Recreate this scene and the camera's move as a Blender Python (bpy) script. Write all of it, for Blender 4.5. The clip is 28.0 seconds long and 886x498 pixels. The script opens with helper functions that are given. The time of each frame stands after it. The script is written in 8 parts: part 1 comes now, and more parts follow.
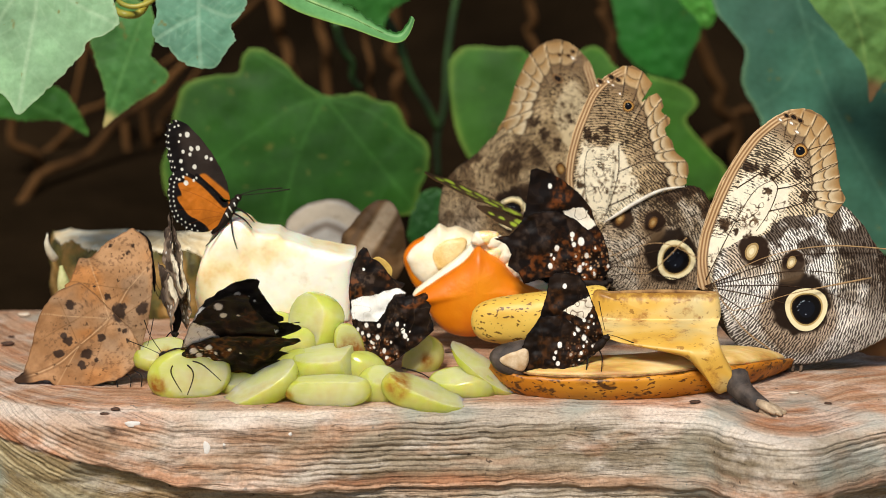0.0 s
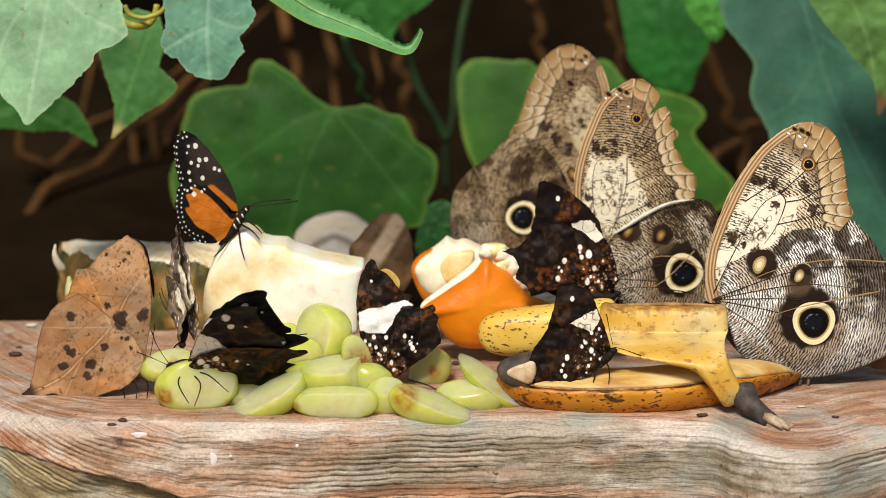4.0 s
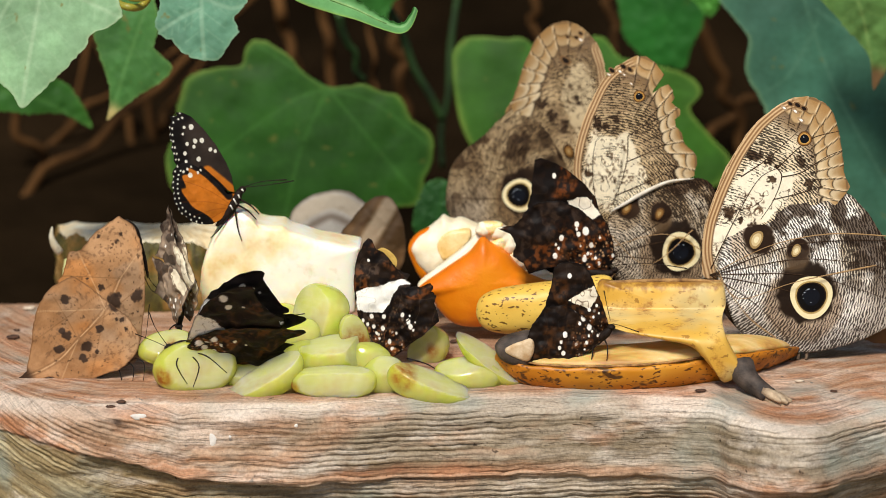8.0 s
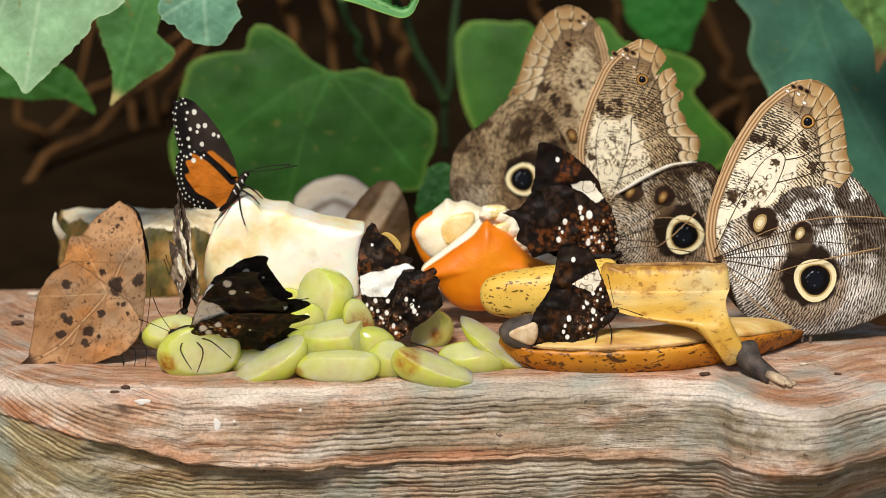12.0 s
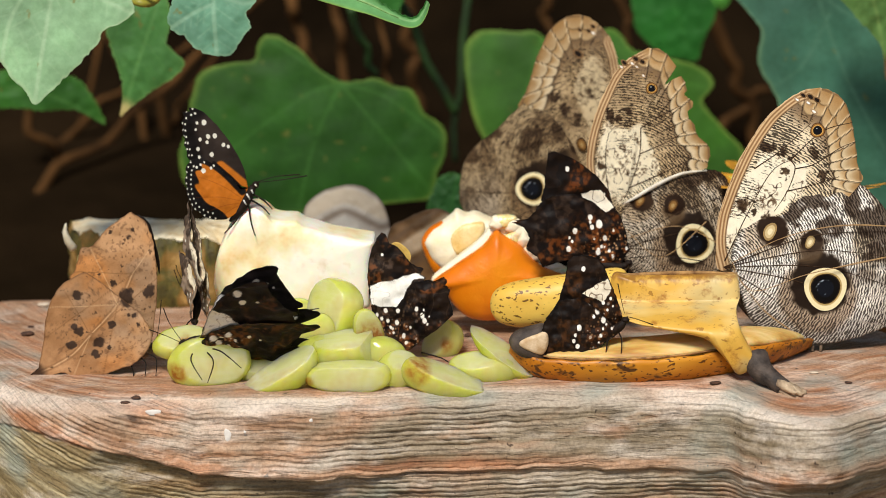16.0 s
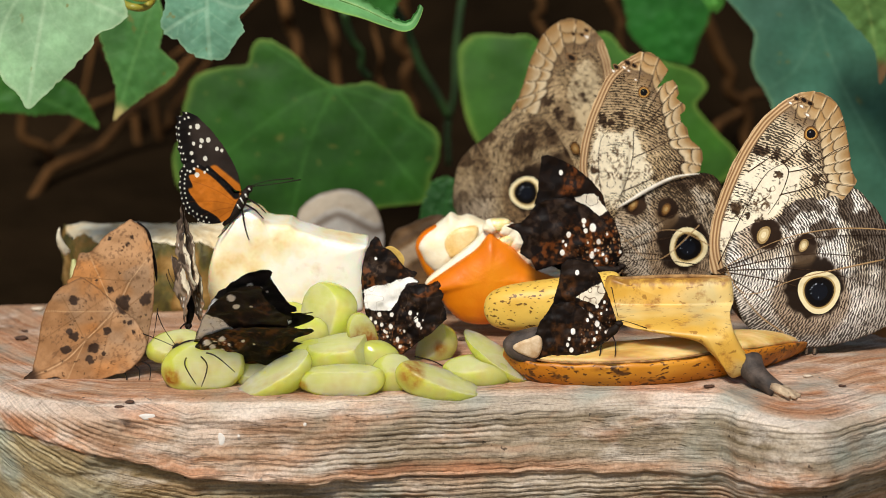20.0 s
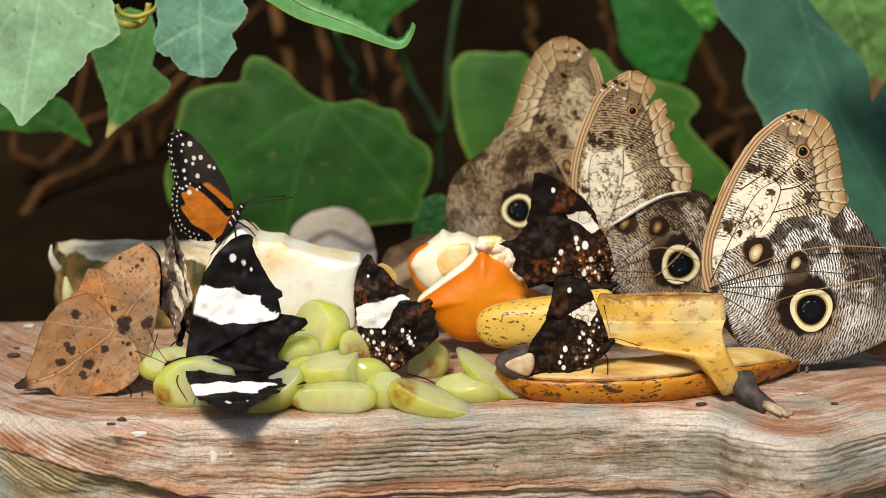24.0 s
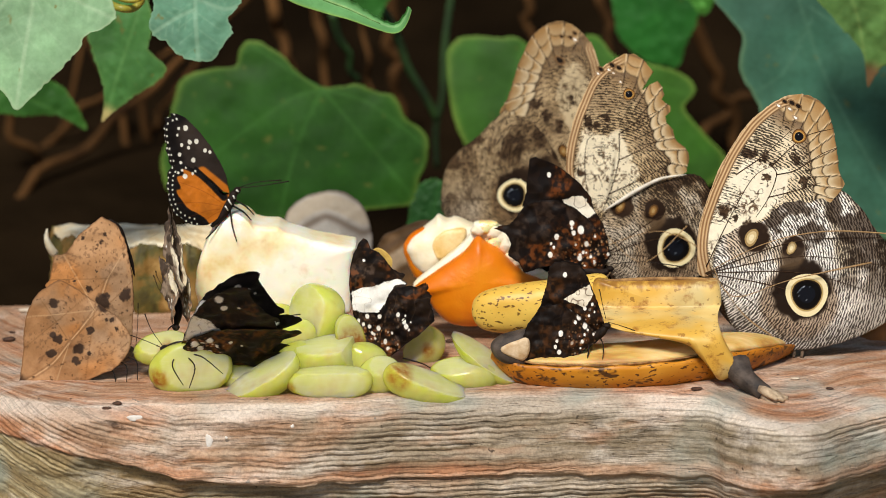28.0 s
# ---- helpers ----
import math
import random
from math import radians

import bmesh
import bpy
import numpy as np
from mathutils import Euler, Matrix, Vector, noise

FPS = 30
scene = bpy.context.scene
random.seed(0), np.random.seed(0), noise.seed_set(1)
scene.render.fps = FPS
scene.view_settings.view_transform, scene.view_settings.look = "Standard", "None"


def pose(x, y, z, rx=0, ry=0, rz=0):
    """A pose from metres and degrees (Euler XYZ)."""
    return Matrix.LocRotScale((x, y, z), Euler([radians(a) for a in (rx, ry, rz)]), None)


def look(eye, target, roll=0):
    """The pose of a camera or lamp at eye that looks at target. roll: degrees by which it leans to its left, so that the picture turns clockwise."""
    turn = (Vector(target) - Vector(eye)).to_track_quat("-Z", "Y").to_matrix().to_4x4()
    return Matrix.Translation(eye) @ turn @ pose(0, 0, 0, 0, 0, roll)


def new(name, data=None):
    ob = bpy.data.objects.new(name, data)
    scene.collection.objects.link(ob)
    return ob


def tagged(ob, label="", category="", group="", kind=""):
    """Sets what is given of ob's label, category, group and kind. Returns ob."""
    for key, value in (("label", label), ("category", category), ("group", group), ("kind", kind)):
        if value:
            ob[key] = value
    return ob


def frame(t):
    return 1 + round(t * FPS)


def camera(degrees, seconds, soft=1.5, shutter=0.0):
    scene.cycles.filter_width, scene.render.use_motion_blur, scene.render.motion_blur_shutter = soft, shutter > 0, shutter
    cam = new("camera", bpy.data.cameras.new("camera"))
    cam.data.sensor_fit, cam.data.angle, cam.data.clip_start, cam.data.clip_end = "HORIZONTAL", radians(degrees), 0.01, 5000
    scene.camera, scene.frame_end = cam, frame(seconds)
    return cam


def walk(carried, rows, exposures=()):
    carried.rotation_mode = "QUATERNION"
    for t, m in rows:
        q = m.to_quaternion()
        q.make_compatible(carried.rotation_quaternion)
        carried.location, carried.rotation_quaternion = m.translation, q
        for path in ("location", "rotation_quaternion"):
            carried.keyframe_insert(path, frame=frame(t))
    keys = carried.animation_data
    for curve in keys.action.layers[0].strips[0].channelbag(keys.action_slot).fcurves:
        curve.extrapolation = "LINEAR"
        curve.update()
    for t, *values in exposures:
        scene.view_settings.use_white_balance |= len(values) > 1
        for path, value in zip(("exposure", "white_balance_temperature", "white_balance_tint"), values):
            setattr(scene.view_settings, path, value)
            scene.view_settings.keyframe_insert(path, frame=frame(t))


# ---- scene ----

# ---- camera ----
cam = camera(16.0, 28.0, soft=0.6)
cam.data.dof.use_dof = True
cam.data.dof.focus_distance = 1.125
cam.data.dof.aperture_fstop = 11.0
EYE = (0.0, -1.0913, 0.2830)
PATH = [
    (0, 78.0000, -0.0000, -0.0000),
    (0.5, 77.9675, -0.0335, 0.1465),
    (1, 77.9881, -0.1549, 0.1682),
    (1.5, 78.0106, -0.3492, 0.1650),
    (2, 78.0297, -0.3875, 0.0884),
    (2.5, 78.0551, -0.3820, -0.0238),
    (3, 78.1547, -0.3384, -0.0237),
    (3.5, 78.2541, -0.2917, 0.0376),
    (4, 78.2203, -0.1886, 0.1828),
    (4.5, 78.1133, -0.1173, 0.2816),
    (6.5, 77.9503, 0.1232, 0.2216),
    (7, 77.8818, 0.2263, 0.0788),
    (7.5, 77.8196, 0.3213, -0.0185),
    (8, 77.8279, 0.3999, 0.0011),
    (8.5, 77.8827, 0.4203, 0.0918),
    (9, 77.8723, 0.5387, 0.1136),
    (9.5, 77.8468, 0.5777, 0.1288),
    (10, 77.7892, 0.6327, 0.0540),
    (10.5, 77.6822, 0.7005, 0.0176),
    (11, 77.6221, 0.6396, 0.0737),
    (11.5, 77.6191, 0.6050, 0.0640),
    (12, 77.5416, 0.6186, 0.0209),
    (12.5, 77.6551, 0.6232, 0.1374),
    (14.5, 77.7108, 0.6105, -0.0599),
    (15, 77.6946, 0.6859, 0.0768),
    (15.5, 77.7186, 0.6906, 0.1199),
    (16, 77.7194, 0.8074, 0.1658),
    (16.5, 77.7300, 0.8594, 0.2291),
    (17, 77.7120, 0.8834, 0.2278),
    (17.5, 77.7010, 0.9204, 0.1529),
    (18, 77.6517, 0.8445, 0.1602),
    (18.5, 77.6830, 0.8244, 0.1555),
    (19, 77.6887, 0.7814, 0.1450),
    (19.5, 77.7079, 0.8141, 0.0885),
    (20, 77.7864, 0.8562, 0.0379),
    (20.5, 77.8122, 0.7830, -0.0259),
    (22.5, 77.9092, 0.7830, -0.1040),
    (23, 77.9850, 0.7572, -0.1133),
    (23.5, 78.0719, 0.7922, -0.0837),
    (24, 78.1031, 0.7887, -0.0910),
    (24.5, 78.0250, 0.6712, -0.0943),
    (25, 77.9596, 0.6329, -0.0460),
    (25.5, 77.9241, 0.6664, -0.1041),
    (26, 77.9444, 0.7681, -0.1185),
    (26.5, 77.9533, 0.6639, -0.1661),
    (27, 77.9077, 0.6819, -0.1599),
    (27.5, 77.8587, 0.7104, -0.1338),
    (28, 77.8196, 0.7010, -0.1525),
]
walk(cam, [(t, pose(*EYE, rx, ry, rz)) for t, rx, ry, rz in PATH], exposures=[(0, 0.13), (28, 0.06)])

# ---- daylight under an open, bright shade ----
world = bpy.data.worlds.new("world")
scene.world = world
world.use_nodes = True
wn = world.node_tree.nodes
sky = wn.new("ShaderNodeTexSky")
sky.sky_type, sky.sun_disc = "NISHITA", False
sky.sun_elevation, sky.sun_rotation = radians(49), radians(195)
world.node_tree.links.new(sky.outputs[0], wn["Background"].inputs[0])
wn["Background"].inputs[1].default_value = 0.075
sun = new("sun", bpy.data.lights.new("sun", "SUN"))
sun.data.energy, sun.data.angle, sun.data.color = 3.9, radians(14), (1.0, 0.95, 0.86)
sun.matrix_world = look((-0.28, -1.00, 1.25), (0, 0.05, 0))


# ---- small tools ----
from mathutils.bvhtree import BVHTree


def lin(c):
    c = np.clip(np.asarray(c, float), 0, 1)
    return np.where(c <= 0.04045, c / 12.92, ((c + 0.055) / 1.055) ** 2.4)


def hexc(h):
    return np.array([int(h[i:i + 2], 16) / 255 for i in (0, 2, 4)])


def rgba(h):
    return (*lin(hexc(h)), 1.0)


def vnoise(x, y, seed=0):
    """Smooth value noise on numpy arrays, 0 to 1."""
    x, y = np.asarray(x, float), np.asarray(y, float)
    xi, yi = np.floor(x).astype(np.int64), np.floor(y).astype(np.int64)
    fx, fy = x - xi, y - yi
    fx, fy = fx * fx * (3 - 2 * fx), fy * fy * (3 - 2 * fy)

    def h(a, b):
        n = (a * 374761393 + b * 668265263 + seed * 974711) & 0x7FFFFFFF
        n = ((n ^ (n >> 13)) * 1274126177) & 0x7FFFFFFF
        return ((n ^ (n >> 16)) & 0xFFFF) / 65535.0
    top = h(xi, yi) * (1 - fx) + h(xi + 1, yi) * fx
    low = h(xi, yi + 1) * (1 - fx) + h(xi + 1, yi + 1) * fx
    return top * (1 - fy) + low * fy


def fbm(x, y, seed=0, octaves=3):
    s, a, tot = 0, 0.5, 0
    for i in range(octaves):
        s, tot = s + a * vnoise(x * 2 ** i, y * 2 ** i, seed + i * 17), tot + a
        a *= 0.5
    return s / tot


def smooth(lo, hi, v):
    t = np.clip((v - lo) / (hi - lo), 0, 1)
    return t * t * (3 - 2 * t)


def mixc(a, b, f):
    f = np.asarray(f)[..., None]
    return a * (1 - f) + b * f


def spline(points, count, crisp=False, closed=True):
    """Evenly spaced points along a smooth (or crisp) curve through the given ones."""
    p = np.array(points, float)
    n = len(p)
    dense = []
    for i in range(n if closed else n - 1):
        if closed:
            a, b, c, d = p[(i - 1) % n], p[i], p[(i + 1) % n], p[(i + 2) % n]
        else:
            a, b, c, d = p[max(i - 1, 0)], p[i], p[i + 1], p[min(i + 2, n - 1)]
        for t in np.linspace(0, 1, 24, endpoint=False):
            if crisp:
                dense.append(b + (c - b) * t)
            else:
                dense.append(0.5 * (2 * b + (c - a) * t + (2 * a - 5 * b + 4 * c - d) * t * t + (3 * b - a - 3 * c + d) * t ** 3))
    dense.append(p[0] if closed else p[-1])
    dense = np.array(dense)
    run = np.concatenate([[0], np.cumsum(np.linalg.norm(np.diff(dense, axis=0), axis=1))])
    want = np.linspace(0, run[-1], count + 1)[:-1] if closed else np.linspace(0, run[-1], count)
    return np.stack([np.interp(want, run, dense[:, k]) for k in range(p.shape[1])], 1)


def thing(name, m, label, category, group=""):
    ob = new(name)
    ob.empty_display_size = 0.01
    ob.matrix_world = m
    return tagged(ob, label, category, group)


def mesh_object(name, verts, faces, mat, parent=None, label="", flat=False):
    me = bpy.data.meshes.new(name)
    me.from_pydata([tuple(v) for v in verts], [], faces)
    me.materials.append(mat)
    if not flat:
        me.polygons.foreach_set("use_smooth", [True] * len(me.polygons))
    ob = new(name, me)
    if parent:
        ob.parent = parent
    if label:
        tagged(ob, label)
    return ob


def colours(ob, cols, flow=None):
    me = ob.data
    at = me.attributes.new("tint", "FLOAT_COLOR", "POINT")
    at.data.foreach_set("color", np.asarray(cols, np.float32).ravel())
    if flow is not None:
        fl = me.attributes.new("flow", "FLOAT_VECTOR", "POINT")
        fl.data.foreach_set("vector", np.asarray(flow, np.float32).ravel())


def near(X, Z, line):
    """Distance of each point to a polyline."""
    q = spline(line, max(8, len(line) * 8), crisp=False, closed=False)
    best = np.full(X.shape, 1e9)
    for a, b in zip(q[:-1], q[1:]):
        d = b - a
        t = np.clip(((X - a[0]) * d[0] + (Z - a[1]) * d[1]) / max(d @ d, 1e-9), 0, 1)
        best = np.minimum(best, (X - a[0] - t * d[0]) ** 2 + (Z - a[1] - t * d[1]) ** 2)
    return np.sqrt(best)


class Sheet:
    """A thin, slightly bowed blade (wing or leaf) over an outline in millimetres, x right and z up, facing -y."""

    def __init__(self, outline, hub, dome=1.0, waves=0.3, fold=0.0, seed=0):
        self.outline, self.hub = [tuple(p) for p in outline], np.array(hub, float)
        self.size = max(np.linalg.norm(np.array(outline) - self.hub, axis=1))
        self.dome, self.waves, self.fold, self.seed = dome, waves, fold, seed

    def height(self, X, Z):
        d = ((X - self.hub[0]) ** 2 + (Z - self.hub[1]) ** 2) / self.size ** 2
        k = 5.0 / self.size
        return -self.dome * (1 - d) + self.waves * 2 * (fbm(X * k + 9, Z * k + 3, self.seed, 2) - 0.5)

    def build(self, name, parent, mat, paint, paint_in=None, rings=60, segs=180, thick=0.25, crisp=False, base=(0, 0), lift=0.0, label="", jag=0.25):
        p = self.outline
        area = sum(p[i][0] * p[(i + 1) % len(p)][1] - p[(i + 1) % len(p)][0] * p[i][1] for i in range(len(p)))
        if area < 0:
            p = p[::-1]
        b = spline(p, segs, crisp)
        k = np.arange(segs)
        rough = fbm(k * 0.45, k * 0, self.seed + 91, 3) + fbm(k * 0.11, k * 0, self.seed + 92, 2) - 1.0
        rough = rough * np.minimum(1, np.minimum(k, segs - k) / 6)
        b = self.hub + (b - self.hub) * (1 + jag * 2 * rough / np.linalg.norm(b - self.hub, axis=1))[:, None]
        rad = (np.arange(1, rings + 1) / rings) ** 0.75
        g = self.hub + (b - self.hub)[None] * rad[:, None, None]
        pts = np.concatenate([self.hub[None], g.reshape(-1, 2)])
        X, Z = pts[:, 0], pts[:, 1]
        Y = self.height(X, Z) - lift
        front = np.stack([X, Y, Z], 1)
        edge = np.concatenate([[0], np.repeat(rad, segs)])
        half = thick * (1 - 0.8 * edge ** 6)
        back = np.stack([X, Y + half, Z], 1)
        n = len(front)
        faces = []
        for i in range(segs):
            j = (i + 1) % segs
            faces.append((0, 1 + i, 1 + j))
            faces.append((n, n + 1 + j, n + 1 + i))
            for r in range(rings - 1):
                a, c = 1 + r * segs, 1 + (r + 1) * segs
                faces.append((a + i, c + i, c + j, a + j))
                faces.append((n + a + i, n + a + j, n + c + j, n + c + i))
            a = 1 + (rings - 1) * segs
            faces.append((a + i, n + a + i, n + a + j, a + j))
        ob = mesh_object(name, np.concatenate([front, back]) / 1000, faces, mat, parent, label)
        R = np.hypot(X - base[0], Z - base[1])
        A = np.arctan2(Z - base[1], X - base[0])
        info = dict(X=X, Z=Z, R=R, A=A, edge=edge)
        c1, r1 = paint(**info)
        c2, r2 = (paint_in or paint)(**info)
        cols = np.concatenate([np.concatenate([lin(c1), np.broadcast_to(r1, X.shape)[:, None]], 1),
                               np.concatenate([lin(c2), np.broadcast_to(r2, X.shape)[:, None]], 1)])
        flow = np.stack([R, A * np.maximum(R, 6), Z], 1)
        colours(ob, cols, np.concatenate([flow, flow]))
        return ob

    def spot(self, name, parent, mat, centre, rx, rz, bands, tilt=0.0, lift=0.12, segs=28):
        """A round mark of scales lying on the blade: bands of (radius share, colour)."""
        rs = []
        for k, (r, c) in enumerate(bands):
            lo = bands[k - 1][0] if k else 0.0
            rs += [(lo + (r - lo) * 0.12 if k else 0.0, c), (r, c)]
        verts, cols, faces = [], [], []
        ct, st = math.cos(radians(tilt)), math.sin(radians(tilt))
        for k, (r, c) in enumerate(rs):
            for i in range(segs):
                a = 2 * math.pi * i / segs
                w = 1 + 0.05 * math.sin(3 * a + len(name) + centre[0]) * r
                u, v = rx * r * w * math.cos(a), rz * r * w * math.sin(a)
                verts.append((centre[0] + u * ct - v * st, 0, centre[1] + u * st + v * ct))
                cols.append((*lin(hexc(c)), 0.0))
            if k:
                for i in range(segs):
                    j = (i + 1) % segs
                    faces.append(((k - 1) * segs + i, k * segs + i, k * segs + j, (k - 1) * segs + j))
        v = np.array(verts)
        v[:, 1] = self.height(v[:, 0], v[:, 2]) - lift
        last = np.arange(len(v)) >= len(v) - segs
        v[last, 1] += lift * 0.7
        ob = mesh_object(name, v / 1000, faces, mat, parent)
        colours(ob, cols, np.zeros((len(v), 3)))
        return ob


def tube(name, path, radii, mat, parent=None, segs=8, label="", smoothing=0, squash=(1, 1)):
    """A round rod along a path in millimetres; radii in millimetres."""
    p = np.array(path, float)
    r = np.interp(np.linspace(0, 1, len(p)), np.linspace(0, 1, len(radii)), radii)
    if smoothing:
        q = spline(np.concatenate([p, r[:, None]], 1), smoothing, closed=False)
        p, r = q[:, :3], np.maximum(q[:, 3], 0.01)
    verts, faces = [], []
    up = None
    for i in range(len(p)):
        d = p[min(i + 1, len(p) - 1)] - p[max(i - 1, 0)]
        d = d / max(np.linalg.norm(d), 1e-9)
        ref = np.array([0, 0, 1.0]) if abs(d[2]) < 0.9 else np.array([1.0, 0, 0])
        if up is None:
            up = ref
        s = np.cross(d, up)
        if np.linalg.norm(s) < 1e-4:
            s = np.cross(d, ref)
        s /= np.linalg.norm(s)
        up = np.cross(s, d)
        for k in range(segs):
            a = 2 * math.pi * k / segs
            verts.append(p[i] + r[i] * (s * math.cos(a) * squash[0] + up * math.sin(a) * squash[1]))
    for i in range(len(p) - 1):
        for k in range(segs):
            j = (k + 1) % segs
            faces.append((i * segs + k, i * segs + j, (i + 1) * segs + j, (i + 1) * segs + k))
    faces.append(tuple(range(segs))[::-1])
    faces.append(tuple((len(p) - 1) * segs + k for k in range(segs)))
    return mesh_object(name, np.array(verts) / 1000, faces, mat, parent, label)


def lump(name, outline, hub, front, back, mat, parent, rings=26, segs=90, power=2.2, bumps=0.6, seed=0, crisp=False, label=""):
    """A solid piece over an outline (millimetres), swelling to -y by front and +y by back."""
    p = [tuple(q) for q in outline]
    area = sum(p[i][0] * p[(i + 1) % len(p)][1] - p[(i + 1) % len(p)][0] * p[i][1] for i in range(len(p)))
    b = spline(p[::-1] if area < 0 else p, segs, crisp)
    hub = np.array(hub, float)
    rad = np.sin(np.linspace(0, 1, rings + 1)[1:] * math.pi / 2)
    g = (hub + (b - hub)[None] * rad[:, None, None]).reshape(-1, 2)
    pts = np.concatenate([hub[None], g])
    e = np.concatenate([[0], np.repeat(rad, segs)])
    swell = np.maximum(1 - e ** power, 0) ** (1 / power)
    k = 0.12
    nz = (fbm(pts[:, 0] * k + 5, pts[:, 1] * k + 2, seed, 3) - 0.5) * 2 * bumps * (1 - e ** 8)
    f = np.stack([pts[:, 0], -front * swell + nz, pts[:, 1]], 1)
    bk = np.stack([pts[:, 0], back * swell, pts[:, 1]], 1)
    n = len(f)
    faces = []
    for i in range(segs):
        j = (i + 1) % segs
        faces.append((0, 1 + i, 1 + j))
        faces.append((n, n + 1 + j, n + 1 + i))
        for r in range(rings - 1):
            a, c = 1 + r * segs, 1 + (r + 1) * segs
            faces.append((a + i, c + i, c + j, a + j))
            faces.append((n + a + i, n + a + j, n + c + j, n + c + i))
        a = 1 + (rings - 1) * segs
        faces.append((a + i, n + a + i, n + a + j, a + j))
    return mesh_object(name, np.concatenate([f, bk]) / 1000, faces, mat, parent, label)


# ---- materials ----
class Nodes:
    def __init__(self, name):
        self.mat = bpy.data.materials.new(name)
        self.mat.use_nodes = True
        self.t = self.mat.node_tree
        self.b = self.t.nodes["Principled BSDF"]

    def add(self, kind, **props):
        n = self.t.nodes.new(kind)
        for k, v in props.items():
            if k == "operation":
                n.operation = v
            elif k == "blend":
                n.data_type, n.blend_type = "RGBA", v
            else:
                n.inputs[k.replace("_", " ")].default_value = v
        return n

    def link(self, a, b):
        self.t.links.new(a, b)

    def coords(self, scale=(1, 1, 1), rot=(0, 0, 0)):
        c, m = self.t.nodes.new("ShaderNodeTexCoord"), self.t.nodes.new("ShaderNodeMapping")
        m.inputs["Scale"].default_value = scale
        m.inputs["Rotation"].default_value = rot
        self.link(c.outputs["Object"], m.inputs[0])
        return m.outputs[0]

    def noise(self, vec, scale, detail=4.0, rough=0.55, distort=0.0):
        n = self.add("ShaderNodeTexNoise", Scale=scale, Detail=detail, Roughness=rough, Distortion=distort)
        self.link(vec, n.inputs["Vector"])
        return n.outputs["Fac"]

    def ramp(self, fac, stops):
        r = self.t.nodes.new("ShaderNodeValToRGB")
        el = r.color_ramp.elements
        while len(el) < len(stops):
            el.new(0.5)
        for e, (pos, c) in zip(el, stops):
            e.position = pos
            e.color = rgba(c) if isinstance(c, str) else (c, c, c, 1)
        self.link(fac, r.inputs[0])
        return r.outputs[0]

    def mix(self, a, b, fac, blend="MIX"):
        m = self.add("ShaderNodeMix", blend=blend)
        for sock, v in ((m.inputs[6], a), (m.inputs[7], b), (m.inputs[0], fac)):
            if isinstance(v, str):
                sock.default_value = rgba(v)
            elif isinstance(v, (int, float)):
                sock.default_value = v
            else:
                self.link(v, sock)
        return m.outputs[2]

    def maths(self, op, a, b):
        m = self.add("ShaderNodeMath", operation=op)
        for sock, v in ((m.inputs[0], a), (m.inputs[1], b)):
            if isinstance(v, (int, float)):
                sock.default_value = v
            else:
                self.link(v, sock)
        return m.outputs[0]

    def bump(self, fac, strength, dist):
        b = self.add("ShaderNodeBump", Strength=strength, Distance=dist)
        self.link(fac, b.inputs["Height"])
        self.link(b.outputs[0], self.b.inputs["Normal"])

    def done(self, colour, rough=0.6, **more):
        self.link(colour, self.b.inputs["Base Color"])
        if isinstance(rough, (int, float)):
            self.b.inputs["Roughness"].default_value = rough
        else:
            self.link(rough, self.b.inputs["Roughness"])
        for k, v in more.items():
            self.b.inputs[k.replace("_", " ")].default_value = v
        return self.mat


def plain(name, c1, c2, scale, rough=0.6, relief=0.3, dist=0.0003, stretch=(1, 1, 1), **more):
    """A surface that varies between two colours at two scales, with fine relief."""
    n = Nodes(name)
    v = n.coords(stretch)
    big, fine = n.noise(v, scale, 4), n.noise(v, scale * 7, 3)
    col = n.mix(n.ramp(big, [(0.3, c1), (0.7, c2)]), "000000", n.maths("MULTIPLY", fine, 0.18))
    n.bump(n.maths("ADD", big, n.maths("MULTIPLY", fine, 0.5)), relief, dist)
    return n.done(col, rough, **more)


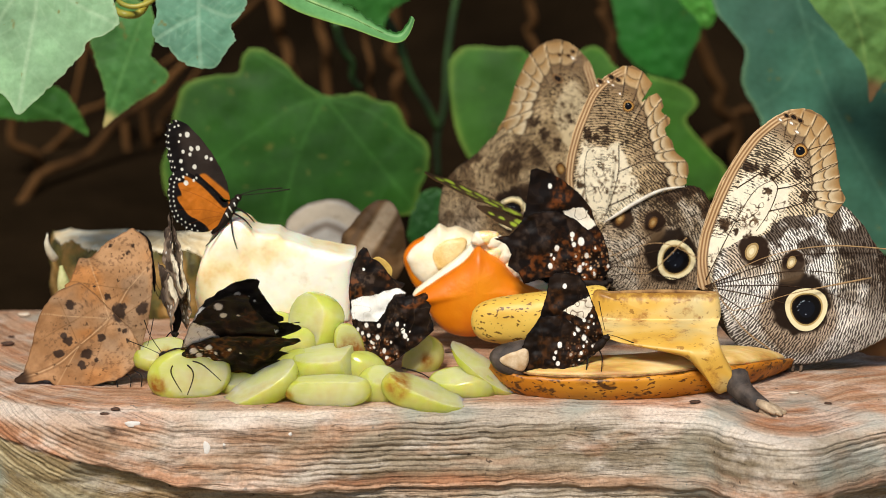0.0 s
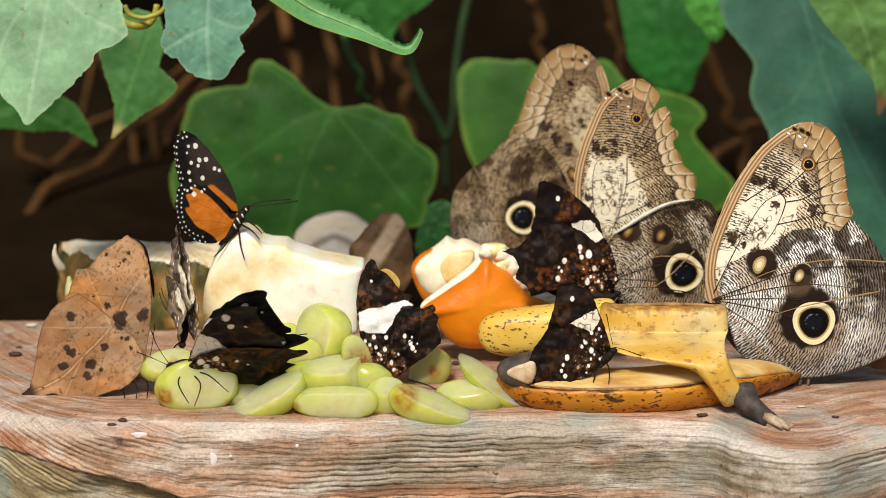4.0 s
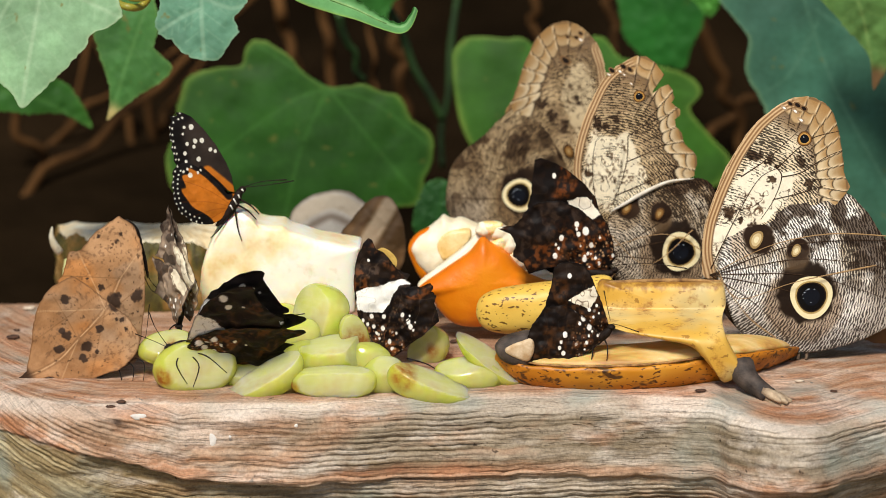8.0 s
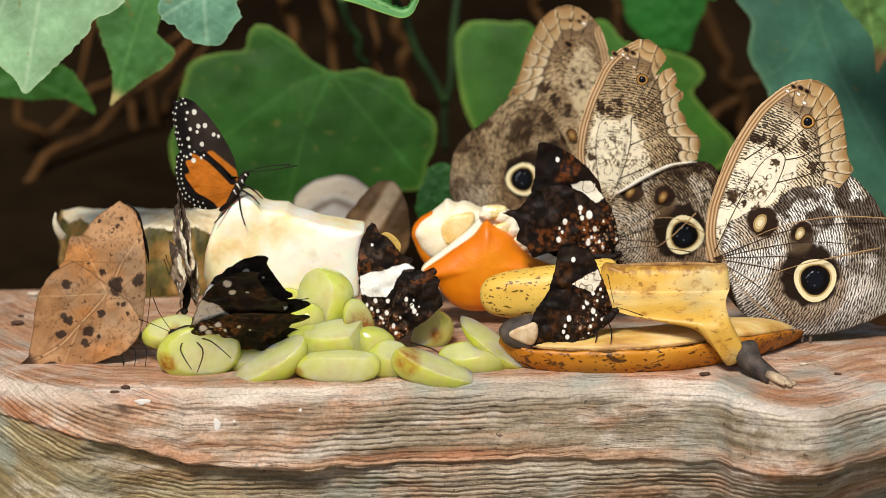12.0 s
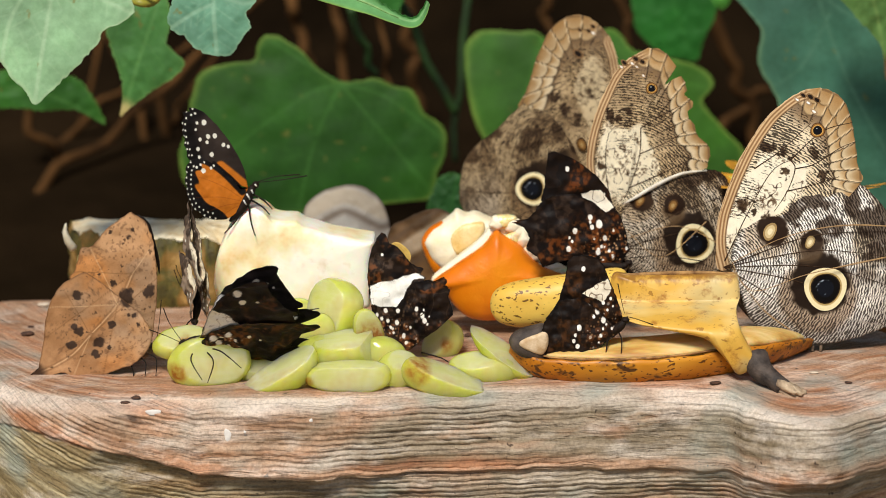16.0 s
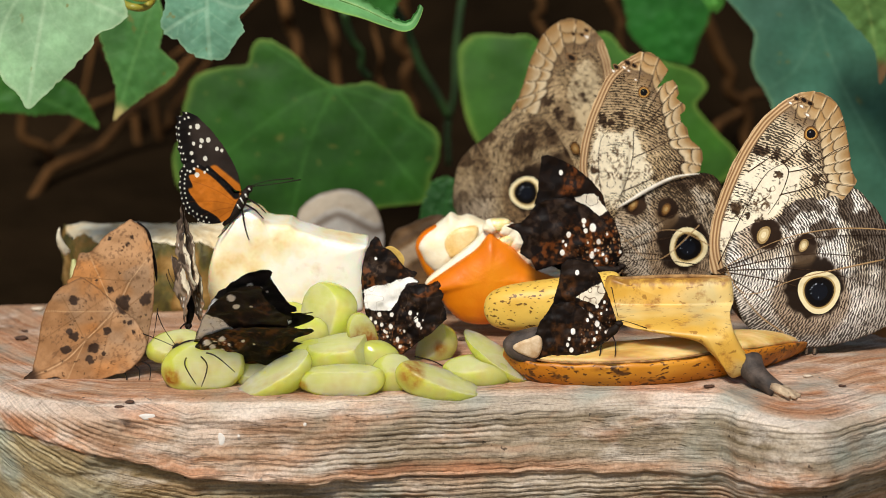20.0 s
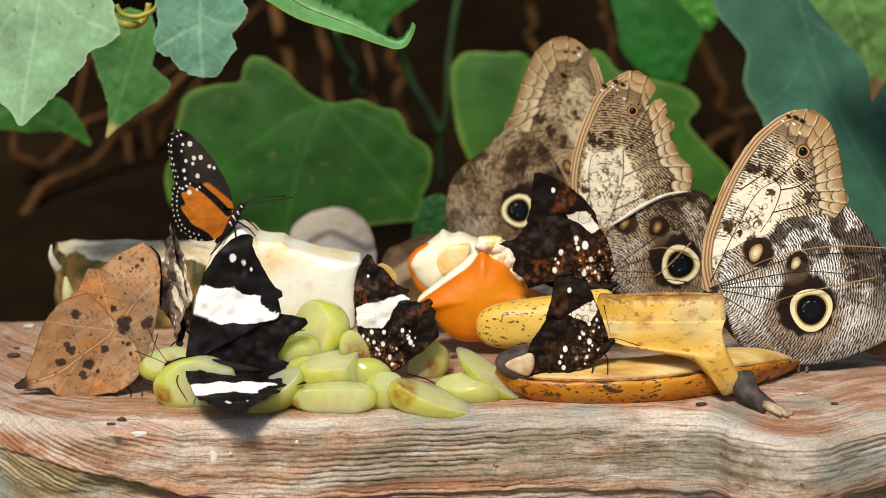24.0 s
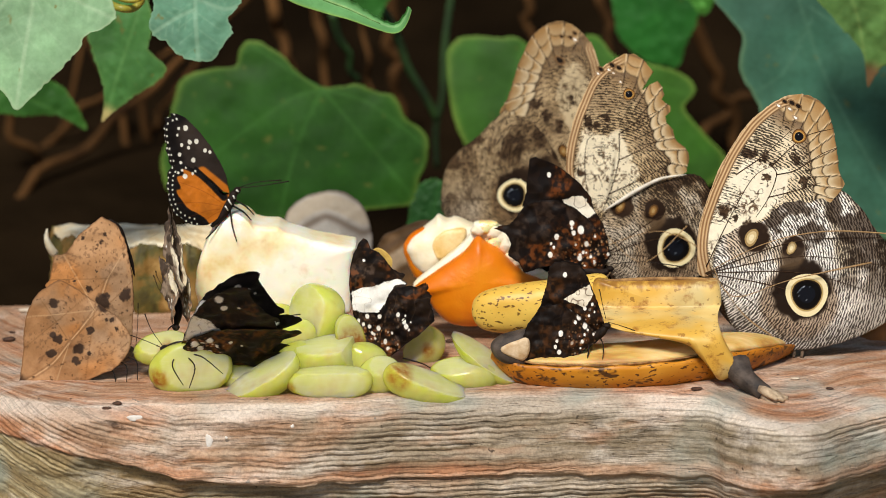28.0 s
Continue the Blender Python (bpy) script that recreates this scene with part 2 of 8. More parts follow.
def scales_material(name, dark, rough=0.62, ripple_scale=1.0):
    """Butterfly wing scales: painted ground with fine broken ripples across the veins; the tint's alpha widens them."""
    n = Nodes(name)
    at = n.t.nodes.new("ShaderNodeAttribute")
    at.attribute_name = "tint"
    fl = n.t.nodes.new("ShaderNodeAttribute")
    fl.attribute_name = "flow"
    m = n.t.nodes.new("ShaderNodeMapping")
    m.inputs["Scale"].default_value = (0.85 * ripple_scale, 0.30 * ripple_scale, 0.0)
    n.link(fl.outputs["Vector"], m.inputs[0])
    lines = n.noise(m.outputs[0], 1.0, 2.0, 0.5, 0.9)
    wave = n.add("ShaderNodeTexWave", Scale=ripple_scale * 0.215, Distortion=5.5, Detail=2.0, Detail_Scale=1.6, Detail_Roughness=0.5)
    wave.wave_type, wave.bands_direction, wave.wave_profile = "BANDS", "X", "SIN"
    n.link(fl.outputs["Vector"], wave.inputs["Vector"])
    both = n.maths("ADD", n.maths("MULTIPLY", lines, 0.72), n.maths("MULTIPLY", wave.outputs["Fac"], 0.28))
    width = n.maths("ADD", both, n.maths("MULTIPLY", at.outputs["Alpha"], 0.36))
    stripes = n.ramp(width, [(0.655, 0.0), (0.715, 1.0)])
    amount = n.maths("MULTIPLY", stripes, n.maths("MINIMUM", n.maths("MULTIPLY", at.outputs["Alpha"], 5.0), 0.92))
    grain = n.noise(n.coords(), 1500, 3, 0.7)
    col = n.mix(at.outputs["Color"], dark, amount)
    col = n.mix(col, n.ramp(grain, [(0.25, "8a7c6e"), (0.7, "ffffff")]), 0.15, "MULTIPLY")
    n.bump(n.maths("ADD", grain, n.maths("MULTIPLY", stripes, 0.6)), 0.25, 0.0002)
    return n.done(col, rough, Specular_IOR_Level=0.12)


WING = scales_material("wing_scales", "1e130b", ripple_scale=1.5)
BROWN_WING = scales_material("brown_wing_scales", "120b08", 0.55)


def wood_material():
    n = Nodes("weathered_wood")
    at = n.t.nodes.new("ShaderNodeAttribute")
    at.attribute_name = "flow"
    m = n.t.nodes.new("ShaderNodeMapping")
    m.inputs["Scale"].default_value = (0.009, 0.24, 0.10)
    n.link(at.outputs["Vector"], m.inputs[0])
    streak = n.noise(m.outputs[0], 1.0, 4, 0.55, 0.4)
    m2 = n.t.nodes.new("ShaderNodeMapping")
    m2.inputs["Scale"].default_value = (0.022, 0.05, 0.05)
    n.link(at.outputs["Vector"], m2.inputs[0])
    patch = n.noise(m2.outputs[0], 1.0, 4, 0.6, 0.6)
    grey = n.ramp(streak, [(0.22, "66563f"), (0.38, "86765d"), (0.50, "9d8d76"), (0.62, "b0a08a"), (0.78, "cbbca8")])
    warm = n.ramp(streak, [(0.22, "8a5234"), (0.38, "b07a56"), (0.54, "c99876"), (0.75, "dcb898")])
    top = n.t.nodes.new("ShaderNodeAttribute")
    top.attribute_name = "tint"
    sep = n.t.nodes.new("ShaderNodeSeparateColor")
    n.link(top.outputs["Color"], sep.inputs[0])
    warmth = n.maths("ADD", n.maths("MULTIPLY", n.ramp(patch, [(0.48, 0.0), (0.66, 1.0)]), 0.75), n.maths("MULTIPLY", sep.outputs[0], 0.7))
    col = n.mix(grey, warm, n.maths("MINIMUM", warmth, 1.0))
    col = n.mix(col, n.ramp(streak, [(0.3, "6e5a3a"), (0.5, "a89468"), (0.7, "d0c096")]), n.maths("MULTIPLY", sep.outputs[1], 0.85))
    m3 = n.t.nodes.new("ShaderNodeMapping")
    m3.inputs["Scale"].default_value = (0.016, 0.42, 0.1)
    n.link(at.outputs["Vector"], m3.inputs[0])
    thin = n.noise(m3.outputs[0], 1.0, 3, 0.6, 0.7)
    split = n.ramp(n.maths("ABSOLUTE", n.maths("SUBTRACT", thin, 0.5), 0.0), [(0.006, 1.0), (0.022, 0.0)])
    col = n.mix(col, "35251b", n.maths("MULTIPLY", split, n.maths("MULTIPLY", n.ramp(patch, [(0.45, 0.0), (0.6, 1.0)]), 0.25)))
    pits = n.ramp(n.noise(n.coords((1, 1, 1)), 420, 2, 0.5), [(0.70, 0.0), (0.74, 1.0)])
    col = n.mix(col, "2c1d14", n.maths("MULTIPLY", pits, 0.8))
    bleached = n.ramp(n.noise(n.coords((0.5, 1, 1.6)), 60, 4, 0.65), [(0.50, 0.0), (0.64, 1.0)])
    col = n.mix(col, "efe4d6", n.maths("MULTIPLY", bleached, 0.42))
    col = n.mix(col, "f2e4d4", n.maths("MULTIPLY", sep.outputs[2], 0.7))
    flaky = n.noise(n.coords((0.6, 1, 1.3)), 170, 5, 0.7)
    col = n.mix(col, n.ramp(flaky, [(0.30, "5e4a3a"), (0.46, "ffffff"), (0.7, "fffaf2")]), 0.38, "MULTIPLY")
    fine = n.noise(n.coords((1, 1, 1)), 900, 4, 0.7)
    col = n.mix(col, n.ramp(fine, [(0.3, "6b5a4e"), (0.6, "ffffff")]), 0.45, "MULTIPLY")
    teal = n.noise(n.coords((1, 1, 1)), 28, 2)
    col = n.mix(col, "8fa19a", n.maths("MULTIPLY", n.ramp(teal, [(0.54, 0.0), (0.68, 1.0)]), 0.5))
    n.bump(n.maths("SUBTRACT", n.maths("ADD", n.maths("ADD", n.maths("MULTIPLY", streak, 0.6), n.maths("MULTIPLY", flaky, 0.9)), n.maths("MULTIPLY", fine, 0.4)), n.maths("MULTIPLY", split, 0.5)), 0.8, 0.0010)
    return n.done(col, 0.72, Specular_IOR_Level=0.3)


def leaf_material(name, gloss=0.6):
    n = Nodes(name)
    at = n.t.nodes.new("ShaderNodeAttribute")
    at.attribute_name = "tint"
    v = n.coords()
    big, fine = n.noise(v, 45, 3), n.noise(v, 420, 3)
    col = n.mix(at.outputs["Color"], n.ramp(big, [(0.3, "8fa08a"), (0.7, "ffffff")]), 0.45, "MULTIPLY")
    col = n.mix(col, n.ramp(fine, [(0.3, "9aa894"), (0.7, "ffffff")]), 0.3, "MULTIPLY")
    n.bump(n.maths("ADD", n.maths("MULTIPLY", at.outputs["Alpha"], -1.0), n.maths("MULTIPLY", fine, 0.2)), 0.3, 0.0004)
    tr = n.add("ShaderNodeBsdfTranslucent")
    n.link(n.mix(col, "c8e070", 0.25, "MULTIPLY"), tr.inputs[0])
    ms = n.add("ShaderNodeMixShader", Fac=0.22)
    mat = n.done(col, gloss, Specular_IOR_Level=0.22)
    out = n.t.nodes["Material Output"]
    n.link(n.b.outputs[0], ms.inputs[1])
    n.link(tr.outputs[0], ms.inputs[2])
    n.link(ms.outputs[0], out.inputs[0])
    return mat


WOOD = wood_material()
LEAF = leaf_material("leaf")
# bank colour near black: the deep shade behind the plants is put into it
SHADE_EARTH = plain("shade_black_earth", "0b0805", "261c11", 7, 1.0, 0.8, 0.01, Specular_IOR_Level=0.0)
# colour of the unseen ground, kept pale to throw light up at the undersides
BOUNCE_GROUND = plain("bounce_ground", "6e5f4c", "a39278", 9, 1.0, 0.8, 0.01, Specular_IOR_Level=0.0)
ROOT = plain("dry_root_bark", "2a1c10", "684828", 40, 1.0, 0.6, 0.001, (1, 1, 0.2), Specular_IOR_Level=0.05)
GREEN_STEM = plain("green_stem", "182c12", "30501e", 60, 0.6, 0.3, 0.0005)
PETIOLE = plain("leaf_stalk", "8a8a32", "b8a83c", 90, 0.45, 0.3, 0.0003)
INSECT = plain("dark_insect_cuticle", "140e0a", "2c2019", 900, 0.65, 0.4, 0.0001, Specular_IOR_Level=0.15)
FUR = plain("grey_brown_insect_fur", "4a3a2c", "85705a", 1200, 0.9, 0.8, 0.0002)
STRAW = plain("straw_coloured_limb", "8a6a44", "b8935f", 900, 0.6, 0.4, 0.0001)


# ---- setting: ground, bank, board ----
def ground_sheet():
    n, size = 40, 60.0
    xs = np.sign(np.linspace(-1, 1, n)) * np.abs(np.linspace(-1, 1, n)) ** 3 * size
    verts = [(x, y, -0.069 + 0.003 * math.sin(x * 3) * math.cos(y * 2.3)) for y in xs for x in xs]
    faces = [(j * n + i, j * n + i + 1, (j + 1) * n + i + 1, (j + 1) * n + i) for j in range(n - 1) for i in range(n - 1)]
    tagged(mesh_object("ground", verts, faces, BOUNCE_GROUND), "unseen ground under the feeding board, made pale to bounce light up", "ground", kind="structure")


def earth_bank():
    nx, nz = 90, 60
    verts, faces = [], []
    for j in range(nz):
        for i in range(nx):
            x, z = -1.6 + 3.2 * i / (nx - 1), -0.78 + 2.2 * j / (nz - 1)
            d = fbm(np.array([x * 5 + 3]), np.array([z * 5]), 3, 4)[0]
            # foot drawn forward to hide the pale ground from the camera
            toe = -0.36 * float(smooth(0.03, -0.07, np.array(z)))
            verts.append((x, 0.62 + toe + 0.12 * z + 0.22 * (x * 0.6) ** 2 - 0.14 * (d - 0.5) - 0.05 * (fbm(np.array([x * 24]), np.array([z * 8]), 8, 2)[0] - 0.5), z))
    for j in range(nz - 1):
        for i in range(nx - 1):
            faces.append((j * nx + i, j * nx + i + 1, (j + 1) * nx + i + 1, (j + 1) * nx + i))
    tagged(mesh_object("earth_bank", verts, faces, SHADE_EARTH), "earth bank behind the plants, coloured near black for their shade", "backdrop", kind="structure")


RIM = [(-0.2625, 0.1130, 0.0000), (-0.1972, 0.0400, 0.0000), (-0.1570, -0.0095, 0.0000), (-0.1310, -0.0266, -0.0000), (-0.1074, -0.0251, 0.0000), (-0.0658, -0.0274, 0.0000), (0.0032, -0.0205, 0.0000), (0.0826, -0.0197, 0.0000), (0.0990, -0.0358, 0.0000), (0.1088, -0.0550, 0.0000), (0.1211, -0.0651, 0.0000), (0.1373, -0.0579, 0.0000), (0.1521, -0.0447, 0.0000), (0.1901, -0.0289, 0.0000), (0.2508, 0.0754, 0.0000)]


def feeding_board():
    base = thing("feeding_board", pose(0, 0, 0), "weathered grey and pink split log board with a grooved front edge", "board")
    rim = spline([(p[0] * 1000, p[1] * 1000) for p in RIM], 600, closed=False)
    cols = 560
    xs = np.linspace(-205, 215, cols)
    full = np.interp(xs, rim[:, 0], rim[:, 1])
    ry = np.maximum(full, np.where(xs > 60, -20.0 - 0.02 * np.abs(xs - 60) - 25 * np.exp(-((xs - 120) / 24) ** 2), -99.0))
    dip = 0.21 * (ry - full)
    top, face, under = 60, 170, 10
    X, Y, Z, F, T, L, E = [], [], [], [], [], [], []
    back = 175 - 0.0006 * (xs - 60) ** 2
    slope = (xs + 150) * 0.012 + 24 * np.clip((-92 - xs) / 66, 0, 2) ** 1.4
    layers = lambda d: (d + slope) / 1.9 + 1.8 * (fbm(xs * 0.012, xs * 0 + d * 0.012, 31, 2) - 0.5) + 0.5 * (fbm(xs * 0.07, xs * 0 + d * 0.25, 33, 2) - 0.5)
    for k in range(top):
        t = (k / (top - 1)) ** 0.6
        y = back + (ry + 3 - back) * t
        w = 1.4 * (fbm(xs * 0.03, y * 0.05, 4, 3) - 0.5) + 0.7 * (fbm(xs * 0.16, y * 0.3, 6, 3) - 0.5)
        fade = smooth(0.0, 0.12, t)
        z = w * 1.6 * (0.4 + 0.6 * smooth(12, 40, np.abs(y - ry - 30))) - 5 * (1 - fade) - 1.2
        z = z - dip * smooth(52, 0, y - ry) - 1.6 * smooth(10, 0, y - ry) + 1.0 * (fbm(xs * 0.1, y * 0.02, 12, 2) - 0.5)
        X.append(xs), Y.append(y), Z.append(z), F.append(np.stack([xs, layers(0.0) * 1.9 - (y - ry - 3) * 1.3, y * 0], 1)), T.append(smooth(-3, 9, y - ry)), L.append(xs * 0), E.append(smooth(7, 1, y - ry))
    for k in range(1, face + 1):
        t = k / face
        d = 62 * t
        y0 = ry + 3 - 3.2 * smooth(0, 0.05, t) - 9 * np.sqrt(t)
        d = np.maximum(d, dip + 0.3 * d)
        z0 = Z[top - 1] + dip - d
        lay = layers(d)
        ridge = np.abs(lay % 1.0 - 0.5) * 2
        amp = smooth(0.35, 0.65, fbm(xs * 0.02 + 7, xs * 0 + d * 0.06, 35, 2))
        depth = (1 - ridge) ** 2.2 * (0.15 + 0.85 * amp)
        chunk = 3.2 * (fbm(xs * 0.018, xs * 0 + d * 0.07, 41, 3) - 0.5) + 1.8 * (fbm(xs * 0.1, xs * 0 + d * 0.2, 43, 3) - 0.5)
        flake = np.floor(fbm(xs * 0.035, xs * 0 + d * 0.11, 61, 3) * 9) / 9 * 2.2 + 0.8 * (fbm(xs * 0.35, xs * 0 + d * 0.5, 63, 3) - 0.5)
        crack_at = 27 + 5 * (fbm(xs * 0.012, xs * 0, 51, 3) - 0.5) - 15 * smooth(-70, -160, xs) - 3 * smooth(80, 160, xs) + 1.5 * (fbm(xs * 0.12, xs * 0, 53, 2) - 0.5)
        crack = np.exp(-((d - crack_at) / 0.7) ** 2) * 1.1 * (0.1 + fbm(xs * 0.05, xs * 0, 55, 2))
        ledge = (1.4 + 3.5 * smooth(-135, -100, xs) * smooth(-15, -50, xs)) * smooth(-0.6, 0.6, d - crack_at)
        ledge = ledge + (0.25 + 0.9 * smooth(40, 150, xs)) * np.maximum(d - crack_at, 0)
        ledge = ledge + 3.0 * smooth(105, 150, xs) * smooth(35, 37, d + 3 * (fbm(xs * 0.06, xs * 0, 57, 2) - 0.5))
        y = y0 + (depth * 0.95 + chunk + flake + crack + ledge - 2.5) * smooth(0, 0.06, t)
        X.append(xs), Y.append(y), Z.append(z0), F.append(np.stack([xs, lay * 1.9, np.full_like(xs, 0)], 1))
        L.append(smooth(-0.5, 1.5, d - crack_at) * smooth(-40, -130, xs))
        E.append(smooth(6.5, 1.5, d + 5 * (fbm(xs * 0.05, xs * 0, 71, 3) - 0.5)) * (0.4 + 0.6 * smooth(0.4, 0.6, fbm(xs * 0.02, xs * 0, 73, 2))))
        T.append(0.9 * np.exp(-((d - crack_at + 2.5) / 2.5) ** 2) + 0.8 * smooth(-70, -140, xs) * (d < crack_at))
    for k in range(1, under + 1):
        y = Y[top + face - 1] + 14 * k
        X.append(xs), Y.append(y), Z.append(Z[top + face - 1] - 0.5 * k), F.append(np.stack([xs, layers(62.0) * 1.9 + k * 14, y * 0], 1)), T.append(xs * 0), L.append(xs * 0), E.append(xs * 0)
    X, Y, Z, T = (np.array(v) for v in (X, Y, Z, T))
    F = np.array(F).reshape(-1, 3)
    rows = len(X)
    verts = np.stack([X, Y, Z], 2).reshape(-1, 3) / 1000
    faces = [(r * cols + i, (r + 1) * cols + i, (r + 1) * cols + i + 1, r * cols + i + 1) for r in range(rows - 1) for i in range(cols - 1)]
    ob = mesh_object("slab", verts, faces, WOOD, base)
    t = np.clip(T.reshape(-1), 0, 1)
    low = np.array(L).reshape(-1)
    colours(ob, np.stack([t, low, np.clip(np.array(E).reshape(-1), 0, 1), t], 1), F)
    return BVHTree.FromPolygons([tuple(v) for v in verts], faces)


def white_chips():
    def on_board(p):
        hit = BOARD.ray_cast(Vector((p[0], -0.3, p[2])), Vector((0, 1, 0)))[0]
        return hit if hit else Vector(p)
    mat = plain("white_dropping", "d9d0c6", "f2ece4", 300, 0.7, 0.3, 0.0002)
    n = 0
    for p, w, h, tall in (((-0.1082, -0.0370, -0.0053), 2.6, 1.3, 0), ((-0.0824, -0.0410, -0.0131), 1.2, 2.6, 1), ((-0.0763, -0.0410, -0.0119), 0.5, 0.5, 0), ((-0.0096, -0.0300, -0.0007), 1.2, 0.6, 0), ((-0.0532, -0.0380, -0.0083), 0.7, 0.6, 0)):
        out = [(w * math.cos(a) * (1 + 0.25 * math.sin(3 * a + n)), h * math.sin(a) * (1 + 0.2 * math.cos(2 * a + n))) for a in np.linspace(0, 2 * math.pi, 10)[:-1]]
        ob = lump("white_chip", out, (0, 0), 0.35, 1.2, mat, None, 5, 20, bumps=0.1)
        ob.matrix_world = pose(*on_board(p))
        tagged(ob, "small dried white dropping stuck on the wood", "speck", "white specks on the board")
        n += 1


ground_sheet()
earth_bank()
BOARD = feeding_board()
white_chips()


# ---- roots and stems of the dim background ----
def roots_and_stems():
    rng = random.Random(5)
    k = 0
    for a, b, r in (((-0.2281, 0.4200, -0.0352), (-0.1308, 0.5000, 0.0422), 4.2), ((-0.2364, 0.5000, -0.0223), (-0.1715, 0.5000, 0.0218), 3.4), ((-0.2118, 0.5000, -0.0789), (-0.1912, 0.5200, 0.0185), 3.0),
                    ((-0.2152, 0.4600, 0.0226), (-0.1965, 0.5000, -0.0520), 3.6), ((-0.1740, 0.5000, 0.0393), (-0.1410, 0.5000, -0.0490), 3.2), ((-0.1696, 0.5000, -0.0223), (-0.1386, 0.5200, 0.0185), 2.8),
                    ((-0.2319, 0.4800, -0.0625), (-0.1539, 0.5200, -0.0172), 2.6), ((-0.0397, 0.4400, 0.0902), (-0.0336, 0.4500, 0.0271), 2.3), ((0.0347, 0.5000, 0.0856), (0.0507, 0.5000, 0.0393), 4.0),
                    ((-0.0900, 0.5000, 0.0827), (-0.0761, 0.5000, 0.0364), 5.0), ((-0.0650, 0.5200, 0.0831), (-0.0538, 0.5200, 0.0126), 4.0), ((0.1340, 0.4800, 0.0423), (0.1586, 0.5000, -0.0223), 5.0),
                    ((0.1318, 0.4800, 0.0019), (0.1634, 0.5000, 0.0218), 4.0), ((-0.0241, 0.5000, 0.0567), (-0.0200, 0.5000, 0.0013), 5.0), ((0.0791, 0.5000, 0.0827), (0.0852, 0.5000, 0.0480), 4.0),
                    ((-0.2473, 0.5000, -0.0909), (-0.2024, 0.5000, -0.0550), 3.0), ((-0.1517, 0.5000, 0.0042), (-0.1465, 0.5200, -0.0956), 3.0)):
        a, b = np.array(a) * 1000, np.array(b) * 1000
        n = 7
        path = [a + (b - a) * i / (n - 1) + np.array([rng.uniform(-4, 4), rng.uniform(-6, 6), rng.uniform(-4, 4)]) * (0 < i < n - 1) for i in range(n)]
        path = [a - (b - a) * 0.5] + path + [b + (b - a) * 0.6]
        ob = tube("root", path, [r * 0.7, r * 0.6, r * 0.4], ROOT, None, 9, smoothing=40)
        tagged(ob, "dry brown hanging root before the dark bank", "root", "roots in the background")
        k += 1
    for a, b, r in (((0.0083, 0.4000, 0.0980), (-0.0033, 0.4000, -0.0004), 1.8), ((-0.0332, 0.3400, 0.1028), (-0.0024, 0.3600, 0.0314), 2.2), ((-0.0492, 0.3000, 0.0902), (-0.0369, 0.3200, 0.0565), 2.0)):
        a, b = np.array(a) * 1000, np.array(b) * 1000
        path = [a + (b - a) * i / 5 + np.array([rng.uniform(-2, 2), 0, rng.uniform(-2, 2)]) for i in range(6)]
        ob = tube("plant_stem", path, [r, r * 0.8], GREEN_STEM, None, 9, smoothing=26)
        tagged(ob, "smooth green vine stem behind the feeding board", "stem", "green stems")


roots_and_stems()


# ---- leaves of the vine ----
def vine_leaf(place, outline, hub, ribs, tones, label, dome=3.0, waves=1.5, lean=0, turn=0, stalk=None, tip=None, seed=1, crisp=False):
    """A lobed leaf: blade, ribs and stalk. tones: ground, vein and rim colours."""
    ob = thing("vine_leaf", pose(*place, lean, 0, turn), label, "leaf", "vine leaves")
    sh = Sheet(outline, hub, dome, waves, seed=seed)
    ground, vein, rim = (hexc(c) for c in tones)

    def paint(X, Z, R, A, edge):
        c = mixc(ground * 0.88, ground * 1.1, smooth(0.2, 0.8, fbm(X * 0.045, Z * 0.045, seed, 3)))
        c = mixc(c, ground * 0.8 + rim * 0.25, 0.5 * smooth(0.55, 1.0, edge) * fbm(X * 0.03 + 5, Z * 0.03, seed + 8, 2))
        v = np.zeros_like(X)
        for k, line in enumerate(ribs):
            d = near(X, Z, line)
            v = np.maximum(v, 0.4 * (1 - smooth(0.25, 1.3, d)))
            a, b = np.array(line[0]), np.array(line[-1])
            for s in np.linspace(0.2, 0.85, 5):
                for side in (-1, 1):
                    dirv = (b - a) / np.linalg.norm(b - a)
                    nrm = np.array([-dirv[1], dirv[0]]) * side
                    st = a + (b - a) * s
                    en = st + (dirv * 0.75 + nrm) * np.linalg.norm(b - a) * 0.26 * (1.1 - 0.5 * s)
                    v = np.maximum(v, 0.15 * (1 - smooth(0.1, 0.6, near(X, Z, [st, en]))))
        c = mixc(c, vein, v)
        c = mixc(c, rim, smooth(0.93, 0.995, edge) * (0.35 + 0.6 * fbm(X * 0.06, Z * 0.06, seed + 4, 2)))
        if tip is not None:
            d = np.hypot(X - tip[0], Z - tip[1])
            c = mixc(c, hexc(tip[3]), 1 - smooth(tip[2] * 0.35, tip[2], d))
        c = mixc(c, hexc("8a7a3a"), 0.6 * smooth(0.86, 0.9, fbm(X * 0.3, Z * 0.3, seed + 40, 2)))
        return c, v
    sh.build("blade", ob, LEAF, paint, rings=44, segs=220, thick=0.5, crisp=crisp, jag=0.7)
    for line in ribs:
        q = spline(line, 14, closed=False)
        pts = [(x, float(sh.height(np.array([x]), np.array([z]))[0]) + 0.5, z) for x, z in q]
        rb = tube("rib", pts, [0.6, 0.4, 0.12], LEAF, ob, 6)
        colours(rb, np.repeat([[*lin(vein * 0.6 + ground * 0.4), 0.3]], len(rb.data.vertices), 0))
    if stalk:
        tube("stalk", stalk, [1.0, 0.9, 0.8], PETIOLE, ob, 8, smoothing=14)
    return ob


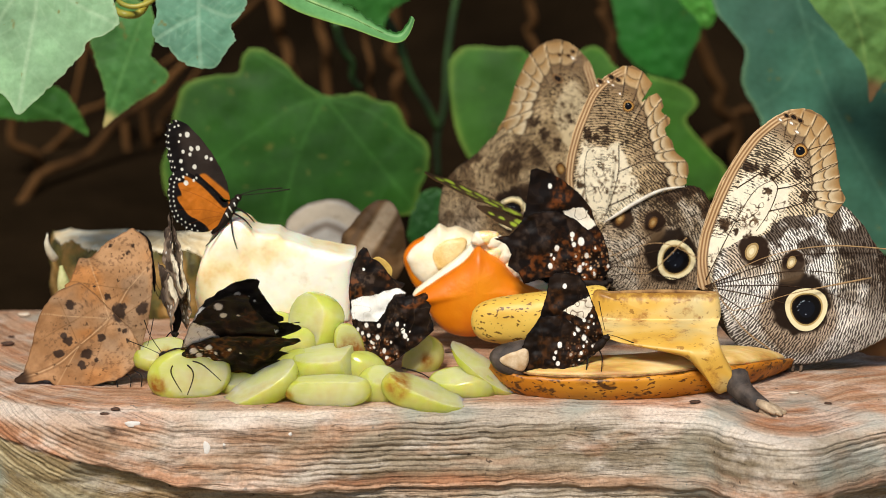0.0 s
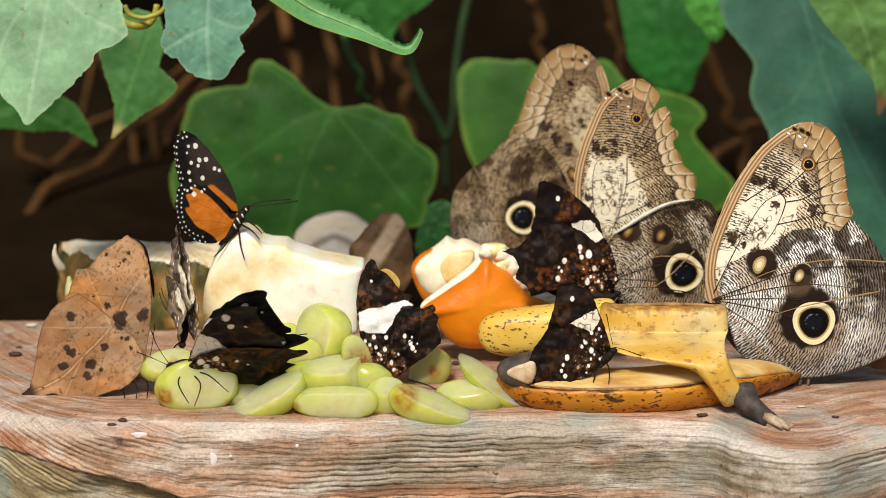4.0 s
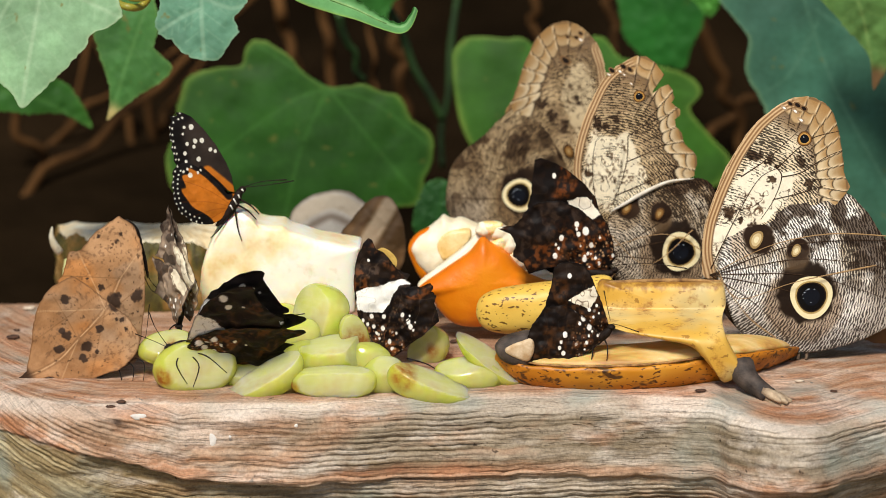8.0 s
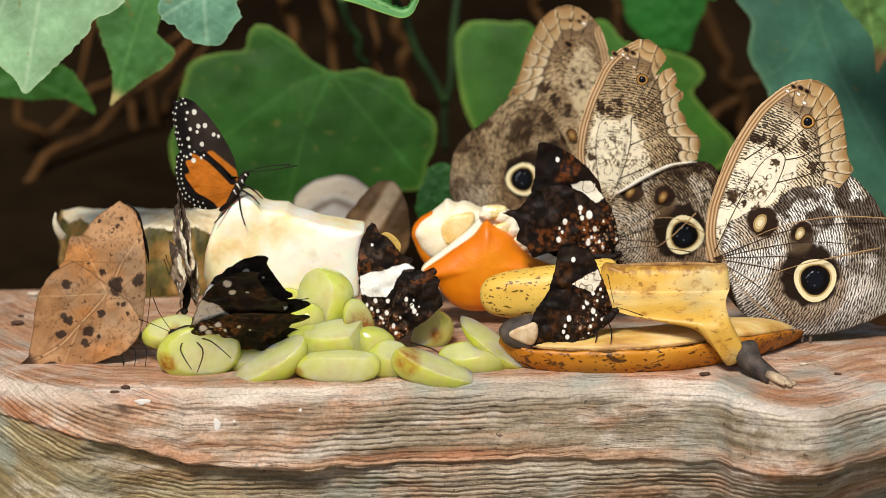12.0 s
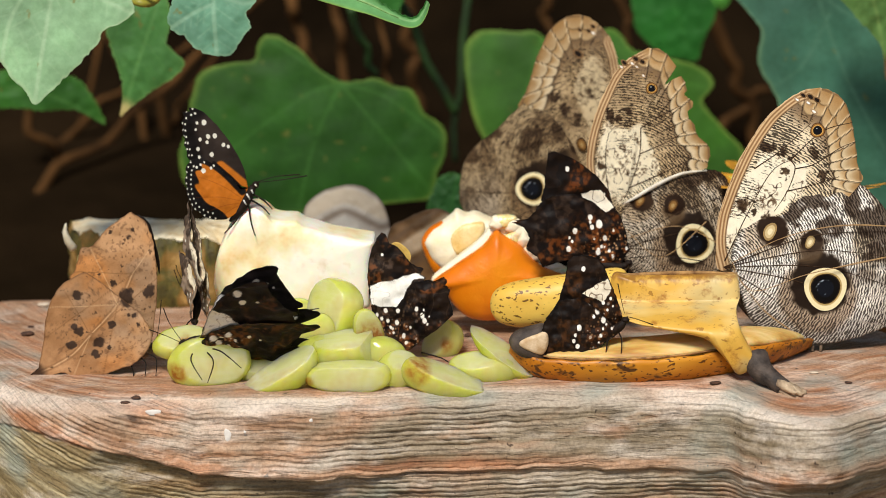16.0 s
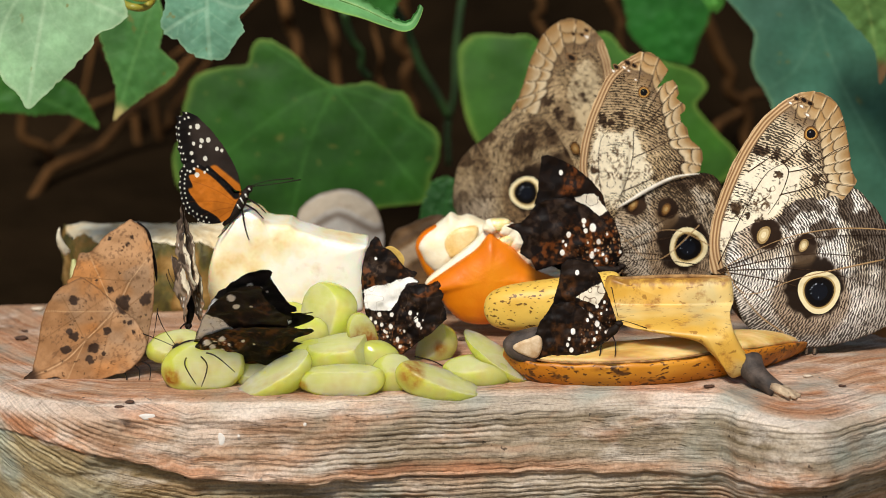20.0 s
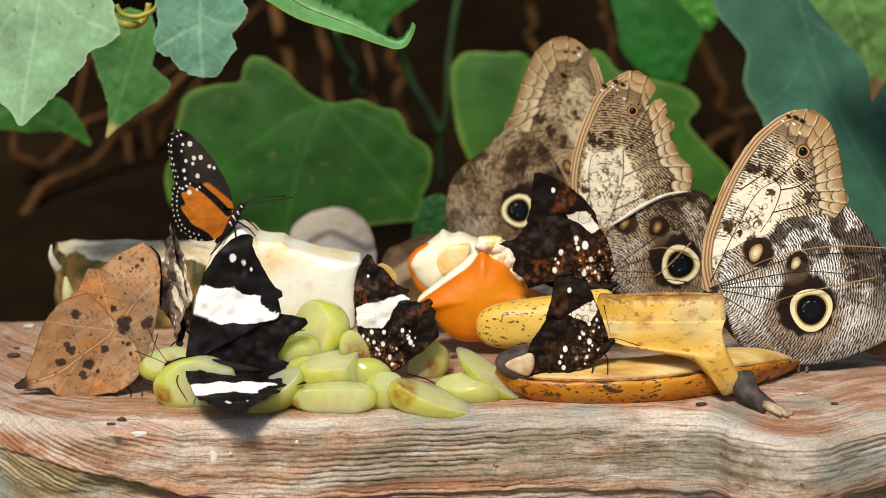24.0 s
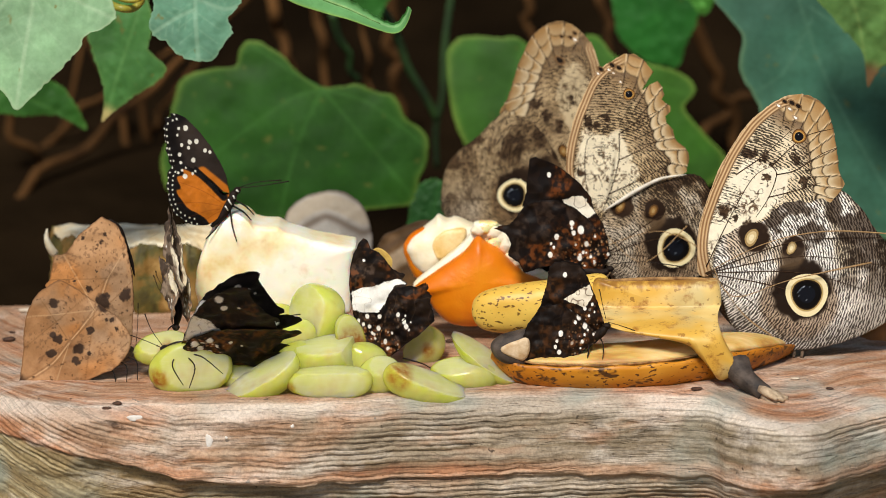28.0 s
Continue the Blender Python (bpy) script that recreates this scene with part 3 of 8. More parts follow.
LEAF_RIB = plain("leaf_rib", "6f9a55", "9cbf7a", 200, 0.5, 0.3, 0.0002)
GREEN = ("2e5c1a", "4f823a", "7c923c")
vine_leaf((-0.0549, 0.2600, 0.0612), [(0.0, 3.7), (-7.3, 9.9), (-14.5, 17.3), (-25.5, 23.5), (-31.6, 21.0), (-34.2, 12.4), (-44.0, 11.2), (-56.3, 7.4), (-61.3, -2.5), (-64.1, -17.4), (-66.8, -32.4), (-62.1, -45.0), (-47.4, -51.3), (-30.1, -53.8), (-10.3, -54.6), (9.4, -52.5), (29.2, -50.0), (42.8, -48.0), (44.6, -40.0), (49.0, -27.4), (47.8, -17.4), (40.4, -11.2), (34.3, -1.2), (27.0, 0.0), (19.6, 3.7), (9.8, 2.5), (3.7, 3.0)],
          [(-5.1, -22.4)][0], [[(3.7, 2.0), (-7.6, -22.4), (-15.3, -51.3)], [(3.7, 2.0), (19.5, -17.4), (42.8, -46.2)], [(3.7, 2.0), (-14.8, -5.0), (-59.5, -37.4)], [(3.7, 2.0), (-9.7, 9.9), (-26.7, 21.0)], [(3.7, 2.0), (24.5, -5.0), (46.6, -22.4)]],
          GREEN, "large lobed dark green vine leaf behind the fruit", 6, 0.9, lean=-8, seed=3)
vine_leaf((0.0242, 0.3000, 0.0572), [(-20.2, 17.8), (-12.7, 22.4), (-0.1, 21.6), (10.0, 20.9), (20.1, 15.3), (35.2, 19.1), (45.2, 21.6), (52.9, 12.7), (65.5, 8.9), (80.7, 5.1), (89.6, -2.6), (84.7, -11.5), (93.8, -23.1), (102.8, -33.4), (99.2, -43.7), (76.5, -51.5), (43.4, -54.1), (12.9, -48.9), (-7.5, -33.4), (-16.4, -20.5), (-20.2, -5.1), (-21.5, 7.7)],
          [(38.0, -15.4)][0], [[(12.5, 17.8), (40.5, -15.4), (76.4, -43.7)], [(12.5, 17.8), (5.1, -7.7), (-5.0, -30.8)], [(12.5, 17.8), (50.4, 5.1), (85.9, -5.1)]],
          ("3c6c20", "5a9038", "86a044"), "broad green vine leaf behind the brown butterflies", 5, 0.9, lean=-10, seed=7)
vine_leaf((-0.1442, 0.0600, 0.1234), [(-26.4, 20.8), (-11.8, 22.9), (6.8, 20.8), (21.1, 12.5), (23.0, 6.3), (25.1, -0.4), (20.7, -4.6), (14.4, -8.0), (12.2, -12.6), (5.8, -18.9), (0.4, -24.2), (-4.9, -29.5), (-11.4, -34.7), (-14.3, -29.5), (-19.4, -25.2), (-25.4, -16.8), (-33.4, -4.2)],
          [(-2.1, -2.1)][0], [[(-3.6, 20.8), (-5.8, 0.0), (-11.3, -33.7)], [(-3.6, 20.8), (6.4, 8.4), (23.9, -1.0)], [(-3.6, 20.8), (-18.7, 0.0), (-23.4, -18.9)]],
          ("9ac293", "cce2bc", "c4dcae"), "pale green lobed vine leaf hanging over the board", 4, 0.6, lean=-22, seed=11)
vine_leaf((-0.0917, 0.0800, 0.1228), [(-15.6, 12.7), (-3.9, 19.1), (10.8, 19.1), (17.4, 8.5), (18.2, 3.2), (14.8, -1.1), (12.6, -4.3), (14.2, -9.6), (10.4, -13.9), (7.1, -18.8), (2.9, -19.6), (-2.4, -18.8), (-7.0, -16.0), (-10.8, -12.4), (-15.0, -10.2), (-17.4, -5.3), (-15.2, 2.1)],
          [(-0.0, -2.1)][0], [[(1.3, 17.0), (0.4, 0.0), (1.4, -18.8)], [(0.5, 4.3), (10.6, 0.0), (15.9, 1.1)], [(0.4, 0.0), (-8.5, -4.3), (-15.0, -8.5)]],
          ("6d9f82", "bcd8ba", "a3c8a6"), "grey-green lobed leaf with a wavy rim", 2.5, 0.7, lean=-18, seed=13)
vine_leaf((-0.1254, 0.1600, 0.0959), [(-13.2, 16.0), (-1.8, 22.8), (8.3, 20.5), (10.4, 9.1), (9.1, 0.0), (15.7, -6.9), (12.2, -12.6), (4.2, -17.2), (-3.9, -22.9), (-10.8, -28.7), (-9.5, -20.6), (-10.4, -11.4), (-13.6, -2.3), (-15.7, 6.8)],
          [(-0.5, -1.1)][0], [[(6.0, 18.2), (-1.2, -2.3), (-9.7, -27.5)]], ("4c8040", "74a45e", "86a85a"),
          "mid green hanging leaf with a yellowing tip", 3, 0.7, lean=-8, tip=(*[(-10.1, -28.0)][0], 9, "c9b878"), seed=17)
vine_leaf((-0.1726, 0.2400, 0.0620), [(-26.3, 9.8), (-11.7, 14.7), (5.1, 9.8), (13.4, 3.7), (19.2, -6.1), (20.3, -12.3), (14.4, -6.1), (-2.6, -5.4), (-17.0, -4.4), (-29.1, -3.7)],
          [(-4.8, 2.4)][0], [[(-24.0, 4.9), (-2.4, 1.2), (19.1, -11.0)]], ("3a7028", "5c8e42", "648e3e"), "narrow green leaf in the shade behind the bright leaf", 2, 1, lean=-5, stalk=[(-19, 0, 5), (-60, 30, 30), (-120, 120, 90), (-170, 420, 140)], seed=19)

def curled_leaf():
    """A young narrow leaf whose end hooks upward, with a ragged rim."""
    ob = thing("vine_leaf", pose(*(-0.0338, 0.0500, 0.1290)), "young curled green leaf with a torn ragged edge", "leaf", "vine leaves")
    mid = spline([(-30.7, 14.5), (-18.5, 5.8), (-8.2, 1.2), (1.0, -2.5), (9.2, -6.6), (15.4, -9.1), (18.9, -8.7), (21.4, -5.4), (22.8, -2.1)], 60, closed=False)
    wid = np.interp(np.linspace(0, 1, 60), [0, 0.3, 0.5, 0.65, 0.78, 0.88, 1.0], [5.5, 4.6, 3.6, 2.4, 1.6, 1.5, 0.8])
    cross, verts, cols, faces = 14, [], [], []
    for lay in (0, 1):
        for i in range(60):
            d = mid[min(i + 1, 59)] - mid[max(i - 1, 0)]
            d /= np.linalg.norm(d)
            nrm = np.array([-d[1], d[0]])
            rag = 1 + 0.25 * math.sin(i * 2.3) * math.sin(i * 0.7) * (i > 18)
            for k in range(cross):
                u = k / (cross - 1) * 2 - 1
                q = mid[i] + nrm * u * wid[i] * (rag if u > 0 else 1)
                verts.append((q[0], -3 * u * u + 3 * u + 0.35 * lay, q[1]))
                g = hexc("7cb873") * (1 - lay * 0.1)
                g = g + (hexc("b5d9a0") - g) * max(0, 1 - abs(u) * 6) + (hexc("a8c85a") - g) * max(0, -u - 0.8) * 4
                cols.append((*lin(g), max(0, 1 - abs(u) * 6)))
    n = 60 * cross
    for i in range(59):
        for k in range(cross - 1):
            q = i * cross + k
            faces.append((q, q + cross, q + cross + 1, q + 1))
            faces.append((n + q, n + q + 1, n + q + cross + 1, n + q + cross))
        for k in (0, cross - 1):
            q = i * cross + k
            faces.append((q, n + q, n + q + cross, q + cross))
    bl = mesh_object("blade", np.array(verts) / 1000, faces, LEAF, ob)
    colours(bl, cols)
    tube("rib", [(x, -0.3, z) for x, z in mid[:46:3]], [0.7, 0.5, 0.2], LEAF_RIB, ob, 6)


curled_leaf()
vine_leaf((0.1537, 0.2200, 0.0677), [(-39.0, 52.6), (-8.5, 57.3), (38.8, 54.9), (59.0, 14.4), (65.2, -29.0), (56.7, -60.8), (35.2, -65.7), (18.1, -53.4), (-1.5, -36.3), (-13.8, -21.8), (-20.0, -9.6), (-22.6, -2.4), (-28.7, 7.2), (-27.8, 21.6), (-33.9, 31.2), (-40.0, 39.5)],
          [(11.8, 2.4)][0], [[(-8.3, 52.6), (9.5, 0.0), (42.2, -58.3)], [(1.6, 33.5), (30.5, 14.4), (59.5, 0.0)], [(1.7, 28.8), (-9.7, 7.2), (-23.7, -2.4)]],
          ("467660", "6a967c", "7a9a70"), "large bluish green leaf with pale specks in the shade", 6, 1.0, lean=-6, seed=29)
vine_leaf((0.1631, 0.1700, 0.1059), [(-18.7, 18.3), (-0.7, 25.1), (22.0, 25.1), (31.8, 2.3), (23.3, -16.1), (17.0, -20.7), (12.6, -26.5), (10.0, -30.4), (8.6, -20.7), (6.1, -13.8), (-2.2, -4.6), (-10.4, 4.6)],
          [(6.8, 2.3)][0], [[(-5.1, 22.9), (4.6, 0.0), (9.9, -27.7)]], ("6f9a52", "9cba6c", "8fae5c"),
          "light green leaf with a dry brown tip", 2.5, 1.2, lean=4, tip=(*[(10.1, -27.7)][0], 10, "8a6a48"), seed=31)
vine_leaf((0.0986, 0.3600, 0.0766), [(-20.0, 26.3), (2.2, 31.6), (20.6, 23.7), (22.2, 5.3), (15.9, -10.6), (10.8, -21.2), (-2.4, -18.5), (-15.6, -7.9), (-18.4, 5.3)],
          [(1.2, 5.3)][0], [[(-0.4, 28.9), (1.2, 5.3), (9.5, -18.5)]], ("2c6e28", "44853a", "4a8a3a"), "dark green leaf deep in the shade", 3, 0.8, lean=-5, stalk=[(0, 0, 30), (2, 30, 70), (4, 120, 140), (5, 330, 200)], seed=37)
vine_leaf((0.1115, 0.2800, 0.1004), [(-11.4, 14.9), (8.3, 17.4), (9.8, 5.0), (6.8, -8.7), (2.6, -9.5), (-3.2, -3.0), (-8.0, 2.5)],
          [(1.2, 5.0)][0], [[(-0.3, 14.9), (3.8, -7.5)]], ("57a03e", "7cb85a", "7cb85a"), "small bright green leaf tip", 1.5, 0.8, seed=41)
vine_leaf((-0.0046, 0.2200, 0.0192), [(-4.8, 8.5), (3.6, 11.0), (7.2, 4.9), (8.4, -7.3), (1.2, -14.7), (-8.4, -12.3), (-9.6, -2.4)],
          [(-0.0, -1.2)][0], [[(3.6, 9.8), (-1.2, -12.3)]], ("2a5a26", "44783a", "4c7c38"), "small dark green leaf low behind the oranges", 1.5, 0.8, lean=-6, seed=43)
vine_leaf((-0.0369, 0.3300, 0.1015), [(-18.0, -10.3), (-5.2, -7.7), (7.6, -20.6), (12.8, -10.3), (30.7, 5.1), (0.1, 18.0), (-25.5, 10.3)],
          [(0.0, 2.6)][0], [[(-10.2, 12.8), (2.5, -15.5)]], ("3a7a30", "58964a", "5a9848"), "shaded green leaf above the large leaf", 2, 1, seed=47)


def tendril():
    p = [(-0.1307, 0.0900, 0.1289), (-0.1255, 0.0900, 0.1249), (-0.1193, 0.0850, 0.1230), (-0.1149, 0.0900, 0.1227), (-0.1120, 0.0900, 0.1262), (-0.1111, 0.0900, 0.1304)]
    ob = tube("tendril", [np.array(q) * 1000 for q in p], [1.3, 1.5, 1.2], PETIOLE, None, 9, smoothing=30)
    tagged(ob, "yellow-green curling leaf stalk of the vine", "stalk")
    p = [(-0.1227, 0.0850, 0.1307), (-0.1207, 0.0850, 0.1272), (-0.1154, 0.0850, 0.1260), (-0.1094, 0.0850, 0.1281), (-0.1068, 0.0850, 0.1315)]
    ob = tube("tendril", [np.array(q) * 1000 for q in p], [0.9, 1.0, 0.9], PETIOLE, None, 9, smoothing=30)
    tagged(ob, "thin yellow-green leaf stalk of the vine", "stalk")


tendril()


# ---- fruit on the board ----
def grape_material():
    n = Nodes("grape")
    v = n.coords()
    big = n.noise(v, 80, 2)
    fibre = n.noise(n.coords((0.25, 1, 1.6)), 420, 3)
    at = n.t.nodes.new("ShaderNodeAttribute")
    at.attribute_name = "tint"
    sep = n.t.nodes.new("ShaderNodeSeparateColor")
    n.link(at.outputs["Color"], sep.inputs[0])
    skin = n.ramp(big, [(0.3, "d2dc58"), (0.5, "e2ea76"), (0.7, "f0f4a4")])
    flesh = n.mix(n.ramp(big, [(0.3, "e2e888"), (0.5, "eef0a4"), (0.7, "f8f8ca")]), "f8f7da", n.maths("MULTIPLY", n.ramp(fibre, [(0.46, 0.0), (0.62, 1.0)]), 0.15))
    col = n.mix(skin, flesh, sep.outputs[1])
    amber = n.ramp(n.noise(v, 55, 3, 0.6), [(0.52, 0.0), (0.68, 1.0)])
    col = n.mix(col, "dcb85c", n.maths("MULTIPLY", amber, 0.5))
    brown = n.maths("MULTIPLY", sep.outputs[0], n.ramp(n.noise(v, 320, 4), [(0.3, 0.35), (0.6, 1.0)]))
    col = n.mix(col, "b0702c", brown)
    n.bump(n.maths("ADD", n.maths("MULTIPLY", big, 0.3), n.maths("MULTIPLY", fibre, 0.5)), 0.22, 0.0008)
    m = n.done(col, 0.09, Subsurface_Weight=1.0, Subsurface_Scale=0.012, Transmission_Weight=0.42, IOR=1.34, Specular_IOR_Level=0.5)
    m.node_tree.nodes["Principled BSDF"].inputs["Subsurface Radius"].default_value = (1.0, 1.0, 0.25)
    return m


GRAPE = grape_material()


def cut_grape(place, size, tilt=0.0, cuts=(), scar=None, seed=0, label="cut piece of a pale green grape"):
    """A grape (half axes in mm, tilted in the picture plane) sliced flat by planes (normal x, y, z, share of the reach); scar: browned spot."""
    ob = thing("grape_piece", pose(*place), label, "grape", "cut grapes")
    na, nb = 52, 36
    u, w = np.meshgrid(np.linspace(0, 2 * math.pi, na, endpoint=False), np.linspace(0, math.pi, nb + 1))
    d = np.stack([np.cos(w), np.sin(w) * np.cos(u), np.sin(w) * np.sin(u)], -1).reshape(-1, 3)
    p = np.sign(d) * np.abs(d) ** 0.92 * np.array(size)
    p[:, 1:] *= (1 + 0.08 * d[:, :1])
    p += 0.35 * np.stack([fbm(d[:, 0] * 2 + 7, d[:, k] * 2 + 3 * d[:, 1], seed + k, 2) - 0.5 for k in (0, 1, 2)], 1) * min(size) * 0.3
    a = radians(tilt)
    p[:, 0], p[:, 2] = p[:, 0] * math.cos(a) - p[:, 2] * math.sin(a), p[:, 0] * math.sin(a) + p[:, 2] * math.cos(a)
    fleshy = np.zeros(len(p))
    for nx, ny, nz, share in cuts:
        nrm = np.array((nx, ny, nz), float)
        nrm /= np.linalg.norm(nrm)
        h = p @ nrm
        reach = share * h.max()
        soft = 0.22
        over = soft * np.logaddexp(0, (h - reach) / soft)
        sag = 0.35 * (fbm(p[:, 0] * 0.2, p[:, 2] * 0.2, seed + 5, 2) - 0.5)
        p = p - (over + sag * (h > reach))[:, None] * nrm
        fleshy = np.maximum(fleshy, smooth(-0.1, 0.5, h - reach))
    sx, sz, sr = scar or (0, 0, 0.1)
    spoil = 1 - smooth(sr * 0.5, sr * 1.7, np.hypot(p[:, 0] - sx, p[:, 2] - sz) + 1.2 * (fbm(p[:, 0] * 0.5, p[:, 2] * 0.5, seed, 2) - 0.5))
    faces = [(j * na + i, j * na + (i + 1) % na, (j + 1) * na + (i + 1) % na, (j + 1) * na + i) for j in range(nb) for i in range(na)]
    flesh = mesh_object("flesh", p / 1000, faces, GRAPE, ob)
    bm = bmesh.new()
    bm.from_mesh(flesh.data)
    bmesh.ops.remove_doubles(bm, verts=bm.verts, dist=1e-7)
    bmesh.ops.recalc_face_normals(bm, faces=bm.faces)
    keep = [v.co.copy() for v in bm.verts]
    bm.to_mesh(flesh.data)
    bm.free()
    from_p = [int(np.argmin(((p / 1000 - np.array(k)) ** 2).sum(1))) for k in keep]
    colours(flesh, np.stack([spoil[from_p], fleshy[from_p], spoil[from_p] * 0, spoil[from_p] * 0 + 1], 1))
    return ob


def grapes():
    cut_grape((-0.0905, -0.0020, 0.0056), (15.0, 8.5, 10.0), 8, [(0.1, -1, 0.25, 0.55), (0.3, -0.2, 1, 0.8)], (-11, -2.5, 3.0), 1, "grape with a browned end, cut open on top")
    cut_grape((-0.0651, -0.0120, 0.0044), (15.0, 8.0, 8.6), 31, [(-0.5, -0.25, 0.85, 0.12)], (-11, -8.5, 1.6), 2)
    cut_grape((-0.0407, -0.0140, 0.0032), (15.6, 7.0, 6.4), 0, [(0, -0.1, 1, 0.62), (0, -1, 0.05, 0.6)], (-14, -1, 1.6), 3)
    cut_grape((-0.0465, 0.0160, 0.0205), (11.0, 9.0, 10.4), 70, [(-0.75, -0.8, 0.15, 0.4)], None, 4, "upright cut grape with its flat face to the side")
    cut_grape((-0.0423, 0.0000, 0.0096), (12.5, 8.0, 8.4), 14, [(-0.1, -0.25, 1, 0.42), (0.9, -0.4, 0.2, 0.7)], None, 5)
    cut_grape((-0.0609, 0.0260, 0.0169), (7.5, 6, 5.4), 0, [], None, 6)
    cut_grape((-0.0332, 0.0060, 0.0123), (10.5, 6, 5.2), 105, [(0.3, -1, 0.2, 0.5)], (0.5, 0.5, 5.2), 7, "browned translucent piece of grape")
    cut_grape((-0.0232, -0.0080, 0.0029), (8.5, 7, 7.4), 20, [(0.2, -0.6, 1, 0.7)], None, 8)
    cut_grape((-0.0064, -0.0140, 0.0028), (15.4, 7.5, 8.6), -10, [(0.42, -0.2, 1, 0.12)], (-9.5, 3.0, 4.0), 9, "cut grape with a bruised brown and white face")
    cut_grape((-0.0075, 0.0340, 0.0028), (8.8, 6, 7.0), 55, [(-0.6, -0.7, 0.5, 0.5)], (1.4, 0.3, 2.2), 10, "ripe yellowish grape piece with a brown scar")
    cut_grape((0.0073, -0.0020, 0.0020), (12.5, 7.5, 6.4), -6, [(-0.2, -0.6, 1, 0.75)], None, 11)
    cut_grape((0.0145, -0.0020, 0.0088), (14.5, 6.0, 6.4), -42, [(0.55, -0.35, 0.75, -0.05)], None, 12, "thin curved slice of green grape")
    cut_grape((-0.0537, 0.0120, 0.0129), (9, 7, 6.5), 10, [], None, 13)
    cut_grape((-0.0716, 0.0020, 0.0020), (9.5, 7, 6.6), 10, [(0, -0.4, 1, 0.4)], None, 14)
    cut_grape((-0.1016, 0.0120, 0.0095), (10.5, 7.5, 6.0), 10, [(0, -0.6, 1, 0.5)], (2, 0, 2.6), 15)
    cut_grape((-0.0789, 0.0220, 0.0104), (13.5, 8, 6.5), 0, [], None, 16)
    cut_grape((-0.0534, 0.0040, 0.0059), (9, 6, 7.0), 30, [], None, 17)
    cut_grape((-0.0291, 0.0040, 0.0059), (9, 6, 7.0), -20, [], None, 18)


grapes()


def pineapple():
    flesh = Nodes("pineapple_flesh")
    v = flesh.coords((1, 1, 1))
    col = flesh.ramp(flesh.noise(v, 55, 4), [(0.30, "e6c078"), (0.42, "f6e4b8"), (0.56, "fdf5e2")])
    col = flesh.mix(col, "c59a4a", flesh.maths("MULTIPLY", flesh.ramp(flesh.noise(v, 130, 4), [(0.6, 0.0), (0.78, 1.0)]), 0.45))
    flesh.bump(flesh.noise(flesh.coords((0.3, 1, 1)), 160, 4), 0.25, 0.0008)
    fm = flesh.done(col, 0.38, Subsurface_Weight=0.35, Subsurface_Scale=0.008)
    rind = Nodes("pineapple_rind")
    v = rind.coords()
    col = rind.ramp(rind.noise(v, 75, 5, 0.6, 0.5), [(0.28, "24180a"), (0.42, "57501e"), (0.53, "82622c"), (0.68, "b8955a")])
    rind.bump(rind.noise(v, 120, 4), 0.8, 0.002)
    rm = rind.done(col, 0.6)
    edge = plain("browned_flesh_edge", "e6c486", "fff4d6", 130, 0.5, 0.5, 0.001)
    # thick slice lying flat at the back
    c = (-0.1090, 0.1327, 0.0000)
    ob = thing("pineapple_slice", pose(c[0], c[1], -0.002), "thick half slice of pineapple with brown-green rind", "pineapple")
    na, verts, faces = 220, [], []
    rx, ry, hgt = 47.0, 36.0, 27.5
    rng = np.linspace(math.pi * 0.98, math.pi * 2.02, na)
    lev = [(0.0, 0.97), (0.12, 1.0), (0.3, 1.02), (0.5, 1.03), (0.7, 1.02), (0.88, 1.0), (1.0, 0.985)]
    for h, k in lev:
        for a in rng:
            bump = 1 + 0.05 * (noise.noise((a * 9, h * 7, 3)) + 0.6 * noise.noise((a * 26, h * 18, 7))) + 0.03 * math.sin(a * 13) * math.sin(h * 9 + (int(a * 13 / math.pi) % 2) * 3)
            verts.append((rx * k * bump * math.cos(a), ry * k * bump * math.sin(a) + 14, hgt * h + (1.3 * math.sin(a * 7) + 0.9 * math.sin(a * 17) + 1.6 * noise.noise((a * 30, 1, 1))) * h))
    for j in range(len(lev) - 1):
        for i in range(na - 1):
            faces.append((j * na + i, j * na + i + 1, (j + 1) * na + i + 1, (j + 1) * na + i))
    mesh_object("rind", np.array(verts) / 1000, faces, rm, ob)
    verts, faces = [], []
    for r in (1.0, 0.95, 0.88, 0.7, 0.4, 0.12):
        for a in rng:
            verts.append((rx * 0.985 * r * math.cos(a), ry * 0.985 * r * math.sin(a) + 14, hgt + (1.3 * math.sin(a * 7) + 0.9 * math.sin(a * 17)) * r ** 3 + 1.0 * (r < 0.97) + 1.8 * noise.noise((a * 22, r * 9, 4))))
    for j in range(5):
        for i in range(na - 1):
            faces.append((j * na + i, j * na + i + 1, (j + 1) * na + i + 1, (j + 1) * na + i))
    mesh_object("flesh", np.array(verts) / 1000, faces, edge, ob)
    verts = [(-rx, 14, 0), (rx, 14, 0), (rx, 14, hgt + 1), (-rx, 14, hgt + 1), (-rx, 16, 0), (rx, 16, 0), (rx, 16, hgt + 1), (-rx, 16, hgt + 1)]
    mesh_object("cut_side", np.array(verts) / 1000, [(0, 1, 2, 3), (7, 6, 5, 4), (3, 2, 6, 7)], edge, ob, flat=True)
    p = [np.array(q) * 1000 for q in ((-0.1482, 0.0850, 0.0292), (-0.1498, 0.0830, 0.0323), (-0.1507, 0.0820, 0.0360), (-0.1502, 0.0810, 0.0397))]
    off = np.array((c[0], c[1], -0.002)) * 1000
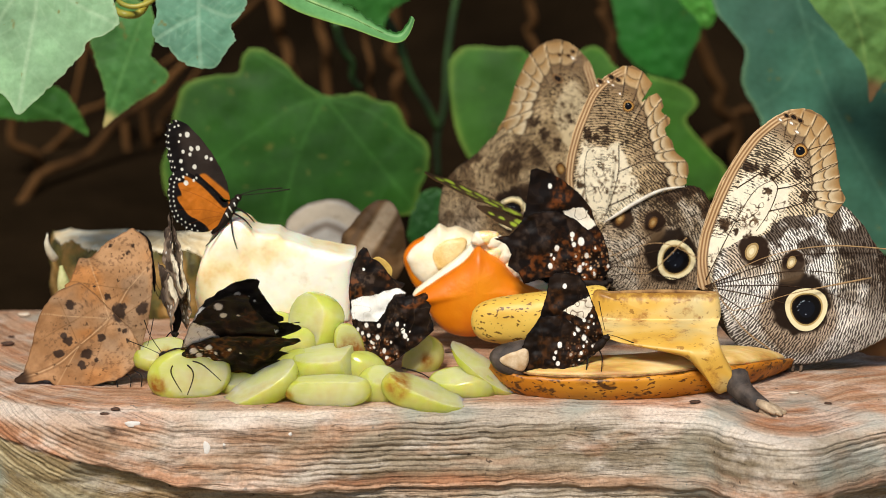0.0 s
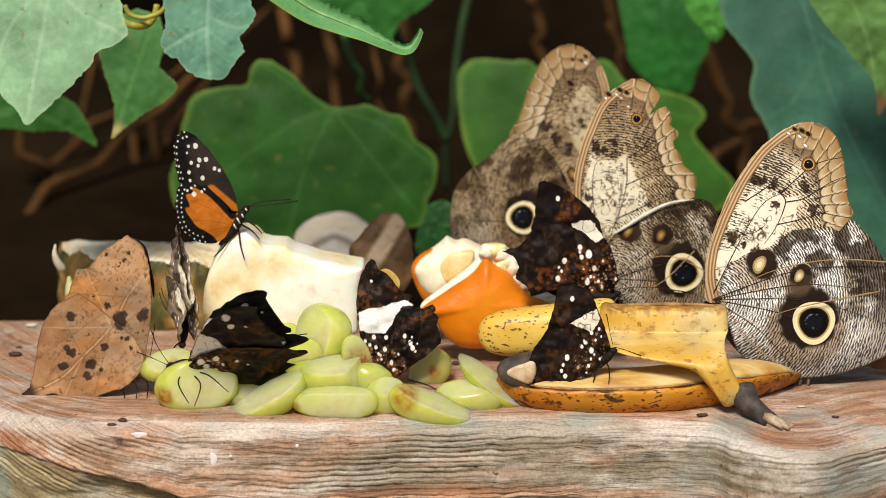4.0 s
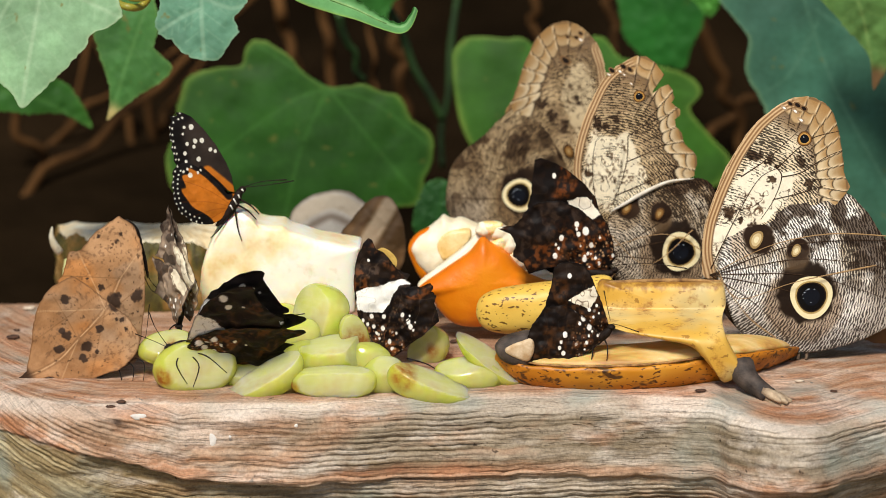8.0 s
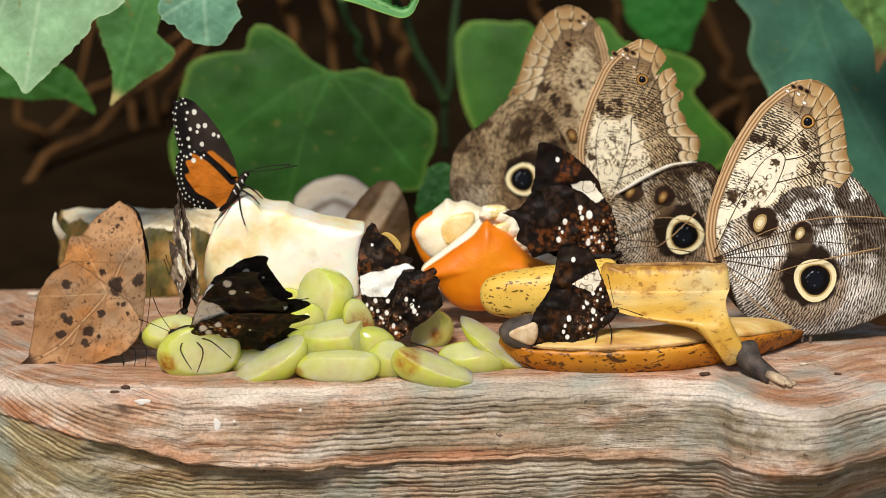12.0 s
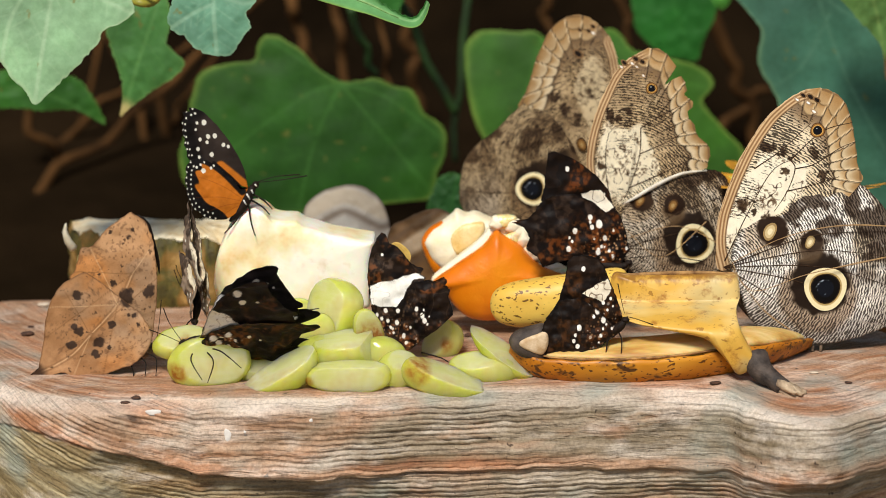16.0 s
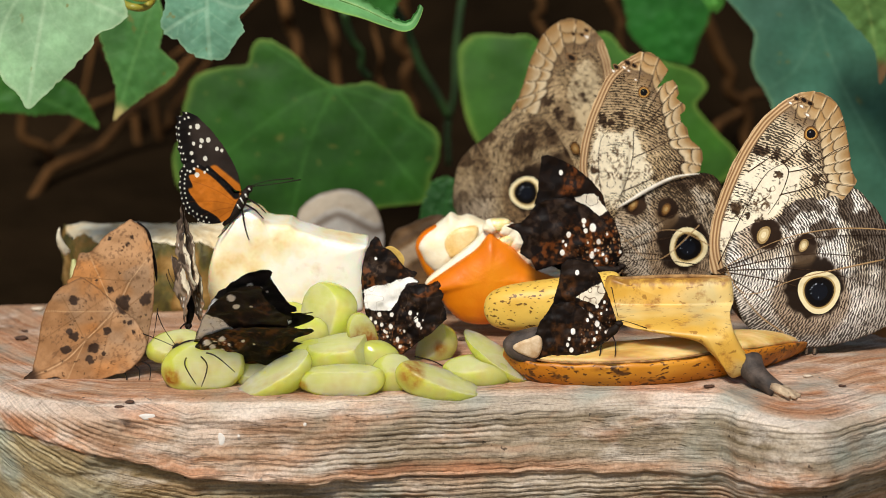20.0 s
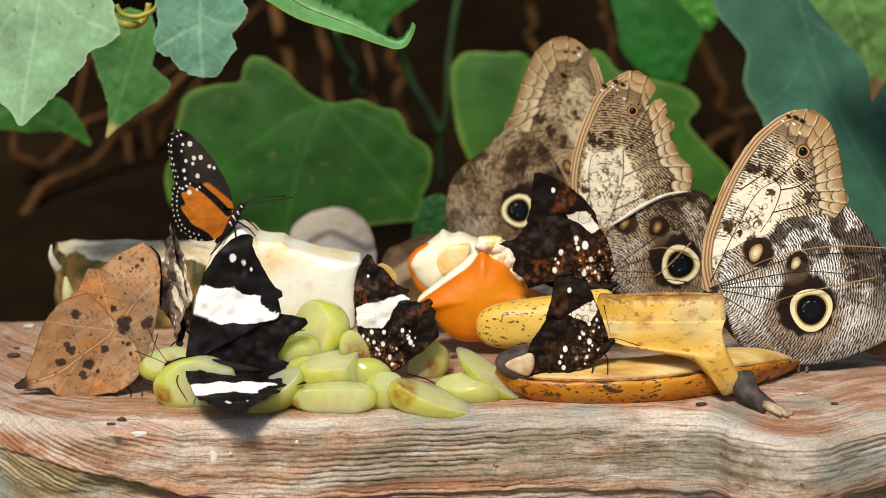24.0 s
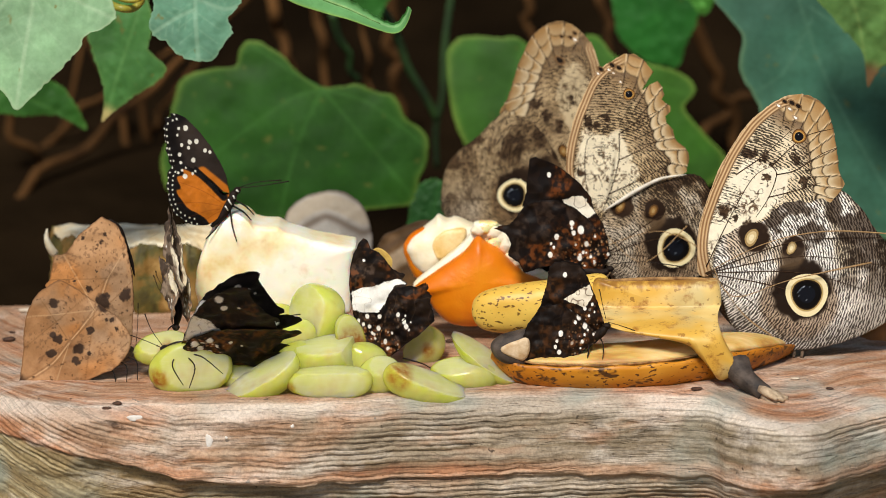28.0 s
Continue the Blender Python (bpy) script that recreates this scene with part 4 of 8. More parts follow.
    tube("bract", [q - off for q in p], [1.7, 1.5, 1.0, 0.3], plain("pale_bract", "cfc3a4", "efe6cf", 200, 0.6), ob, 8, smoothing=10, label="pale pointed bract")
    p = [np.array(q) * 1000 for q in ((-0.1434, 0.0800, 0.0166), (-0.1443, 0.0780, 0.0219), (-0.1451, 0.0790, 0.0278))]
    tube("bract", [q - off for q in p], [3.2, 2.4, 0.6], plain("green_bract", "8f9a4a", "d0c890", 200, 0.6), ob, 8, smoothing=10)
    # long pale wedge in front
    ob = thing("pineapple_wedge", pose(*(-0.0616, 0.0500, 0.0277)), "juicy pale pineapple wedge standing on its rind", "pineapple")
    out = [(-30.3, -4.5), (-29.5, 3.1), (-27.8, 9.0), (-25.6, 13.7), (-23.2, 18.0), (-20.2, 22.0), (-17.0, 24.1), (-13.6, 24.5), (-10.7, 23.0), (-8.5, 20.4), (-5.2, 19.5), (0.7, 19.2), (3.8, 17.0), (7.9, 15.9), (14.1, 13.7), (19.4, 12.8), (23.5, 11.9), (29.4, 11.0), (27.6, 2.4), (27.6, -6.2), (27.3, -13.7), (18.8, -17.3), (6.1, -20.0), (-12.9, -21.9), (-27.5, -17.4)]
    lump("flesh", out, [(0.0, 2.1)][0], 7, 20, fm, ob, 44, 200, power=7, bumps=0.5, seed=8, crisp=True)
    out = [(14.6, -13.3), (23.0, -8.6), (28.9, -2.6), (29.8, 6.4), (31.5, 6.4), (31.4, -4.3), (27.6, -12.9), (20.8, -18.1), (-2.3, -19.4), (-23.3, -17.2), (-29.5, -8.6), (-29.0, -2.1), (-24.9, -8.6), (-12.8, -14.0)]
    lump("rind", out, [(-0.2, -15.5)][0], 6, 18, plain("yellow_rind", "a87a28", "dcb048", 70, 0.5, 0.5, 0.001), ob, 12, 90, power=3, bumps=1.0, seed=9)


pineapple()


def oranges():
    n = Nodes("orange_peel")
    v = n.coords()
    col = n.ramp(n.noise(v, 40, 3), [(0.3, "cc6004"), (0.55, "e07c0a"), (0.8, "ee9a1c")])
    n.bump(n.noise(v, 900, 2), 0.22, 0.0005)
    peel = n.done(col, 0.42, Specular_IOR_Level=0.35)
    n = Nodes("orange_pulp")
    v = n.coords()
    col = n.ramp(n.noise(v, 110, 4, 0.6, 0.8), [(0.3, "f4bc5c"), (0.5, "fbdc94"), (0.7, "fff4d8")])
    n.bump(n.noise(v, 260, 4), 0.6, 0.0016)
    pulp = n.done(col, 0.28, Subsurface_Weight=0.4, Subsurface_Scale=0.006)
    ripe_pulp = plain("orange_pulp_centre", "eabc68", "fae0a8", 160, 0.3, 0.6, 0.001)
    pith = plain("orange_pith", "fae6b8", "fff8e4", 150, 0.6, 0.4, 0.0006)
    ob = thing("orange_wedge", pose(*(0.0118, 0.0600, 0.0233)), "wedge of orange lying with its peel to the board edge", "orange")
    lump("peel", [(-23.0, -3.9), (-14.5, 2.8), (-4.2, 10.0), (0.9, 15.8), (4.2, 14.0), (9.9, 10.5), (14.1, 5.7), (18.3, 2.2), (27.8, -2.7), (22.5, -8.1), (15.1, -13.4), (6.6, -17.2), (-1.9, -18.5), (-9.4, -17.1), (-14.6, -12.7), (-18.4, -7.0)], (1.4, -0.2), 8, 8, peel, ob, 34, 150, power=2.3, bumps=0.4, seed=2)
    rind = lump("pith", [(-23.2, -3.9), (-14.4, 3.8), (-4.9, 11.5), (0.9, 18.4), (3.0, 18.8), (6.8, 13.8), (11.4, 10.5), (15.6, 6.6), (19.4, 3.0), (28.2, -2.0), (17.2, -4.7), (1.4, -2.4), (-12.4, -4.4)], (1.4, 4.1), 2, 12, pith, ob, 16, 130, power=3, bumps=0.6, seed=3)
    rind.location = (0, 0.004, 0.0002)
    for k, (x, z, w, h) in enumerate((x, z, 1.3 * w, 1.3 * h) for x, z, w, h in [(4.3, 18.8, 3.4, 2.4), (7.4, 17.4, 2.8, 2.6), (9.9, 15.3, 2.6, 3.0), (11.4, 12.6, 2.2, 2.6), (8.5, 13.1, 3.0, 2.2), (14.1, 7.9, 2.2, 2.4), (15.8, 5.7, 2.0, 2.0), (20.4, 0.9, 4.2, 1.8), (24.0, -0.5, 4.4, 2.0), (1.7, 18.4, 2.4, 1.8)]):
        bead = lump("pulp", [(x + w * math.cos(a) * (1 + 0.2 * math.sin(3 * a + k)), z + h * math.sin(a) * (1 + 0.2 * math.cos(2 * a + k))) for a in np.linspace(0, 2 * math.pi, 13)[:-1]], (x, z), 2.6, 6, pith if k % 4 else pulp, ob, 10, 44, bumps=0.7, seed=20 + k)
        bead.location = (0, 0.002, 0)
    ob = thing("orange_wedge", pose(*(0.0002, 0.0850, 0.0298)), "wedge of orange with its wet pulp turned up", "orange")
    lump("peel", [(-15.3, -0.1), (-13.5, 3.8), (-9.6, 6.7), (-6.0, 6.6), (-0.7, -5.6), (-4.0, -11.1), (-7.7, -13.9), (-11.1, -11.2), (-14.1, -5.0)], (-8.2, -3.3), 5, 14, peel, ob, 20, 90, bumps=0.5, seed=5)
    lump("pith", [(-14.2, 0.3), (-11.8, 4.3), (-7.5, 7.3), (-3.6, 10.3), (-1.6, 12.1), (2.0, 10.5), (5.5, 11.1), (9.8, 9.3), (12.8, 7.5), (11.9, 4.2), (5.8, -1.2), (-0.7, -6.7), (-6.8, -10.4), (-11.1, -7.2), (-13.2, -3.2)], (-1.7, 1.1), 7.5, 14, pith, ob, 22, 140, power=3.0, bumps=0.12, seed=6)
    lump("pulp", [(-5.2, 1.8), (-2.6, 6.6), (2.6, 8.6), (8.4, 8.4), (8.6, 4.2), (3.4, -1.4), (-2.4, -4.0)], (1.6, 2.4), 7.9, 10, ripe_pulp, ob, 16, 90, power=7, bumps=0.12, seed=7)
    # brown-orange rind at the far end of the board
    ob = thing("orange_rind", pose(*(0.1691, 0.0600, -0.0017)), "dull orange fruit rind lying behind the owl butterfly", "fruit rind")
    lump("rind", [(-19.0, -3.3), (-10.7, 2.2), (-2.3, 7.2), (12.5, 8.7), (23.3, 3.3), (23.6, -5.5), (4.4, -6.6), (-10.5, -5.5)], [(2.1, 0.0)][0], 8, 14, plain("dull_rind", "8a4f1c", "b9752e", 60, 0.5, 0.4, 0.001), ob, 16, 70, bumps=0.8, seed=12)


oranges()


def banana_materials():
    out = []
    for name, stops, spot, blotch in (("ripe_banana_skin", ("a05a0c", "be7614", "d89a30"), 0.9, 0.85), ("speckled_banana_skin", ("d6a63e", "e6c05a", "f2d684"), 0.85, 0.1)):
        n = Nodes(name)
        v = n.coords((0.55, 1, 1))
        col = n.ramp(n.noise(v, 35, 3), list(zip((0.3, 0.52, 0.75), stops)))
        col = n.mix(col, "7a4010", n.maths("MULTIPLY", n.ramp(n.noise(v, 120, 4, 0.6), [(0.5, 0.0), (0.6, 1.0)]), blotch * 0.7))
        spots = n.noise(v, 900, 1, 0.4, 0.2)
        col = n.mix(col, "4a2408", n.maths("MULTIPLY", n.ramp(spots, [(0.63, 0.0), (0.67, 1.0)]), spot))
        col = n.mix(col, "2c170c", n.maths("MULTIPLY", n.ramp(n.noise(v, 150, 3, 0.65), [(0.575, 0.0), (0.62, 1.0)]), blotch))
        n.bump(n.noise(v, 200, 3), 0.25, 0.0006)
        out.append(n.done(col, 0.45, Specular_IOR_Level=0.35))
    n = Nodes("clean_banana_skin")
    v = n.coords((1, 1, 1))
    col = n.ramp(n.noise(v, 34, 3), [(0.3, "c48c2e"), (0.52, "d6a848"), (0.72, "e6ca84")])
    col = n.mix(col, "b4b08c", n.maths("MULTIPLY", n.ramp(n.noise(v, 45, 2), [(0.56, 0.0), (0.7, 1.0)]), 0.5))
    col = n.mix(col, "8a4c14", n.maths("MULTIPLY", n.ramp(n.noise(v, 95, 5, 0.7), [(0.58, 0.0), (0.68, 1.0)]), 0.7))
    z = n.t.nodes.new("ShaderNodeSeparateXYZ")
    n.link(n.coords((1, 1, 1)), z.inputs[0])
    lip = n.ramp(n.maths("ADD", n.maths("MULTIPLY", z.outputs[2], 60.0), n.maths("MULTIPLY", n.noise(n.coords((1, 1, 0.35)), 330, 3, 0.6), 0.5)), [(0.78, 0.0), (0.90, 1.0)])
    col = n.mix(col, "7a4a1e", n.maths("MULTIPLY", lip, 0.75))
    col = n.mix(col, "6a3810", n.maths("MULTIPLY", n.ramp(n.noise(n.coords((0.6, 1, 1)), 520, 2), [(0.64, 0.0), (0.67, 1.0)]), 0.55))
    n.bump(n.noise(v, 200, 3), 0.25, 0.0005)
    clean = n.done(col, 0.42, Specular_IOR_Level=0.35)
    n = Nodes("banana_flesh")
    v = n.coords((0.25, 1, 1))
    col = n.ramp(n.noise(v, 110, 4, 0.6), [(0.3, "a0682a"), (0.48, "cba458"), (0.7, "e8cf98")])
    n.bump(n.noise(v, 260, 4), 0.5, 0.0008)
    inner = n.done(col, 0.5, Subsurface_Weight=0.3, Subsurface_Scale=0.004)
    dark = plain("blackened_banana_end", "221a15", "5a4c42", 200, 0.7, 0.8, 0.0008)
    fray = plain("frayed_dry_stem", "9a7c60", "e0c8a6", 400, 0.85, 0.9, 0.001)
    return out[0], out[1], clean, inner, dark, fray


RIPE, SPECKLED, CLEAN, INNER, BLACKENED, FRAYED = banana_materials()


DRY_EDGE = plain("dry_banana_edge", "5a3418", "c89a5c", 260, 0.8, 0.8, 0.0008)


def trough(name, path, radii, span, mat, parent, thick=2.2, cols=24, steps=70, squash=1.0, ragged=0.0, label=""):
    """A curved strip of skin: part of a tube along a path (mm); span: start and end angle, 0 faces -y, 90 is up."""
    p = spline([(*q, r) for q, r in zip(path, np.interp(np.linspace(0, 1, len(path)), np.linspace(0, 1, len(radii)), radii))], steps, closed=False)
    verts, faces = [], []
    for lay in (0, 1):
        for i in range(steps):
            d = p[min(i + 1, steps - 1), :3] - p[max(i - 1, 0), :3]
            d /= np.linalg.norm(d)
            side = np.cross(d, (0, 0, 1.0))
            side /= np.linalg.norm(side)
            up = np.cross(side, d)
            if side[1] > 0:
                side = -side
            for k in range(cols):
                a = radians(span[0] + (span[1] - span[0]) * k / (cols - 1) + ragged * math.sin(i * 0.9 + k) * (k in (0, cols - 1)))
                r = max(p[i, 3] - lay * thick, 0.2)
                verts.append(p[i, :3] + r * (side * math.cos(a) * squash + up * math.sin(a)))
    n = steps * cols
    for i in range(steps - 1):
        for k in range(cols - 1):
            q = i * cols + k
            faces.append((q, q + 1, q + cols + 1, q + cols))
            faces.append((n + q, n + q + cols, n + q + cols + 1, n + q + 1))
        for k in (0, cols - 1):
            q = i * cols + k
            faces.append((q, q + cols, n + q + cols, n + q))
    for i in (0, steps - 1):
        for k in range(cols - 1):
            q = i * cols + k
            faces.append((q, n + q, n + q + 1, q + 1))
    ob = mesh_object(name, np.array(verts) / 1000, faces, mat, parent, label)
    bm = bmesh.new()
    bm.from_mesh(ob.data)
    bmesh.ops.recalc_face_normals(bm, faces=bm.faces)
    bm.to_mesh(ob.data)
    bm.free()
    return ob


def bananas():
    o = (0.0698, 0.0000, 0.0079)
    rel = lambda *ps: [tuple((np.array(p) - np.array(o)) * 1000) for p in ps]
    ob = thing("banana_half", pose(*o), "spotted ripe banana half lying open in its skin", "banana")
    path = rel((0.0178, 0.0020, 0.0103), (0.0294, 0.0000, 0.0075), (0.0515, -0.0020, 0.0074), (0.0738, 0.0000, 0.0079), (0.0966, 0.0080, 0.0088), (0.1141, 0.0200, 0.0071), (0.1269, 0.0340, 0.0032))
    trough("skin", path, [4.0, 10.0, 12.0, 12.4, 12.0, 9.0, 4.0], (-185, -2), RIPE, ob, 2.0, ragged=1.5)
    path = rel((0.0204, 0.0030, 0.0105), (0.0295, 0.0010, 0.0081), (0.0516, -0.0010, 0.0078), (0.0738, 0.0010, 0.0083), (0.0967, 0.0090, 0.0092), (0.1142, 0.0210, 0.0073), (0.1248, 0.0340, 0.0034))
    tube("flesh", path, [2.0, 8.6, 10.4, 10.8, 10.4, 7.6, 2.0], INNER, ob, 20, smoothing=50, squash=(1, 0.34), label="pale soft banana flesh")
    rim = [tuple(np.array(q) + (0, -r * 0.99, -r * 0.02)) for q, r in zip(path, (1.0, 9.6, 11.6, 12.0, 11.6, 8.6, 2.0))]
    tube("skin_rim", rim, [0.3, 0.45, 0.4, 0.3], DRY_EDGE, ob, 6, smoothing=50, label="browned cut edge of the skin")
    end = lump("end", [(-53.3, 4.1), (-52.3, 6.7), (-49.5, 8.6), (-45.5, 9.8), (-40.5, 10.5), (-39.3, 6.8), (-40.5, -1.5), (-45.5, -1.8), (-50.6, 0.1)], (-45.5, 4.4), 5.0, 6, BLACKENED, ob, 12, 50, power=3, bumps=0.3, seed=31, label="blackened tip of the banana")
    tip = lump("tip_core", [(-49.9, 5.3), (-47.5, 6.9), (-44.1, 8.1), (-40.1, 8.9), (-39.3, 4.7), (-41.5, 0.6), (-46.1, 1.9), (-49.3, 3.6)], (-44.5, 4.8), 6.0, 2, plain("pale_banana_tip", "c09a6c", "ecd6b4", 260, 0.6, 0.6, 0.0006), ob, 8, 40, power=7, bumps=0.5, seed=32, label="pale flesh at the open tip")
    for q in (end, tip):
        q.location = (0, -0.004, 0)
    o = (0.0565, 0.0200, 0.0198)
    ob = thing("banana_skin", pose(*o), "cut banana skin with its stalk, resting on the other half", "banana skin")
    body = lump("outer_skin", [(-46.3, -1.7), (-45.4, 2.9), (-41.8, 5.9), (-34.8, 7.8), (-22.6, 9.4), (-10.3, 10.5), (3.0, 10.9), (3.1, -5.1), (-10.2, -7.2), (-22.5, -8.8), (-34.8, -9.3), (-41.9, -8.0), (-45.0, -5.5)], [(-20.5, 0.4)][0], 8.0, 8, SPECKLED, ob, 24, 110, power=2.4, bumps=0.4, seed=33, label="brown-speckled yellow skin")
    body.location = (0, 0.006, 0)
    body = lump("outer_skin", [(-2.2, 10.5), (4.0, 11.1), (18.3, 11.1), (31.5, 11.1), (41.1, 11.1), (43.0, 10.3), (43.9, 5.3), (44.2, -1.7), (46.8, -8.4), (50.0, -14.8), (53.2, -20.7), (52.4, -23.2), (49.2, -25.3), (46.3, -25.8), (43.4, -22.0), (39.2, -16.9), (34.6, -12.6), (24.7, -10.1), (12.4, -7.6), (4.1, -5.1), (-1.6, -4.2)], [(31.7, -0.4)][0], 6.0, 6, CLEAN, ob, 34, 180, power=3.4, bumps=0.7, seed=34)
    # stalk slid forward along the sight line, shaped to fit the camera's view
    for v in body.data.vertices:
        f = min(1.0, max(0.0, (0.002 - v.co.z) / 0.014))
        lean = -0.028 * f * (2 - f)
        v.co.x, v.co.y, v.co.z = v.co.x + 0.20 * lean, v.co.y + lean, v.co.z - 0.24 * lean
    tube("skin_rim", rel((0.0547, 0.0190, 0.0307), (0.0706, 0.0190, 0.0311), (0.0849, 0.0190, 0.0313), (0.0984, 0.0190, 0.0309)), [0.4, 0.9, 0.8, 0.4], DRY_EDGE, ob, 6, smoothing=24, label="dry brown cut edge")
    path = rel((0.1034, -0.0075, 0.0061), (0.1054, -0.0120, 0.0027), (0.1096, -0.0170, 0.0003), (0.1124, -0.0190, -0.0020))
    tube("stalk_end", path, [5.1, 4.2, 3.2, 3.4], BLACKENED, ob, 12, smoothing=16, label="blackened end of the stalk")
    rng = random.Random(3)
    base, tip = np.array(rel((0.1114, -0.0190, -0.0012))[0]), np.array(rel((0.1179, -0.0240, -0.0040))[0])
    for i in range(14):
        w = np.array([rng.uniform(-2.4, 2.4), rng.uniform(-2, 2), rng.uniform(-2.0, 2.2)])
        tube("fibre", [base + w * 0.6, (base + tip) / 2 + w, tip + w * 1.1 + np.array([rng.uniform(-3, 1.5), 0, 0])], [1.6, 1.5, 0.7], FRAYED, ob, 6)


bananas()


def crumbs():
    mat = plain("dark_crumb", "2a1a12", "5a3c2a", 400, 0.85, 0.6, 0.0004)
    pale = plain("pale_crumb", "b39a80", "e2d2bc", 300, 0.8, 0.5, 0.0004)
    rng = random.Random(9)
    for p, r, m in (((-0.1647, 0.0682, 0.0000), 1.9, mat), ((0.0023, 0.0557, 0.0000), 1.5, mat), ((-0.1650, 0.1169, 0.0000), 2.0, pale), ((-0.1648, 0.0791, 0.0000), 1.0, mat), ((-0.1147, -0.0220, 0.0000), 1.3, mat), ((-0.1171, -0.0365, 0.0000), 1.2, mat), ((-0.1228, 0.1130, 0.0000), 1.6, pale), ((0.1364, -0.0095, 0.0000), 1.0, mat), ((0.1252, -0.0015, 0.0000), 1.2, pale), ((0.0890, -0.0134, 0.0000), 1.4, mat), ((-0.0168, -0.0134, 0.0000), 1.0, mat)):
        out = [(r * 1.4 * math.cos(a) * rng.uniform(0.8, 1.2), r * 0.42 * math.sin(a) * rng.uniform(0.6, 1.4)) for a in np.linspace(0, 2 * math.pi, 9)[:-1]]
        ob = lump("crumb", out, (0, 0), r, r, m, None, 5, 14, bumps=0.2)
        hit = BOARD.ray_cast(Vector((p[0], p[1], 0.05)), Vector((0, 0, -1)))[0]
        ob.matrix_world = pose(p[0], p[1], (hit[2] if hit else 0.0) + r * 0.0004)
        tagged(ob, "small dry crumb lying on the board", "crumb", "crumbs on the board")


crumbs()


# ---- butterflies ----
VEIN = plain("brown_wing_vein", "2a1c12", "4a3524", 900, 0.7, 0.2, 0.0001, Specular_IOR_Level=0.1)


def within(poly, X, Z):
    r = np.zeros(X.shape, bool)
    j = len(poly) - 1
    for i in range(len(poly)):
        (xi, zi), (xj, zj) = poly[i], poly[j]
        r ^= ((zi > Z) != (zj > Z)) & (X < (xj - xi) * (Z - zi) / (zj - zi + 1e-9) + xi)
        j = i
    return r


def legs_and_feelers(ob, feet, feelers, mat=INSECT, r=0.24):
    for line in feet:
        tube("leg", line, [r * 1.3, r, r * 0.6], mat, ob, 6, smoothing=12)
    for line in feelers:
        f = tube("antenna", line, [r * 0.55, r * 0.5, r * 0.5, r * 1.1, r * 0.9], mat, ob, 6, smoothing=16)


def far_side(part, parent, gap=0.0012, swing=3.0):
    """The wing of the other side: the same blade mirrored, a little apart."""
    for o in (part,):
        q = o.copy()
        scene.collection.objects.link(q)
        q.parent = parent
        q.matrix_basis = Matrix.Translation((0, gap, 0)) @ Matrix.Rotation(radians(swing), 4, "X") @ Matrix.Diagonal((0.97, -1, 0.975, 1))
    return q


def veins(X, Z, base, ends, width=0.22):
    v = np.zeros_like(X)
    for e in ends:
        mid = ((base[0] + e[0]) / 2 + 0.06 * (e[1] - base[1]), (base[1] + e[1]) / 2 - 0.06 * (e[0] - base[0]))
        v = np.maximum(v, 1 - smooth(width * 0.4, width * 1.6, near(X, Z, [base, mid, e])))
    return v


def dots(pts, rs):
    return [(*p, r) for p, r in zip(pts, rs)]


